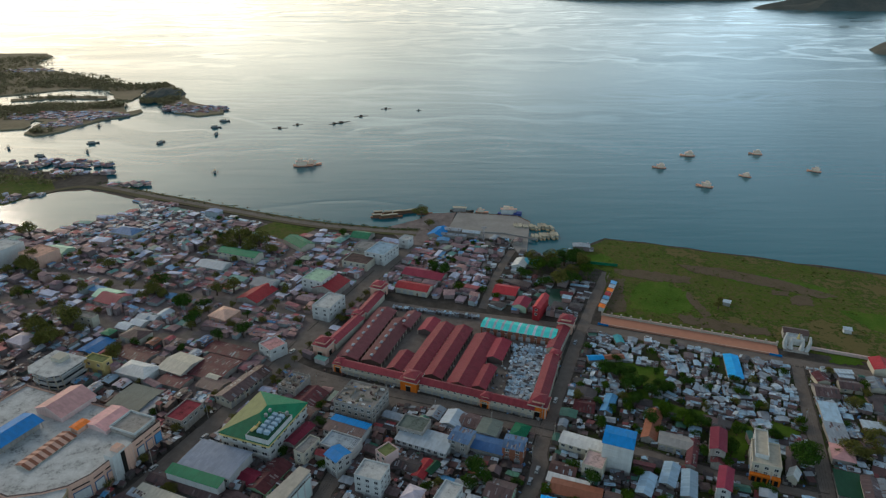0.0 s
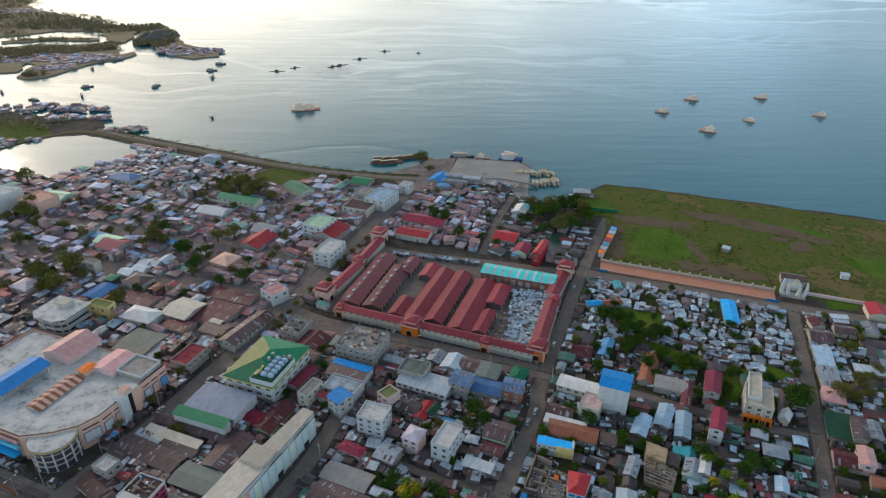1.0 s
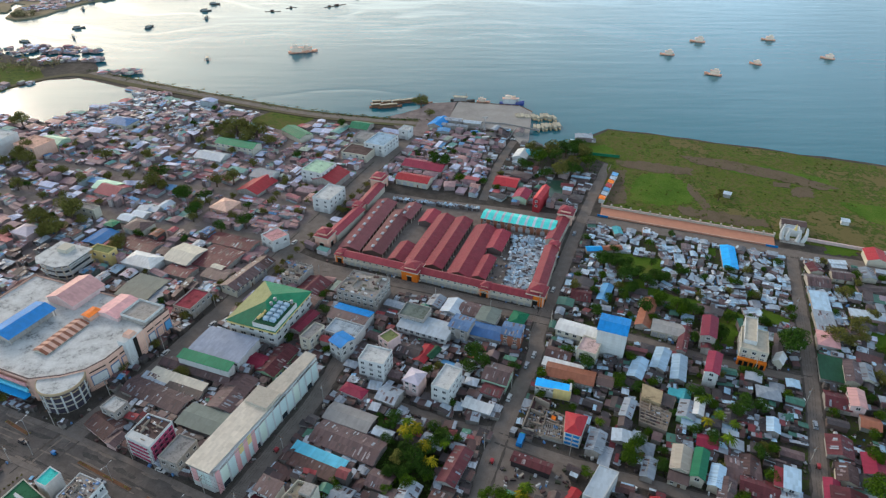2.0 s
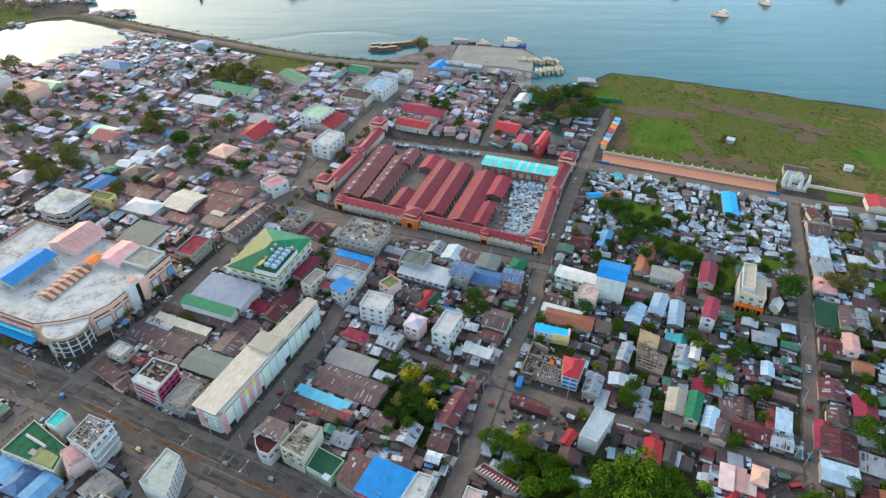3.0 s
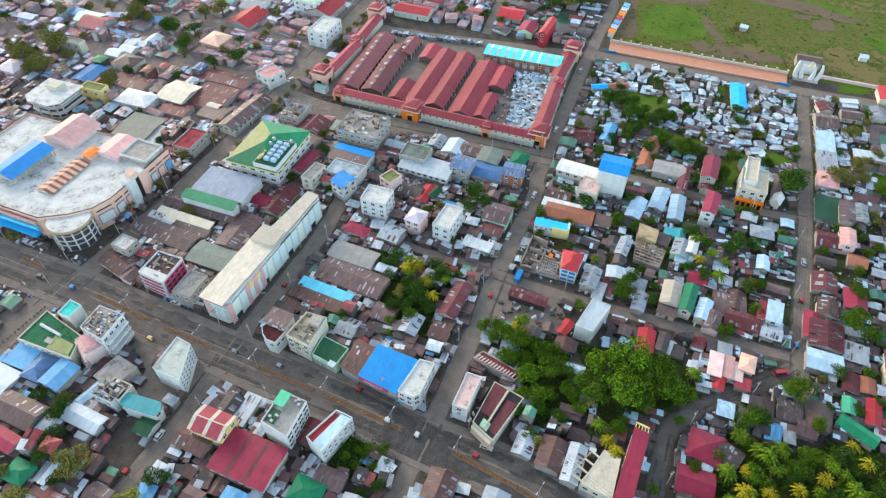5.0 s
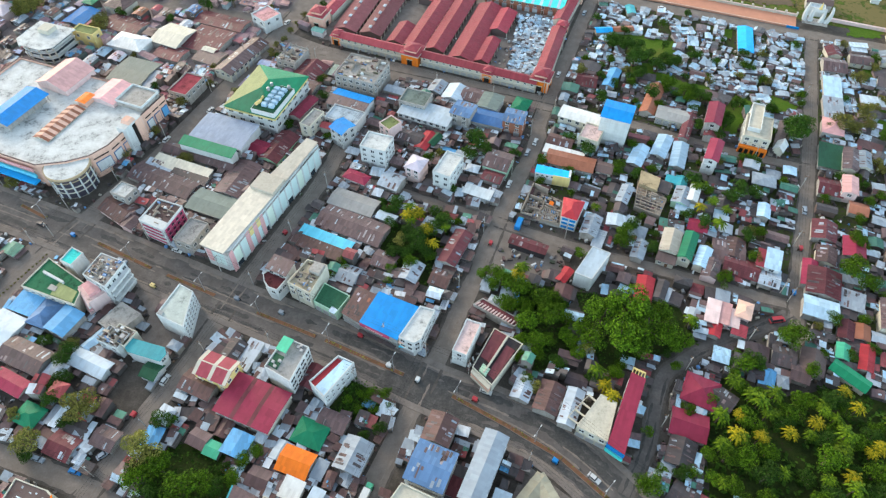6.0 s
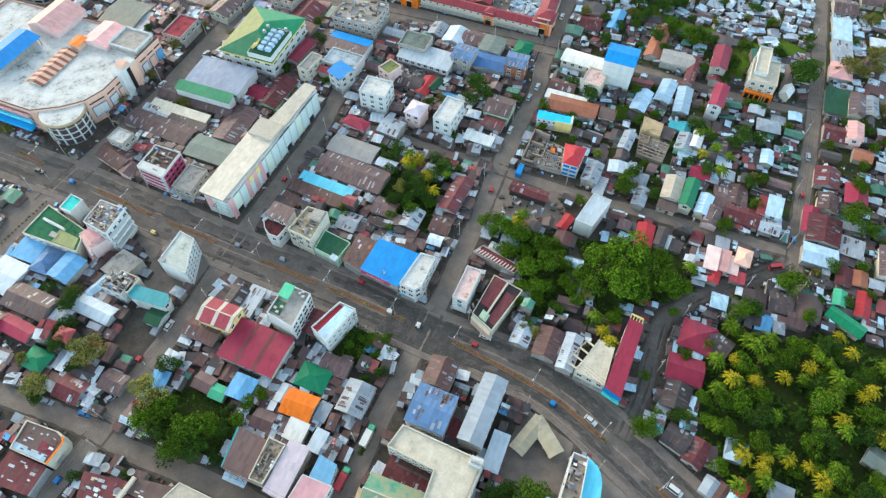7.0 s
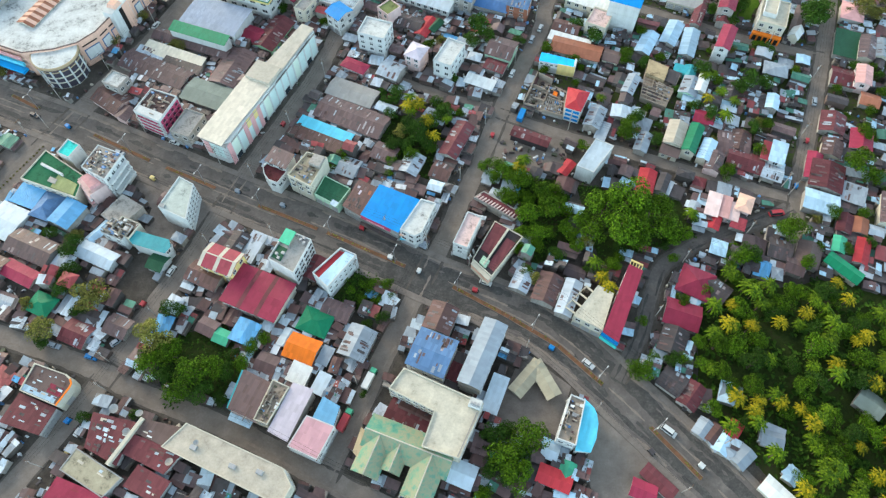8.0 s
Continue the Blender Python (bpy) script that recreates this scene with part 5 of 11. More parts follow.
building(136.7, 101.9, -47.1, 12.1, 4.9, 2.6, "cream", "green", "gable", "")
building(137.7, 111.1, -24.6, 3.8, 6.1, 2.6, "concrete", "seagreen", "gable", "")
building(144.9, 108.4, -26.4, 4.2, 10.1, 2.6, "concrete", "red", "gable", "")
building(88.9, 58.5, -26.4, 5.4, 5.3, 2.4, "concrete", "steel", "gable", "")
building(98.4, 45.3, -24.8, 6.2, 5.8, 2.4, "concrete", "steel", "shed", "", rise=0.4)
building(101.5, 33.8, -41.1, 3.5, 4.3, 2.4, "cream", "paleblue", "gable", "")
building(97.2, 27.5, -47.7, 12.3, 5.0, 2.6, "cream", "white", "gable", "")
building(131.1, 55.1, -42.7, 7.6, 6.5, 2.6, "concrete", "slate", "gable", "")
building(82.1, 43.8, -67.4, 4.4, 5.3, 2.3, "concrete", "silver", "shed", "", rise=0.3)
building(83.8, 41.7, -46.1, 5.0, 3.5, 2.2, "concrete", "steel", "gable", "")
building(108.0, 101.2, -18.2, 4.1, 4.8, 2.4, "concrete", "skyblue", "shed", "", rise=0.3)
building(-36.9, 180.6, -23.9, 19.7, 8.8, 2.7, "concrete", "grey", "gable", "", rise=0.9)
building(-36.3, 168.2, -25.0, 28.1, 11.1, 2.7, "concrete", "mauve", "gable", "", rise=1.6)
building(-46.1, 161.7, -25.3, 22.5, 4.1, 2.6, "white", "cyan", "shed", "", rise=0.3)
building(-47.5, 156.5, -24.9, 19.8, 4.9, 2.4, "concrete", "rust", "shed", "", rise=0.4)
building(-23.0, 172.7, -25.0, 7.7, 3.8, 2.6, "white", "pale", "gable", "")
building(-35.8, 144.0, -23.3, 7.2, 7.7, 2.5, "concrete", "silver", "gable", "")
building(-22.6, 150.8, -24.4, 8.5, 7.2, 2.4, "concrete", "mauve", "gable", "")
building(4.6, 156.0, -25.7, 6.8, 16.7, 3.8, "concrete", "maroon", "gable", "e")
building(-12.3, 145.6, -23.6, 7.1, 8.8, 2.4, "concrete", "silver", "gable", "")
building(-1.1, 142.4, -23.6, 6.9, 7.1, 2.4, "concrete", "rust", "gable", "")
building(-36.7, 194.0, -28.0, 10.3, 4.8, 3.8, "palepink", "crimson", "hip", "s")
building(-28.6, 207.6, -19.2, 11.6, 9.7, 11, "white", "white", "flat", "swe", name="apartment_building")
building(1.9, 195.1, -25.7, 7.7, 13.6, 10, "white", "white", "flat", "sew", name="apartment_building")
building(-11.5, 197.8, -26.9, 6.8, 7.5, 8, "palepink", "lilac", "hip", "sw")
building(-21.8, 191.2, -26.6, 8.5, 8.4, 4.4, "concrete", "silver", "gable", "s")
building(14.3, 186.6, -23.5, 11.8, 4.7, 2.4, "white", "white", "shed", "", rise=0.3)
building(21.1, 195.6, -25.1, 8.1, 6.1, 2.6, "concrete", "maroon", "gable", "")
building(23.7, 203.5, -22.7, 10.8, 10.8, 4.4, "mint", "mauve", "gable", "se")
building(-44.7, 220.1, -41.9, 7.6, 8.0, 9, "white", "blue", "gable", "swe", rise=1.2)
twotone = building(-43.5, 241.4, -23.0, 18.9, 11.2, 6.0, "white", "mauve", "gable", "s", name="shop_building", rise=0.8, note="white shop with rusty roof, its rear half painted blue")
g = Geo()
g.sheet((-9.8, 0.6, 6.98), (9.8, 0.6, 6.98), (9.8, 6.0, 6.20), (-9.8, 6.0, 6.20), 0.06)
part("blue_slope", g, roofing("blue"), twotone, "blue painted roof slope")
building(-44.9, 230.8, -23.4, 15.8, 10.0, 6, "white", "pale", "flat", "s")
building(-39.2, 261.3, -21.5, 20.6, 17.9, 9, "concrete", "concrete", "ruin", "swe", name="apartment_building")
building(-7.6, 234.6, -23.5, 24.5, 11.5, 5.0, "white", "pale", "gable", "s", name="shop_building", rise=0.6)
building(-15.1, 220.2, -24.0, 11.4, 6.9, 2.9, "concrete", "dusk", "gable", "s")
building(-8.0, 217.8, -26.9, 5.3, 11.1, 2.7, "concrete", "red", "gable", "")
building(-4.3, 218.8, -35.6, 4.3, 7.3, 2.6, "concrete", "darkgreen", "gable", "")
building(-13.0, 242.2, -21.5, 12.9, 10.0, 7, "concrete", "slate", "flat", "s")
building(-3.0, 256.0, -25.4, 6.7, 8.8, 2.7, "grey", "silver", "gable", "")
building(5.6, 251.4, -23.3, 9.7, 10.8, 2.7, "white", "pale", "gable", "")
building(14.1, 249.9, -23.0, 9.8, 9.5, 2.7, "concrete", "mauve", "gable", "")
building(22.0, 243.1, -23.0, 9.5, 10.6, 4.4, "white", "slate", "gable", "sw", rise=0.6)
building(9.1, 233.1, -25.6, 9.2, 9.5, 8, "concrete", "steelblue", "gable", "sw", rise=0.8)
building(20.7, 231.7, -20.1, 15.4, 9.3, 4.1, "concrete", "navy", "gable", "s", rise=0.8)
building(32.1, 228.0, -19.2, 9.0, 8.9, 8, "terracotta", "steelblue", "gable", "se", name="shop_building", rise=0.8)
building(36.1, 242.0, -25.5, 7.1, 10.5, 2.7, "concrete", "green", "hip", "")
building(-3.9, 238.8, -20.0, 12.4, 7.1, 2.6, "concrete", "maroon", "gable", "")
building(-23.8, 223.2, -45.3, 6.7, 7.4, 8, "palepink", "olive", "flat", "s")
building(54.8, 203.8, -19.4, 20.4, 8.3, 3.8, "concrete", "terracotta", "gable", "s", rise=1.0)
building(52.7, 210.0, -21.5, 17.2, 4.6, 2.7, "white", "white", "shed", "", rise=0.3)
building(52.1, 217.7, -20.6, 10.7, 6.7, 2.7, "concrete", "rust", "gable", "")
building(69.1, 199.8, -21.6, 6.3, 6.1, 3.5, "cream", "brown", "gable", "s")
building(58.6, 167.3, -24.4, 6.0, 10.2, 3.8, "concrete", "silver", "gable", "s")
building(74.6, 183.6, -26.9, 4.4, 9.8, 4.4, "concrete", "steel", "gable", "s")
building(100.3, 192.3, -23.0, 4.4, 5.4, 2.7, "teal", "teal", "gable", "")
building(98.6, 183.4, -26.8, 6.6, 9.2, 3.5, "mint", "steel", "gable", "s")
building(103.6, 184.7, -25.0, 3.7, 9.4, 4.1, "cream", "white", "gable", "s")
building(94.2, 155.9, -26.0, 4.7, 13.5, 5.0, "cream", "green", "gable", "s", rise=1.2)
building(88.2, 158.6, -22.8, 6.5, 11.2, 4.6, "cream", "beige", "gable", "s", rise=1.2)
building(85.7, 152.3, -24.9, 6.6, 5.9, 2.9, "cream", "brown", "gable", "s")
building(99.1, 151.4, -28.2, 4.5, 9.9, 3.8, "cream", "paleblue", "gable", "s")
building(100.9, 146.2, -24.4, 5.5, 8.8, 3.5, "palepink", "mauve", "gable", "s")
building(113.0, 147.1, -22.8, 12.6, 8.3, 2.5, "concrete", "maroon", "gable", "")
building(113.1, 156.7, -23.0, 6.4, 9.3, 2.5, "concrete", "rust", "gable", "")
building(125.0, 149.3, -23.8, 5.1, 9.6, 4.8, "white", "paleblue", "shed", "sw", rise=0.4)
building(121.0, 150.6, -23.8, 2.6, 8.2, 4.2, "cream", "rosered", "shed", "s", rise=0.3)
building(121.9, 141.8, -23.9, 6.8, 6.4, 2.6, "concrete", "silver", "gable", "")
building(101.6, 168.1, -22.1, 7.2, 5.9, 2.6, "concrete", "crimson", "gable", "")
building(75.7, 155.7, -24.8, 4.5, 9.0, 2.9, "concrete", "silver", "gable", "s")
building(74.0, 136.7, -19.4, 5.7, 12.4, 2.6, "concrete", "red", "gable", "", rise=0.9)
building(80.6, 137.2, -25.6, 3.5, 8.1, 2.4, "concrete", "dusk", "gable", "")
for x, y, w, d, h, roof in ((96.6, 127.0, 4.2, 9.4, 3.6, "palepink"), (100.6, 126.2, 3.8, 8.6, 3.2, "salmon"), (103.8, 124.2, 3.2, 7.0, 2.8, "palepink")):
    building(x, y, -22.0, w, d, h, "palepink", roof, "shed", "s", rise=0.5, note="low pale pink house in a stepped row", group="stepped pink houses")
building(104.4, 119.6, -24.0, 4.6, 4.2, 2.4, "concrete", "rosered", "shed", "", rise=0.3)
building(108.0, 127.2, -25.7, 4.7, 6.8, 3.8, "palepink", "peach", "hip", "s")
building(96.1, 120.4, -25.7, 3.7, 5.9, 2.4, "concrete", "red", "gable", "")
building(45.6, 143.9, -36.5, 3.4, 6.7, 2.4, "concrete", "red", "gable", "")
building(115.6, 181.8, -25.9, 4.6, 9.9, 2.6, "concrete", "dusk", "gable", "")
building(129.8, 175.4, -22.3, 4.4, 7.2, 3.5, "concrete", "paleblue", "gable", "s")
building(76.4, 223.0, -21.8, 12.5, 11.8, 15, "white", "blue", "gable", "n", name="office_building", rise=0.8)
building(62.2, 230.8, -25.1, 18.1, 7.9, 6.0, "cream", "white", "gable", "s", name="office_wing", rise=0.5)
building(65.4, 218.0, -27.1, 8.5, 10.3, 7, "cream", "palepink", "flat", "s", name="office_wing")
hall_block = building(139.4, 220.3, -21.8, 11.3, 15.7, 8, "cream", "cream", "flat", "sw", name="town_hall")
g = Geo()
g.box(-5.9, 5.9, -9.6, -7.9, 0, 3.6)
arcade = part("arcade", g, paint("gateorange"), hall_block, "orange-red arcade before the ground floor")
for k in range(5):
    g = Geo()
    g.box(-5.2 + 2.2 * k, -3.7 + 2.2 * k, -9.64, -9.58, 0.1, 2.7)
    part("arch_opening", g, dark_open, arcade)
building(139.7, 225.9, -23.0, 5.3, 18.0, 9.5, "white", "cream", "flat", "w", name="hall_tower")
building(148.8, 213.3, -37.9, 4.0, 6.1, 3.5, "cream", "white", "gable", "s", rise=2.0)
building(152.6, 223.1, -26.5, 3.4, 16.1, 2.7, "concrete", "brown", "gable", "")
building(115.9, 205.5, -26.0, 5.3, 13.5, 8.5, "white", "crimson", "gable", "sw", rise=0.8)
building(99.0, 246.9, -25.3, 6.4, 22.3, 2.7, "concrete", "terracotta", "gable", "", rise=1.6)
building(105.6, 234.1, -22.0, 14.0, 8.6, 3.8, "cream", "grey", "gable", "s", rise=0.9)
building(110.5, 226.5, -24.2, 4.0, 17.8, 3.8, "concrete", "maroon", "gable", "s")
building(121.3, 224.9, -23.8, 5.0, 11.5, 3.8, "concrete", "maroon", "gable", "s")
building(122.7, 229.9, -22.7, 6.4, 15.0, 8, "concrete", "crimson", "gable", "s")
building(82.5, 263.4, -25.5, 5.1, 14.3, 2.6, "concrete", "skyblue", "gable", "")
building(85.2, 208.6, -28.0, 6.0, 13.0, 2.6, "concrete", "paleblue", "gable", "")
building(96.7, 214.3, -27.7, 6.2, 13.9, 2.6, "concrete", "paleblue", "gable", "")
building(135.9, 128.2, -21.8, 11.4, 8.3, 3.5, "concrete", "paleblue", "gable", "s", rise=0.8)
building(141.1, 139.6, -23.1, 11.3, 12.3, 3.5, "concrete", "maroon", "gable", "s", rise=1.2)
building(149.1, 132.2, -25.2, 7.9, 7.9, 2.6, "concrete", "silver", "shed", "", rise=0.4)
building(159.6, 156.8, -20.7, 7.8, 9.7, 2.6, "concrete", "crimson", "gable", "")
building(168.6, 187.6, -20.8, 5.6, 10.0, 5.6, "palepink", "salmon", "gable", "swe", rise=0.8)
building(162.3, 189.2, -20.3, 9.2, 9.3, 2.6, "concrete", "maroon", "gable", "")
building(176.1, 204.5, -23.1, 6.0, 12.1, 4.4, "cream", "mauve", "gable", "s")
building(169.2, 177.1, -23.2, 6.8, 6.4, 2.6, "concrete", "terracotta", "gable", "")
building(151.0, 165.3, -21.7, 8.8, 9.8, 2.6, "concrete", "maroon", "gable", "")
building(147.1, 152.8, -24.4, 6.8, 7.9, 2.9, "cream", "rust", "gable", "s")
building(137.9, 144.8, -22.9, 4.9, 12.3, 2.7, "concrete", "crimson", "gable", "")
building(142.2, 119.8, -25.4, 4.7, 7.7, 2.6, "concrete", "maroon", "gable", "")
building(147.5, 118.8, -22.0, 4.8, 6.3, 2.4, "concrete", "terracotta", "gable", "")
building(159.5, 124.6, -21.0, 6.7, 13.1, 4.4, "cream", "mauve", "gable", "s")
building(176.7, 226.3, -20.9, 8.6, 10.4, 3.5, "concrete", "pink", "hip", "s")
building(169.5, 208.1, -21.1, 9.6, 15.5, 2.4, "concrete", "darkgreen", "shed", "", rise=0.3)
building(175.1, 203.3, -21.7, 5.3, 11.5, 4.4, "cream", "mauve", "gable", "s")
building(181.6, 203.7, -18.6, 4.9, 10.2, 4.4, "cream", "steel", "gable", "s")
hotel = base("hotel_building", pose(-202.3, 288.0, 0, 0, 0, -20), "white hotel with stepped ledges and a wide flat roof", "hotel")
for k in range(3):
    q = 10.3 - 0.6 * k
    bow = [(-q, 9.0), (-q, -5.5), (-q * 0.8, -8.0), (-q * 0.35, -9.3), (q * 0.35, -9.3), (q * 0.8, -8.0), (q, -5.5), (q, 9.0)]
    part("storey", polygon([(a * 0.94, b * 0.94) for a, b in bow], 3.1 * k, 3.1 * k + 2.75), paint("white"), hotel)
    part("window_band", polygon([(a * 0.95, b * 0.95) for a, b in bow], 3.1 * k + 1.0, 3.1 * k + 2.2), glass, hotel, "dark band of windows")
    part("ledge", polygon([(a * 1.03, b * 1.03) for a, b in bow], 3.1 * k + 2.75, 3.1 * k + 3.1), paint("white"), hotel, "white projecting ledge")
    for a, b in bow:
        g = Geo()
        g.box(-0.3, 0.3, -0.3, 0.3, 3.1 * k, 3.1 * k + 2.75)
        part("pier", g, paint("cream"), hotel, m=pose(a * 0.96, b * 0.96, 0))
part("roof", polygon([(-11.2, 10.0), (-11.2, -7.0), (-6.5, -10.8), (6.5, -10.8), (11.2, -7.0), (11.2, 10.0)], 9.3, 9.75), slabtop("white"), hotel, "wide stained white roof slab")
g = Geo()
g.box(-4, 2.5, 1.0, 7.0, 9.75, 12.0)
part("roof_house", g, paint("cream"), hotel)
occupy(-202.3, 288.0, -20, 21, 20)
building(-161.5, 290.8, -20.0, 19.3, 11.5, 4.2, "white", "white", "hip", "", name="warehouse", rise=2.0)
building(-140.9, 296.5, -24.0, 16.3, 16.8, 4.2, "concrete", "cream", "gable", "", name="warehouse", rise=1.6)
building(-152.9, 266.7, -19.3, 18.5, 19.2, 3.4, "concrete", "slate", "gable", "s", rise=0.8)
building(-147.1, 262.6, -19.7, 14.7, 13.1, 2.9, "concrete", "silver", "shed", "", rise=0.4)
building(-122.8, 253.4, -21.3, 10.0, 15.0, 6, "concrete", "rosewood", "flat", "se", name="shop_building")
building(-196.2, 316.6, -21.8, 12.1, 15.4, 2.8, "concrete", "blue", "gable", "", rise=1.0)
building(-184.6, 296.0, -19.1, 13.0, 6.3, 7.5, "yellow", "olive", "flat", "se", name="shop_building")
building(-241.3, 322.1, -21.7, 12.6, 10.4, 4.1, "palepink", "lilac", "hip", "se")
building(-177.9, 327.1, -23.7, 13.6, 11.1, 4.4, "cream", "mauve", "hip", "se", rise=2)
building(-94.6, 312.0, -43.5, 11.4, 11.0, 6.6, "white", "pink", "flat", "se", name="apartment_building")
building(-119.7, 285.6, -24.0, 6.8, 6.6, 2.6, "concrete", "cream", "gable", "")
building(-103.0, 274.9, -27.7, 10.1, 22.9, 4.7, "cream", "mauve", "gable", "se", name="shop_row")
building(-122.7, 295.2, -21.4, 21.2, 20.1, 2.7, "concrete", "maroon", "gable", "", rise=0.9)
building(-139.1, 283.4, -21.5, 15.0, 10.1, 2.7, "concrete", "maroon", "gable", "", rise=0.8)
building(-75.5, 277.0, -24.4, 10.6, 13.4, 6, "concrete", "concrete", "ruin", "s")
building(-66.8, 267.6, -25.2, 13.3, 16.0, 2.7, "concrete", "maroon", "gable", "")
building(-66.0, 256.9, -26.3, 10.3, 10.0, 2.7, "concrete", "rust", "gable", "")
building(-65.0, 238.9, -27.2, 5.2, 15.0, 4.4, "concrete", "crimson", "gable", "s")
building(-59.1, 226.5, -27.9, 5.4, 11.4, 8, "cream", "grey", "flat", "se", name="shop_building")
building(-210.9, 268.5, -22.8, 13.7, 11.6, 2.7, "concrete", "maroon", "gable", "")
building(-134.1, 351.3, -26.2, 13.1, 13.0, 4.4, "peach", "peach", "hip", "se")
building(-212.8, 373.0, -23.5, 16.9, 15.2, 3.8, "concrete", "crimson", "gable", "s")
building(-219.3, 347.0, -20.2, 21.0, 5.2, 6, "cream", "grey", "flat", "s", name="warehouse")
building(-121.5, 380.8, -24.5, 16.0, 21.3, 2.7, "concrete", "red", "gable", "")
building(-82.8, 395.0, -25.6, 16.0, 17.9, 9, "white", "mint", "flat", "se", name="apartment_building")
building(-70.6, 358.4, -22.8, 11.9, 19.3, 9, "white", "white", "flat", "se", name="apartment_building")
building(-119.9, 395.3, -21.5, 15.2, 13.1, 3.8, "white", "steel", "gable", "s")
building(-164.8, 426.4, -19.9, 22.5, 12.5, 2.9, "white", "pale", "gable", "s")
building(-74.5, 391.3, -24.0, 17.3, 19.3, 4.4, "concrete", "red", "gable", "s")
building(-60.1, 430.9, -20.8, 19.9, 15.9, 5, "cream", "brown", "flat", "s", name="shop_building")
building(-44.7, 442.6, -25.5, 16.4, 21.9, 8, "white", "paleblue", "flat", "se", name="office_building")
building(-27.7, 465.8, -23.5, 7.9, 9.2, 7, "white", "white", "flat", "se")
building(-57.8, 451.9, -20.3, 13.0, 13.8, 7, "concrete", "grey", "flat", "s")
building(-63.6, 482.7, -19.8, 15.2, 13.7, 2.7, "concrete", "green", "gable", "")
building(-149.7, 441.5, -21.7, 32.9, 10.8, 6.0, "cream", "green", "gable", "s", name="school_building", rise=2)
building(-111.2, 466.1, 43.8, 12.3, 24.8, 4.2, "cream", "green", "gable", "", name="school_building", rise=2)
building(-11.9, 409.6, -22.5, 29.3, 12.5, 3.5, "concrete", "crimson", "gable", "", name="warehouse")
building(-18.6, 388.5, -20.4, 22.5, 10.5, 4.2, "cream", "red", "gable", "s", name="shop_building")
building(-2.3, 490.2, -25.6, 12.0, 17.9, 2.6, "concrete", "blue", "gable", "")
building(43.1, 385.5, -20.0, 15.2, 13.2, 2.9, "concrete", "red", "gable", "s")
building(51.2, 365.8, -23.1, 9.0, 12.1, 4.1, "mint", "crimson", "gable", "s")
building(61.8, 357.9, -25.4, 4.4, 19.1, 9, "red", "red", "gable", "s", rise=1.4)
building(57.4, 429.3, -22.9, 9.4, 14.1, 2.7, "white", "white", "gable", "")
building(66.6, 431.4, -20.9, 11.3, 10.2, 2.6, "cream", "cyan", "gable", "")
building(-295.3, 436.1, -24.7, 21.0, 17.4, 9, "peach", "peach", "flat", "s", name="church_hall")
building(-290.4, 452.1, -17.7, 17.5, 12.5, 3.8, "mint", "mint", "gable", "s")
building(-324.6, 439.3, -19.5, 20.0, 21.4, 12, "white", "white", "flat", "s", name="office_building")
building(-255.5, 489.4, -20.1, 22.5, 14.1, 3.8, "cream", "steelblue", "hip", "s")
building(-218.2, 378.6, -20.6, 16.3, 11.8, 3.8, "mint", "mint", "gable", "s")
building(-190.3, 339.7, -21.5, 8.8, 7.2, 2.3, "white", "pale", "gable", "")
building(-183.9, 344.0, -21.2, 9.2, 6.9, 2.3, "white", "pale", "gable", "")
building(-178.8, 350.9, -21.4, 9.3, 7.1, 2.3, "white", "pale", "gable", "")
building(-172.6, 355.1, -21.3, 7.6, 8.4, 2.3, "white", "pale", "gable", "")
building(-184.0, 350.9, -22.2, 7.0, 6.5, 2.3, "white", "pale", "gable", "")
building(157.2, 295.4, -14.9, 7.1, 22.6, 2.6, "concrete", "azure", "gable", "", rise=0.8)
building(84.8, 304.5, 3.9, 8.2, 4.4, 2.4, "concrete", "azure", "gable", "")
building(95.2, 305.3, 6.3, 10.3, 4.3, 2.4, "concrete", "terracotta", "gable", "")
building(102.5, 323.8, -0.0, 4.2, 7.4, 2.4, "concrete", "teal", "gable", "")
building(236.8, 294.9, -17.1, 9.7, 11.9, 3.8, "cream", "red", "gable", "s")
building(210.2, 277.8, -16.3, 10.4, 7.7, 2.7, "cream", "mauve", "gable", "s")
building(198.8, 284.6, -4.5, 6.6, 7.5, 2.9, "cream", "maroon", "gable", "s")
building(195.0, 273.1, -14.8, 10.4, 10.7, 2.7, "concrete", "mauve", "gable", "s")
building(224.3, 279.2, -15.1, 6.5, 9.8, 2.7, "cream", "steel", "gable", "s")
building(187.9, 256.1, -17.4, 7.7, 15.3, 2.4, "concrete", "paleblue", "shed", "", rise=0.4)
building(182.6, 240.6, -16.4, 8.4, 15.2, 2.4, "concrete", "silver", "shed", "", rise=0.4)
building(69.9, 261.5, -15.0, 9.4, 9.9, 2.4, "concrete", "maroon", "gable", "")
building(103.1, 208.7, -20.5, 5.9, 15.8, 2.6, "concrete", "paleblue", "gable", "")
building(61.0, 161.3, -24.1, 3.7, 8.4, 2.4, "concrete", "silver", "shed", "", rise=0.3)
building(33.0, 157.9, -24.1, 14.6, 4.3, 3.3, "dusk", "maroon", "gable", "", name="open_shed", rise=0.5, note="long low open shed with maroon ribbed roof")
building(110.1, 154.5, -17.3, 11.7, 12.1, 2.4, "concrete", "mauve", "gable", "", rise=0.6)
building(71.4, 62.1, -39.5, 7.2, 6.9, 2.4, "concrete", "dusk", "gable", "")
building(76.7, 57.5, -40.1, 5.6, 8.2, 2.4, "concrete", "maroon", "gable", "")
building(78.2, 47.5, -40.6, 4.0, 5.3, 2.4, "concrete", "silver", "gable", "")
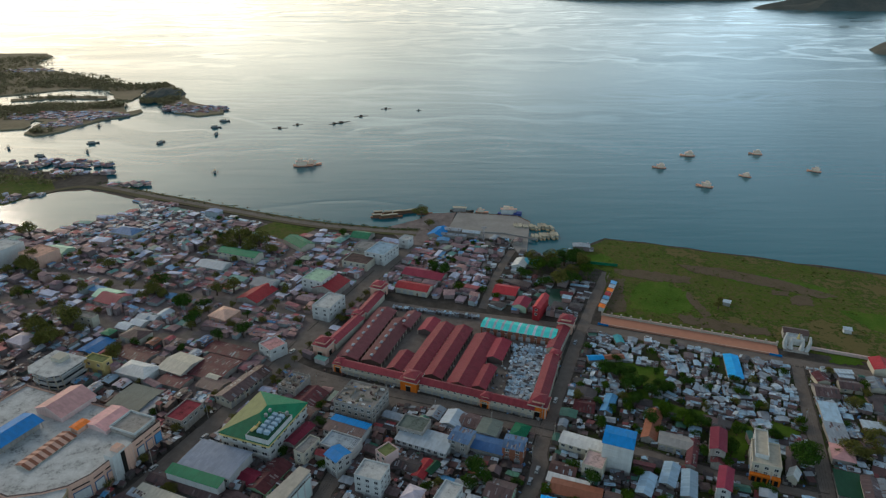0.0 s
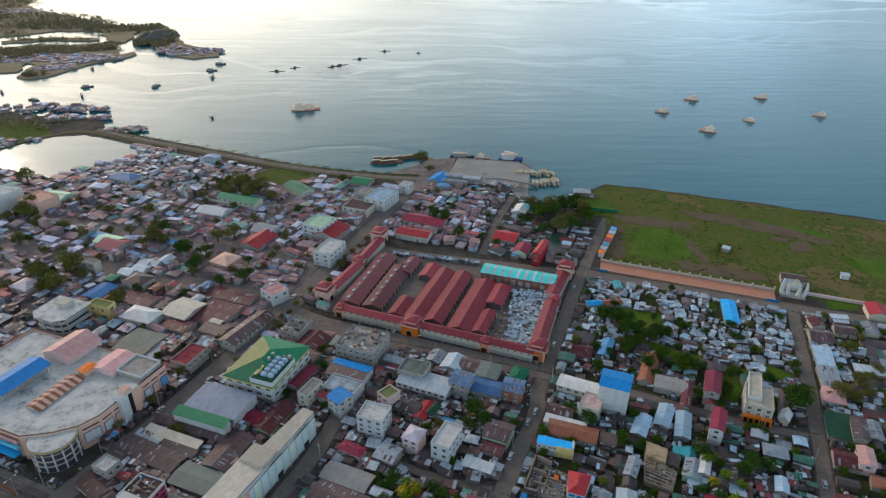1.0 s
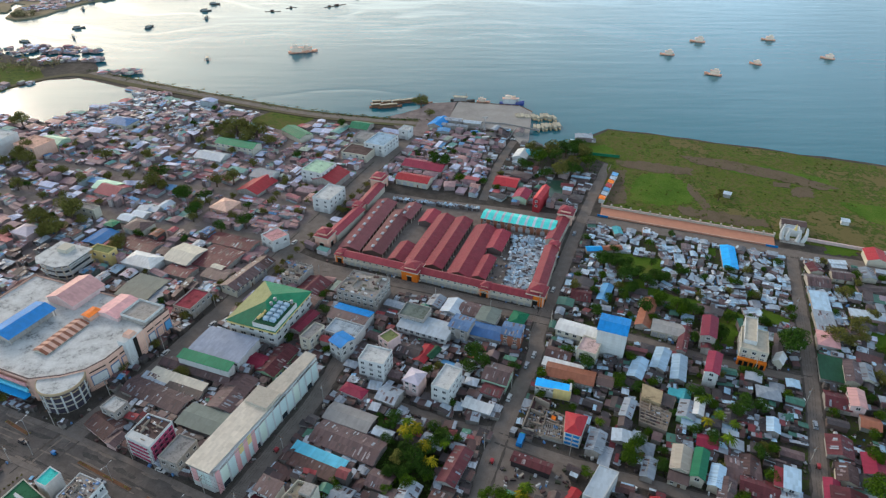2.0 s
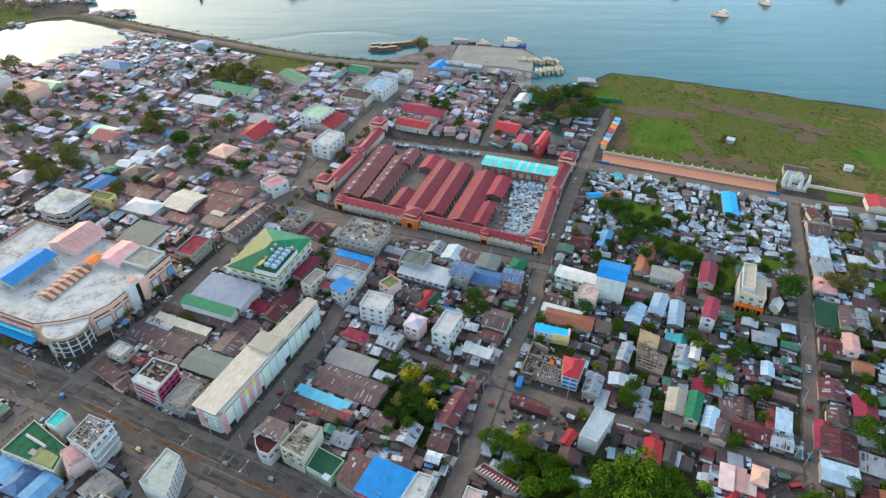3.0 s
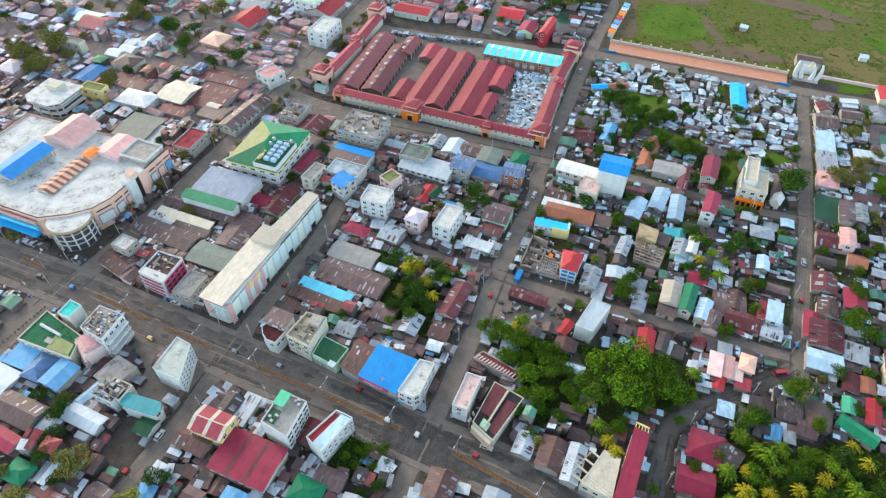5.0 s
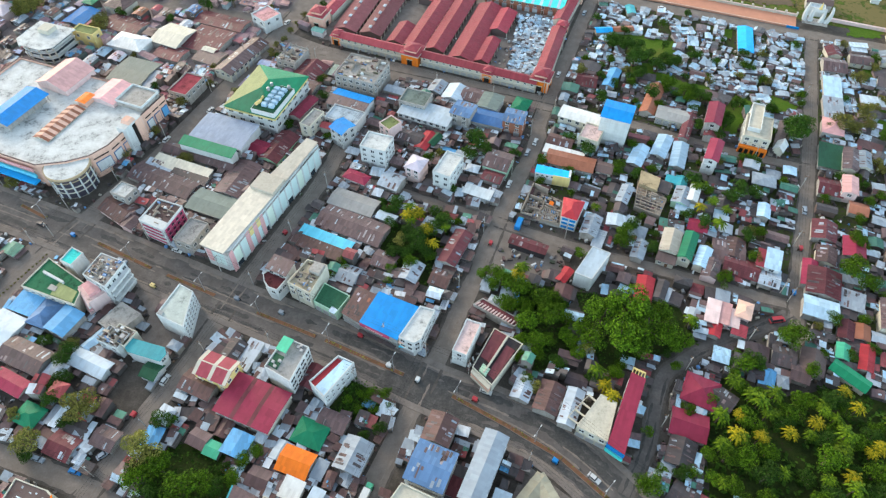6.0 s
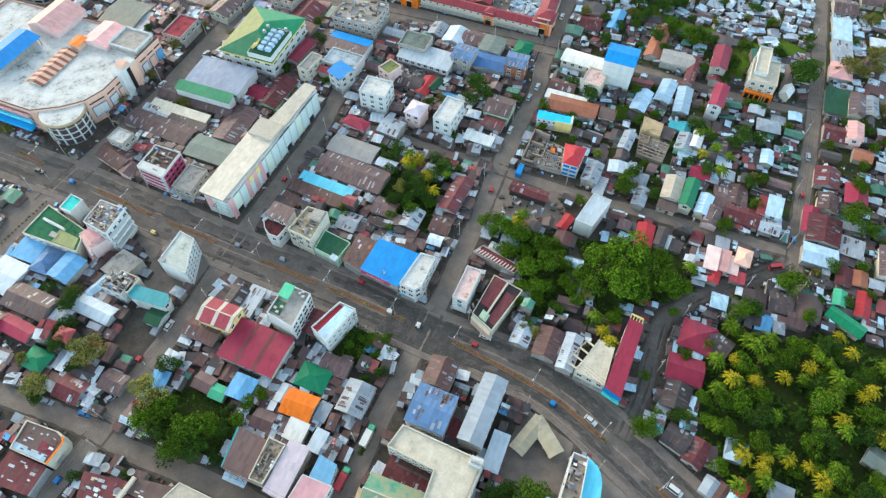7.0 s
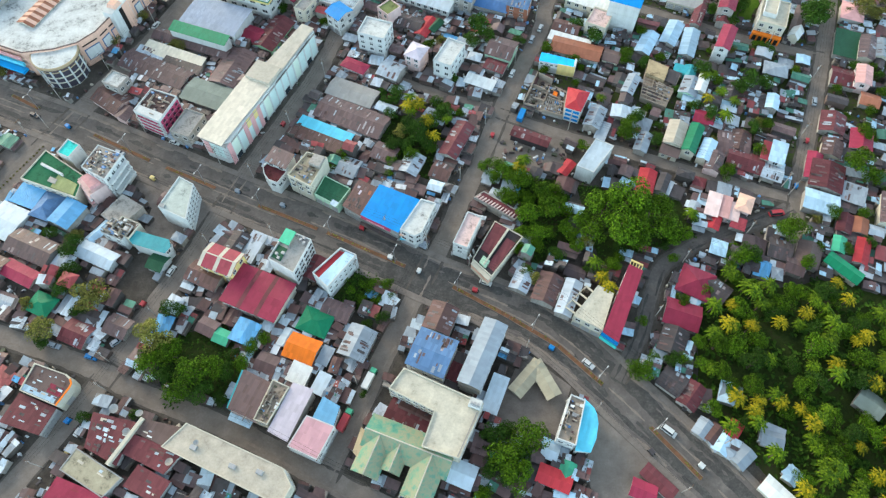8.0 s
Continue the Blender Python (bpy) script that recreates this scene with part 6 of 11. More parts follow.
building(81.2, 45.7, -45.1, 3.6, 5.6, 2.4, "concrete", "rust", "gable", "")
building(83.1, 42.8, -36.7, 4.2, 5.2, 2.4, "concrete", "paleblue", "gable", "")
building(88.4, 39.0, -50.6, 4.3, 6.0, 2.4, "concrete", "steel", "gable", "")
building(87.5, 47.1, -39.5, 3.4, 4.9, 2.4, "concrete", "red", "gable", "")
building(88.1, 58.2, -21.5, 4.9, 6.2, 2.4, "concrete", "paleblue", "gable", "")
building(98.4, 44.7, -16.9, 5.9, 5.5, 2.4, "concrete", "steel", "gable", "")
building(73.9, 75.5, -25.6, 7.8, 9.0, 2.4, "concrete", "dusk", "gable", "")
building(101.8, 33.9, -60.8, 4.2, 3.6, 2.4, "concrete", "paleblue", "gable", "")
building(126.0, 107.1, -27.0, 7.6, 9.3, 2.4, "concrete", "brown", "gable", "")
building(116.7, 109.3, -19.2, 7.2, 7.5, 2.4, "concrete", "dusk", "gable", "")
building(109.4, 101.2, -25.0, 3.1, 5.8, 2.3, "concrete", "skyblue", "gable", "")
building(120.3, 102.7, -24.9, 5.7, 6.1, 2.4, "concrete", "mauve", "gable", "")
building(-118.6, 280.5, -23.5, 14.0, 10.4, 2.6, "concrete", "mauve", "gable", "", rise=0.8)
building(-118.9, 312.0, -21.6, 28.5, 10.5, 2.6, "concrete", "maroon", "gable", "", rise=1.0)
building(-170.3, 309.1, -23.4, 22.5, 12.4, 2.6, "concrete", "maroon", "gable", "", rise=1.0)
building(-99.1, 286.3, -25.2, 9.9, 17.5, 2.6, "concrete", "rust", "gable", "")

# ---- buildings on plans of their own ----
def plan_building(name, plan, h, wall, roof, lab, glazed=(), parapet=0.7, mesh=None, pitch=2.6, storeys=None, shops=(), rot=-22.0, sheet=False, over=0.0):
    """Walls on a plan of corners (anticlockwise), with a flat or sheeted top, parapets, and windows on the walls named by number."""
    n = len(plan)
    cx, cy = sum(p[0] for p in plan) / n, sum(p[1] for p in plan) / n
    thing = base(name, pose(cx, cy, 0, 0, 0, rot), lab, "building")
    c, s = math.cos(radians(rot)), math.sin(radians(rot))
    loc = [((x - cx) * c + (y - cy) * s, (y - cy) * c - (x - cx) * s) for x, y in plan]
    xs, ys = [p[0] for p in loc], [p[1] for p in loc]
    mx, my = (min(xs) + max(xs)) / 2, (min(ys) + max(ys)) / 2
    occupy(cx + mx * c - my * s, cy + mx * s + my * c, rot, max(xs) - min(xs), max(ys) - min(ys))
    part("wall", polygon(loc, 0.0, h), paint(wall), thing)
    k = 1 + over / max(1.0, max(xs) - mx) if over else 0.985
    part("roof", polygon([(x * k, y * k) for x, y in loc], h + 0.004, h + 0.12), roofing(roof) if sheet else slabtop(roof), thing)
    levels = storeys or max(1, round(h / 3.1))
    for i in range(n):
        a, b = loc[i], loc[(i + 1) % n]
        if parapet:
            part("parapet", strip([a, b], 0.24, -0.06, h - 0.3, h + parapet + 0.004 * i), paint(wall), thing)
        ln, ang = math.dist(a, b), math.degrees(math.atan2(b[1] - a[1], b[0] - a[0]))
        if i in glazed or i in shops:
            m = max(1, int((ln - 0.4) / pitch))
            for j in range(levels):
                for q in range(m):
                    t = (q + 0.5) / m
                    at = (a[0] + (b[0] - a[0]) * t, a[1] + (b[1] - a[1]) * t)
                    if j == 0:
                        if i in shops:
                            part("shutter", SHUTTER, None, thing, m=pose(*at, 0.05, 0, 0, ang))
                    elif i in glazed:
                        part("window", mesh or WINDOW, None, thing, m=pose(*at, (j + 0.55) * h / levels, 0, 0, ang))
            for j in range(1, levels):
                z = j * h / levels
                part("ledge", strip([a, b], 0.0, -0.22, z - 0.1, z + 0.1), paint(wall), thing)
    return thing, loc


def spot(loc, u, v):
    """A place on a four-cornered top: u along the first side, v away from it."""
    (ax, ay), (bx, by), (cx, cy), (dx, dy) = loc[:4]
    return ((ax + (bx - ax) * u) * (1 - v) + (dx + (cx - dx) * u) * v, (ay + (by - ay) * u) * (1 - v) + (dy + (cy - dy) * u) * v)


def on_top(thing, loc, name, u0, u1, v0, v1, z0, z1, mat, lab="", tilt=0.0):
    """A block, slab or canopy on a roof; tilt raises its inner edge."""
    g = Geo()
    q = [spot(loc, u, v) for u, v in ((u0, v0), (u1, v0), (u1, v1), (u0, v1))]
    g.solid([(x, y, z0) for x, y in q] + [(x, y, z1 + (tilt if i > 1 else 0)) for i, (x, y) in enumerate(q)], [(3, 2, 1, 0), (4, 5, 6, 7), (0, 1, 5, 4), (1, 2, 6, 5), (2, 3, 7, 6), (3, 0, 4, 7)])
    return part(name, g, mat, thing, lab)


def rubble_on(thing, loc, h, seed, n):
    rnd = random.Random(seed)
    q = Geo()
    for k in range(n):
        x, y = spot(loc, rnd.uniform(0.06, 0.94), rnd.uniform(0.06, 0.94))
        s, u = rnd.uniform(0.15, 0.8), rnd.uniform(0.15, 0.6)
        q.box(x - s, x + s, y - u, y + u, h + 0.1, h + rnd.uniform(0.2, 0.8), top=rnd.uniform(0.0, 0.1))
    tagged(part("rubble", q, litter_mat, thing, "heaped rubble and building scraps"), kind="stuff")
    for k in range(8):
        u, v = rnd.uniform(0.05, 0.7), rnd.uniform(0.05, 0.7)
        du, dv = (rnd.uniform(0.15, 0.3), 0.025) if k % 2 else (0.025, rnd.uniform(0.15, 0.3))
        on_top(thing, loc, "broken_wall", u, u + du, v, v + dv, h + 0.1, h + rnd.uniform(0.5, 1.6), paint("rubble"))


# the pale tower at the corner of the main street
pale, loc = plan_building("apartment_building", [(-99.6, 121.6), (-89.1, 116.6), (-89.2, 131.2), (-94.8, 134.4)], 9.4, "white", "fog", "pale narrow four-storey building with blank side wall and small windows", glazed=(1,), mesh=WINDOW_SMALL, pitch=2.0, storeys=5, parapet=0.5)
on_top(pale, loc, "stair_hatch", 0.03, 0.2, 0.02, 0.12, 9.5, 10.4, paint("grey"), "dark stair hatch")
# unfinished block and green-roofed shop beside it
ruin, loc = plan_building("apartment_building", [(-128.8, 136.3), (-119.3, 130.9), (-115.5, 141.9), (-125.4, 146.1)], 12.5, "white", "concrete", "white four-storey building with unfinished rubble-strewn roof", glazed=(0, 1), pitch=2.4, storeys=4, parapet=0.5)
rubble_on(ruin, loc, 12.5, 3, 60)
for j in range(3):
    on_top(ruin, loc, "balcony", 1.0, 1.16, 0.05, 0.95, 3.4 + 3.1 * j, 4.3 + 3.1 * j, paint("white"), "white balcony")
green, loc = plan_building("shop_building", [(-153.1, 135.2), (-130.8, 126.9), (-130.5, 136.3), (-141.2, 143.4), (-147.8, 147.9)], 7.0, "cream", "mossgreen", "two-storey cream shop with wide flat green roof", glazed=(0,), shops=(0,), parapet=0.6)
top4 = [loc[0], loc[1], loc[2], loc[4]]
on_top(green, top4, "roof_panel", 0.52, 0.93, 0.06, 0.55, 7.1, 7.28, roofing("olive"), "olive green roof panel")
on_top(green, top4, "roof_wall", 0.15, 0.62, 0.56, 0.63, 7.1, 8.3, paint("white"), "white dividing wall")
on_top(green, top4, "roof_hatch", 0.42, 0.56, 0.2, 0.38, 7.1, 7.5, paint("concrete"))
tiers, loc = plan_building("shop_building", [(-131.7, 134.1), (-125.5, 127.2), (-120.5, 132.1), (-126.9, 138.1)], 8.0, "palepink", "palepink", "pale pink building with stacked slatted balconies", parapet=0.4)
for j in range(5):
    on_top(tiers, loc, "slatted_balcony", -0.03, 1.03, -0.10 - 0.05 * j, -0.02, 6.9 - 1.45 * j, 7.25 - 1.45 * j, paint(("palepink", "white", "pink")[j % 3]))
on_top(tiers, loc, "roof_room", 0.1, 0.8, 0.2, 0.8, 8.1, 9.6, paint("pink"), "pink roof room")
for j in range(7):
    on_top(tiers, loc, "roof_beam", 0.05 + 0.13 * j, 0.09 + 0.13 * j, 0.85, 1.9, 7.2, 8.0, paint(("palepink", "cream", "rubble")[j % 3]))
plan_building("house", [(-141.9, 145.3), (-137.0, 143.0), (-134.5, 148.8), (-139.6, 151.5)], 9.0, "white", "turquoise", "small white house with turquoise roof and white parapet", parapet=0.6)
building(-150.5, 129.7, -21.1, 9.5, 7.7, 4.1, "concrete", "skyblue", "shed", "", rise=0.4)
building(-142.2, 125.6, -20.6, 7.5, 10.4, 4.1, "concrete", "steelblue", "hip", "s", rise=1.6)
building(-133.4, 121.6, -26.0, 8.5, 9.9, 5.5, "concrete", "skyblue", "gable", "s", rise=0.7)
building(-155.6, 119.5, -24.0, 11.6, 12.4, 3.7, "white", "pale", "gable", "s", rise=0.7)
plan_building("shop_building", [(-121.5, 121.2), (-113.8, 116.0), (-107.4, 124.6), (-115.8, 129.8)], 5.0, "concrete", "concrete", "low building with plain grey-green concrete roof", parapet=0.25)
building(-121.8, 116.0, -36.0, 3.4, 8.7, 2.5, "concrete", "paleblue", "gable", "", rise=0.9)
cream, loc = plan_building("house", [(-115.6, 114.2), (-108.6, 110.6), (-105.8, 116.4), (-112.8, 119.6)], 6.0, "cream", "rubble", "small cream house with open roof terrace", parapet=0.9)
rubble_on(cream, loc, 6.0, 5, 14)
plan_building("house", [(-109.3, 111.8), (-107.0, 108.9), (-95.4, 105.3), (-94.0, 107.9), (-95.0, 110.5), (-108.2, 114.5)], 6.0, "white", "teal", "white house with teal roof rounded at the ends", glazed=(2, 3), parapet=0.0, sheet=True, over=0.3)
# shops along the north side of the main street
blue, loc = plan_building("shop_building", [(-29.1, 120.5), (-16.0, 113.5), (-8.9, 126.4), (-23.2, 133.0)], 6.6, "grey", "blue", "shop under a wide bright blue metal roof with magenta sign", shops=(0,), parapet=0.0, sheet=True, over=0.35, pitch=3.0)
on_top(blue, loc, "sign_board", 0.0, 0.80, -0.045, -0.008, 5.0, 6.5, paint("magenta"), "magenta shop sign board")
for j in range(9):
    on_top(blue, loc, "sign_letter", 0.16 + 0.055 * j, 0.195 + 0.055 * j, -0.052, -0.0455, 5.5, 6.0, paint("palepink"), "pale unreadable sign bar")
on_top(blue, loc, "canopy", -0.01, 1.0, -0.15, -0.05, 3.0, 3.2, roofing("dusk"), "dark canopy over the pavement")
whiteshop, loc = plan_building("shop_building", [(-15.2, 113.1), (-10.2, 110.5), (-7.7, 112.0), (-3.0, 123.7), (-8.2, 125.5)], 8.6, "white", "white", "three-storey white corner shop with flat white roof", glazed=(0, 1, 2), shops=(0, 2), pitch=2.5)
for j in (1, 2):
    top4 = [loc[0], loc[2], loc[3], loc[4]]
    on_top(whiteshop, top4, "sign_band", 0.0, 0.7, -0.05, -0.01, 2.8 * j, 2.8 * j + 0.8, paint(("cyan", "peach")[j - 1]), "painted sign band")
rusty, loc = plan_building("shop_building", [(-36.0, 125.1), (-28.8, 120.4), (-24.0, 132.0), (-31.0, 135.7)], 5.6, "grey", "rust", "shop with rusty patched iron roof", shops=(0,), parapet=0.0, sheet=True, over=0.3)
rnd = random.Random(8)
for j in range(16):
    u, v = rnd.uniform(0.02, 0.86), rnd.uniform(0.02, 0.8)
    on_top(rusty, loc, "roof_patch", u, u + rnd.uniform(0.06, 0.12), v, v + rnd.uniform(0.08, 0.2), 5.73, 5.76 + 0.004 * j, roofing(rnd.choice(("mauve", "lilac", "terracotta", "dusk"))))
dgreen, loc = plan_building("shop_building", [(-46.8, 130.1), (-38.2, 125.1), (-34.0, 132.4), (-43.8, 138.1)], 5.0, "mint", "darkgreen", "low shop with dark green iron roof and pale parapet", shops=(0,), parapet=0.35, sheet=True)
on_top(dgreen, loc, "porch_roof", 0.72, 0.98, -0.1, 0.16, 5.2, 5.4, roofing("pale"), "pale porch roof")
shell, loc = plan_building("apartment_building", [(-56.2, 135.3), (-47.4, 130.3), (-42.7, 142.9), (-50.3, 145.5)], 9.0, "cream", "sand", "cream three-storey building with unfinished roof terrace", glazed=(0,), parapet=0.9, pitch=3.0)
rubble_on(shell, loc, 9.0, 9, 26)
on_top(shell, loc, "terrace_room", 0.45, 0.95, 0.6, 0.95, 9.1, 11.0, paint("concrete"))
plan_building("shop_building", [(-66.5, 141.0), (-65.6, 137.6), (-63.6, 134.9), (-60.2, 133.5), (-56.6, 139.8), (-64.3, 143.6)], 6.4, "white", "maroon", "white shop with rounded corner and dark red terrace", glazed=(1, 2, 3), parapet=0.9, pitch=1.8)
building(-60.2, 143.4, -25.0, 8.4, 6.0, 8.6, "white", "mauve", "shed", "s", rise=0.7)
# south side of the main street
twin, loc = plan_building("apartment_building", [(-43.5, 96.5), (-38.1, 91.1), (-29.5, 103.2), (-35.0, 105.9)], 8.2, "white", "grey", "white three-storey building with half red, half pale blue iron roof", glazed=(1,), parapet=1.0, mesh=WINDOW_SMALL, pitch=2.2, storeys=3)
on_top(twin, loc, "red_roof", 0.06, 0.36, 0.03, 0.93, 8.2, 8.5, roofing("red"), "red iron roof slope")
on_top(twin, loc, "pale_roof", 0.37, 0.95, 0.03, 0.97, 8.2, 8.75, roofing("paleblue"), "pale blue iron roof slope")
flat4, loc = plan_building("apartment_building", [(-58.2, 100.6), (-49.2, 95.3), (-44.7, 107.8), (-53.4, 111.7)], 10.6, "white", "grey", "white four-storey building with dark window bands and plant on the roof", glazed=(1,), parapet=0.8, mesh=WINDOW_WIDE, pitch=2.9, storeys=4)
on_top(flat4, loc, "green_canopy", 0.04, 0.44, 0.55, 0.98, 12.3, 12.6, roofing("seagreen"), "sea green canopy roof", 0.2)
for u, v in ((0.06, 0.57), (0.42, 0.57), (0.06, 0.96), (0.42, 0.96)):
    on_top(flat4, loc, "canopy_post", u - 0.012, u + 0.012, v - 0.01, v + 0.01, 10.7, 12.32, steel_mat)
on_top(flat4, loc, "planted_roof", 0.05, 0.40, 0.10, 0.50, 10.7, 10.9, roofing("darkgreen"), "dark green roof sheet")
for u, v in ((0.12, 0.2), (0.25, 0.12), (0.3, 0.3), (0.62, 0.85), (0.78, 0.8), (0.7, 0.92)):
    on_top(flat4, loc, "air_unit", u, u + 0.1, v, v + 0.07, 10.9, 11.7, steel_mat)
# school court: a U of beige flats round a rusty inner roof
court, loc = plan_building("school_building", [(-16.6, 57.4), (-2.9, 50.7), (-6.4, 40.5), (4.3, 37.1), (11.7, 52.9), (-12.2, 63.8)], 9.0, "cream", "cream", "cream three-storey school block with L-shaped flat beige roof", glazed=(0, 1, 3), parapet=0.7, pitch=2.4, storeys=3)
top4 = [loc[2], loc[3], loc[4], (loc[4][0] - 11.5, loc[4][1])]
on_top(court, top4, "stair_head", 0.66, 0.98, 0.86, 1.0, 9.1, 11.4, paint("white"), "white stair head")
for j in range(3):
    on_top(court, top4, "water_drum", 0.70 + 0.09 * j, 0.76 + 0.09 * j, 0.88, 0.92, 11.4, 12.4, steel_mat)
on_top(court, top4, "gutter", 0.93, 0.96, 0.0, 0.82, 9.1, 9.35, paint("grey"))
building(-10.5, 49.9, -24.8, 14.1, 8.3, 3.1, "concrete", "maroon", "gable", "", rise=0.7)
# green school hall: one long ridge with three wings across it
school = base("school_hall", pose(-10.0, 40.0, 0, 0, 0, 0), "school hall with weathered green gabled roofs and three wings", "school")
for k, (ax, ay, bx, by, w, rise) in enumerate(((-22.5, 45.8, 2.0, 36.6, 9.6, 2.0), (-18.9, 43.4, -22.9, 33.4, 7.6, 1.9), (-12.9, 41.0, -15.6, 34.2, 5.4, 1.6), (-3.4, 38.4, -8.2, 26.4, 8.4, 1.9))):
    ln, ang = math.hypot(bx - ax, by - ay), math.degrees(math.atan2(by - ay, bx - ax))
    g = Geo()
    g.box(-ln / 2 + 0.3, ln / 2 - 0.3, -w / 2 + 0.4, w / 2 - 0.4, 0, 6.0)
    g.gable_ends(ln - 0.6, w - 0.8, 6.0, rise * 0.9)
    wing = part("wing", g, paint("cream"), school, m=pose((ax + bx) / 2 + 10, (ay + by) / 2 - 40, 0.004 * k, 0, 0, ang))
    g = Geo()
    g.gable(ln, w, 6.12, rise, 0.5)
    part("roof", g, roofing("patina"), wing, "weathered green iron roof")
    g = Geo()
    g.box(-ln / 2 - 0.4, ln / 2 + 0.4, -0.18, 0.18, 6.08 + rise, 6.26 + rise)
    part("ridge_cap", g, roofing("beige"), wing, "pale ridge cap")
    for q in range(int(ln / 4)):
        part("window", WINDOW_SMALL, None, wing, m=pose(-ln / 2 + 2.5 + 4 * q, -w / 2 + 0.4, 3.6))
on_top(school, [(-14.6, 7.6), (-9.6, 3.6), (-13.6, -4.6), (-17.0, -1.0)], "bleached_sheets", 0.05, 0.5, 0.08, 0.92, 6.0, 6.1, roofing("tan"), "bleached tan roof sheets")
occupy(-11, 38, -22, 26, 15)
# shop with a curved bright cyan canopy roof
arc = [(38.5, 40.4), (42.6, 39.9), (44.6, 43.6), (45.6, 47.7), (45.5, 50.2), (45.0, 51.9), (42.5, 54.8)]
plan_building("shop_building", arc, 6.6, "white", "cyan", "shop with curved bright cyan roof beside the yard", parapet=0.0, sheet=True, over=0.25, glazed=(1, 2))
shopw, loc = plan_building("shop_building", [(32.9, 43.1), (38.2, 41.1), (42.3, 54.3), (38.2, 56.1)], 7.5, "white", "rubble", "white two-storey shop with walled cluttered roof terrace", glazed=(0, 3), parapet=0.9)
rubble_on(shopw, loc, 7.5, 12, 30)
# low shop with a rounded corner and an orange coping
def patched(thing, loc, z, seed, n, colours):
    """Odd sheets, planks and scraps lying on a worn roof."""
    rnd = random.Random(seed)
    for j in range(n):
        u, v = rnd.uniform(0.03, 0.84), rnd.uniform(0.03, 0.86)
        on_top(thing, loc, "roof_patch", u, u + rnd.uniform(0.04, 0.16), v, v + rnd.uniform(0.03, 0.11), z, z + 0.03 + 0.004 * j, roofing(rnd.choice(colours)))


corner = [(-129.6, 57.6), (-117.0, 52.8), (-114.3, 58.5), (-114.1, 59.6), (-114.9, 61.2), (-116.7, 62.6), (-127.6, 66.2)]
roundshop, loc = plan_building("shop_building", corner, 5.6, "cream", "brown", "low shop with rounded corner, orange coping and patched iron roof", shops=(1,), parapet=0.5, sheet=True, pitch=3.0)
for j in (1, 2, 3, 4):
    part("coping", strip([loc[j], loc[j + 1]], 0.36, -0.14, 6.1, 6.35 + 0.004 * j), paint("gateorange" if j < 4 else "cream"), roundshop, "orange painted coping")
top4 = [loc[0], loc[1], loc[4], loc[6]]
on_top(roundshop, top4, "roof_sheet", 0.02, 0.90, 0.04, 0.26, 5.73, 5.80, roofing("paleblue"), "pale blue iron sheets")
on_top(roundshop, top4, "roof_sheet", 0.60, 0.95, 0.30, 0.62, 5.73, 5.80, roofing("crimson"), "crimson iron sheets")
patched(roundshop, top4, 5.82, 4, 22, ("rust", "pale", "silver", "beige", "dusk", "mauve"))
wornroofs = (([(-133.3, 48.4), (-120.6, 44.6), (-117.8, 52.4), (-130.1, 57.0)], 4.5, "maroon", 14, "worn dark red iron roof over a street shop"),
             ([(-105.8, 41.0), (-95.4, 35.9), (-92.4, 48.1), (-105.9, 51.1)], 4.5, "maroon", 30, "rusty red roof strewn with planks and scraps"),
             ([(-95.8, 39.9), (-81.2, 33.5), (-76.8, 39.6), (-92.5, 44.7)], 4.5, "maroon", 10, "long dark red iron roof with rust streaks"),
             ([(-92.1, 45.4), (-80.6, 40.5), (-77.7, 46.5), (-89.6, 49.1)], 4.7, "brown", 6, "brown iron roof beside the back street"),
             ([(-111.7, 34.7), (-97.4, 27.0), (-93.1, 32.4), (-108.5, 40.8)], 4.0, "sand", 3, "low building with bare sandy concrete roof"),
             ([(-115.5, 23.2), (-97.4, 21.0), (-95.4, 26.8), (-111.7, 32.6)], 4.0, "crimson", 2, "low building with plain crimson iron roof"),
             ([(-92.0, 30.2), (-82.0, 25.6), (-79.0, 31.4), (-89.0, 36.0)], 4.0, "maroon", 8, "small workshop with dark red patched roof"))
for k, (pts, h, colour, n, lab) in enumerate(wornroofs):
    thing, loc = plan_building("workshop", pts, h, "grey", colour, lab, parapet=0.3 if colour == "sand" else 0.0, sheet=colour != "sand", over=0.0 if colour == "sand" else 0.3, shops=(1,) if k in (0, 1) else ())
    patched(thing, loc, h + 0.13, 20 + k, n, ("rust", "pale", "silver", "dusk", "mauve", "white", "beige") if colour != "crimson" else ("crimson", "rosered"))
firewall = [(-97.6, 35.8), (-90.2, 49.4)]
tagged(part("party_wall", strip(firewall, 0.55, -0.55, 0.0, 5.9), paint("cream")), "cream party wall rising between two workshop roofs", "wall")


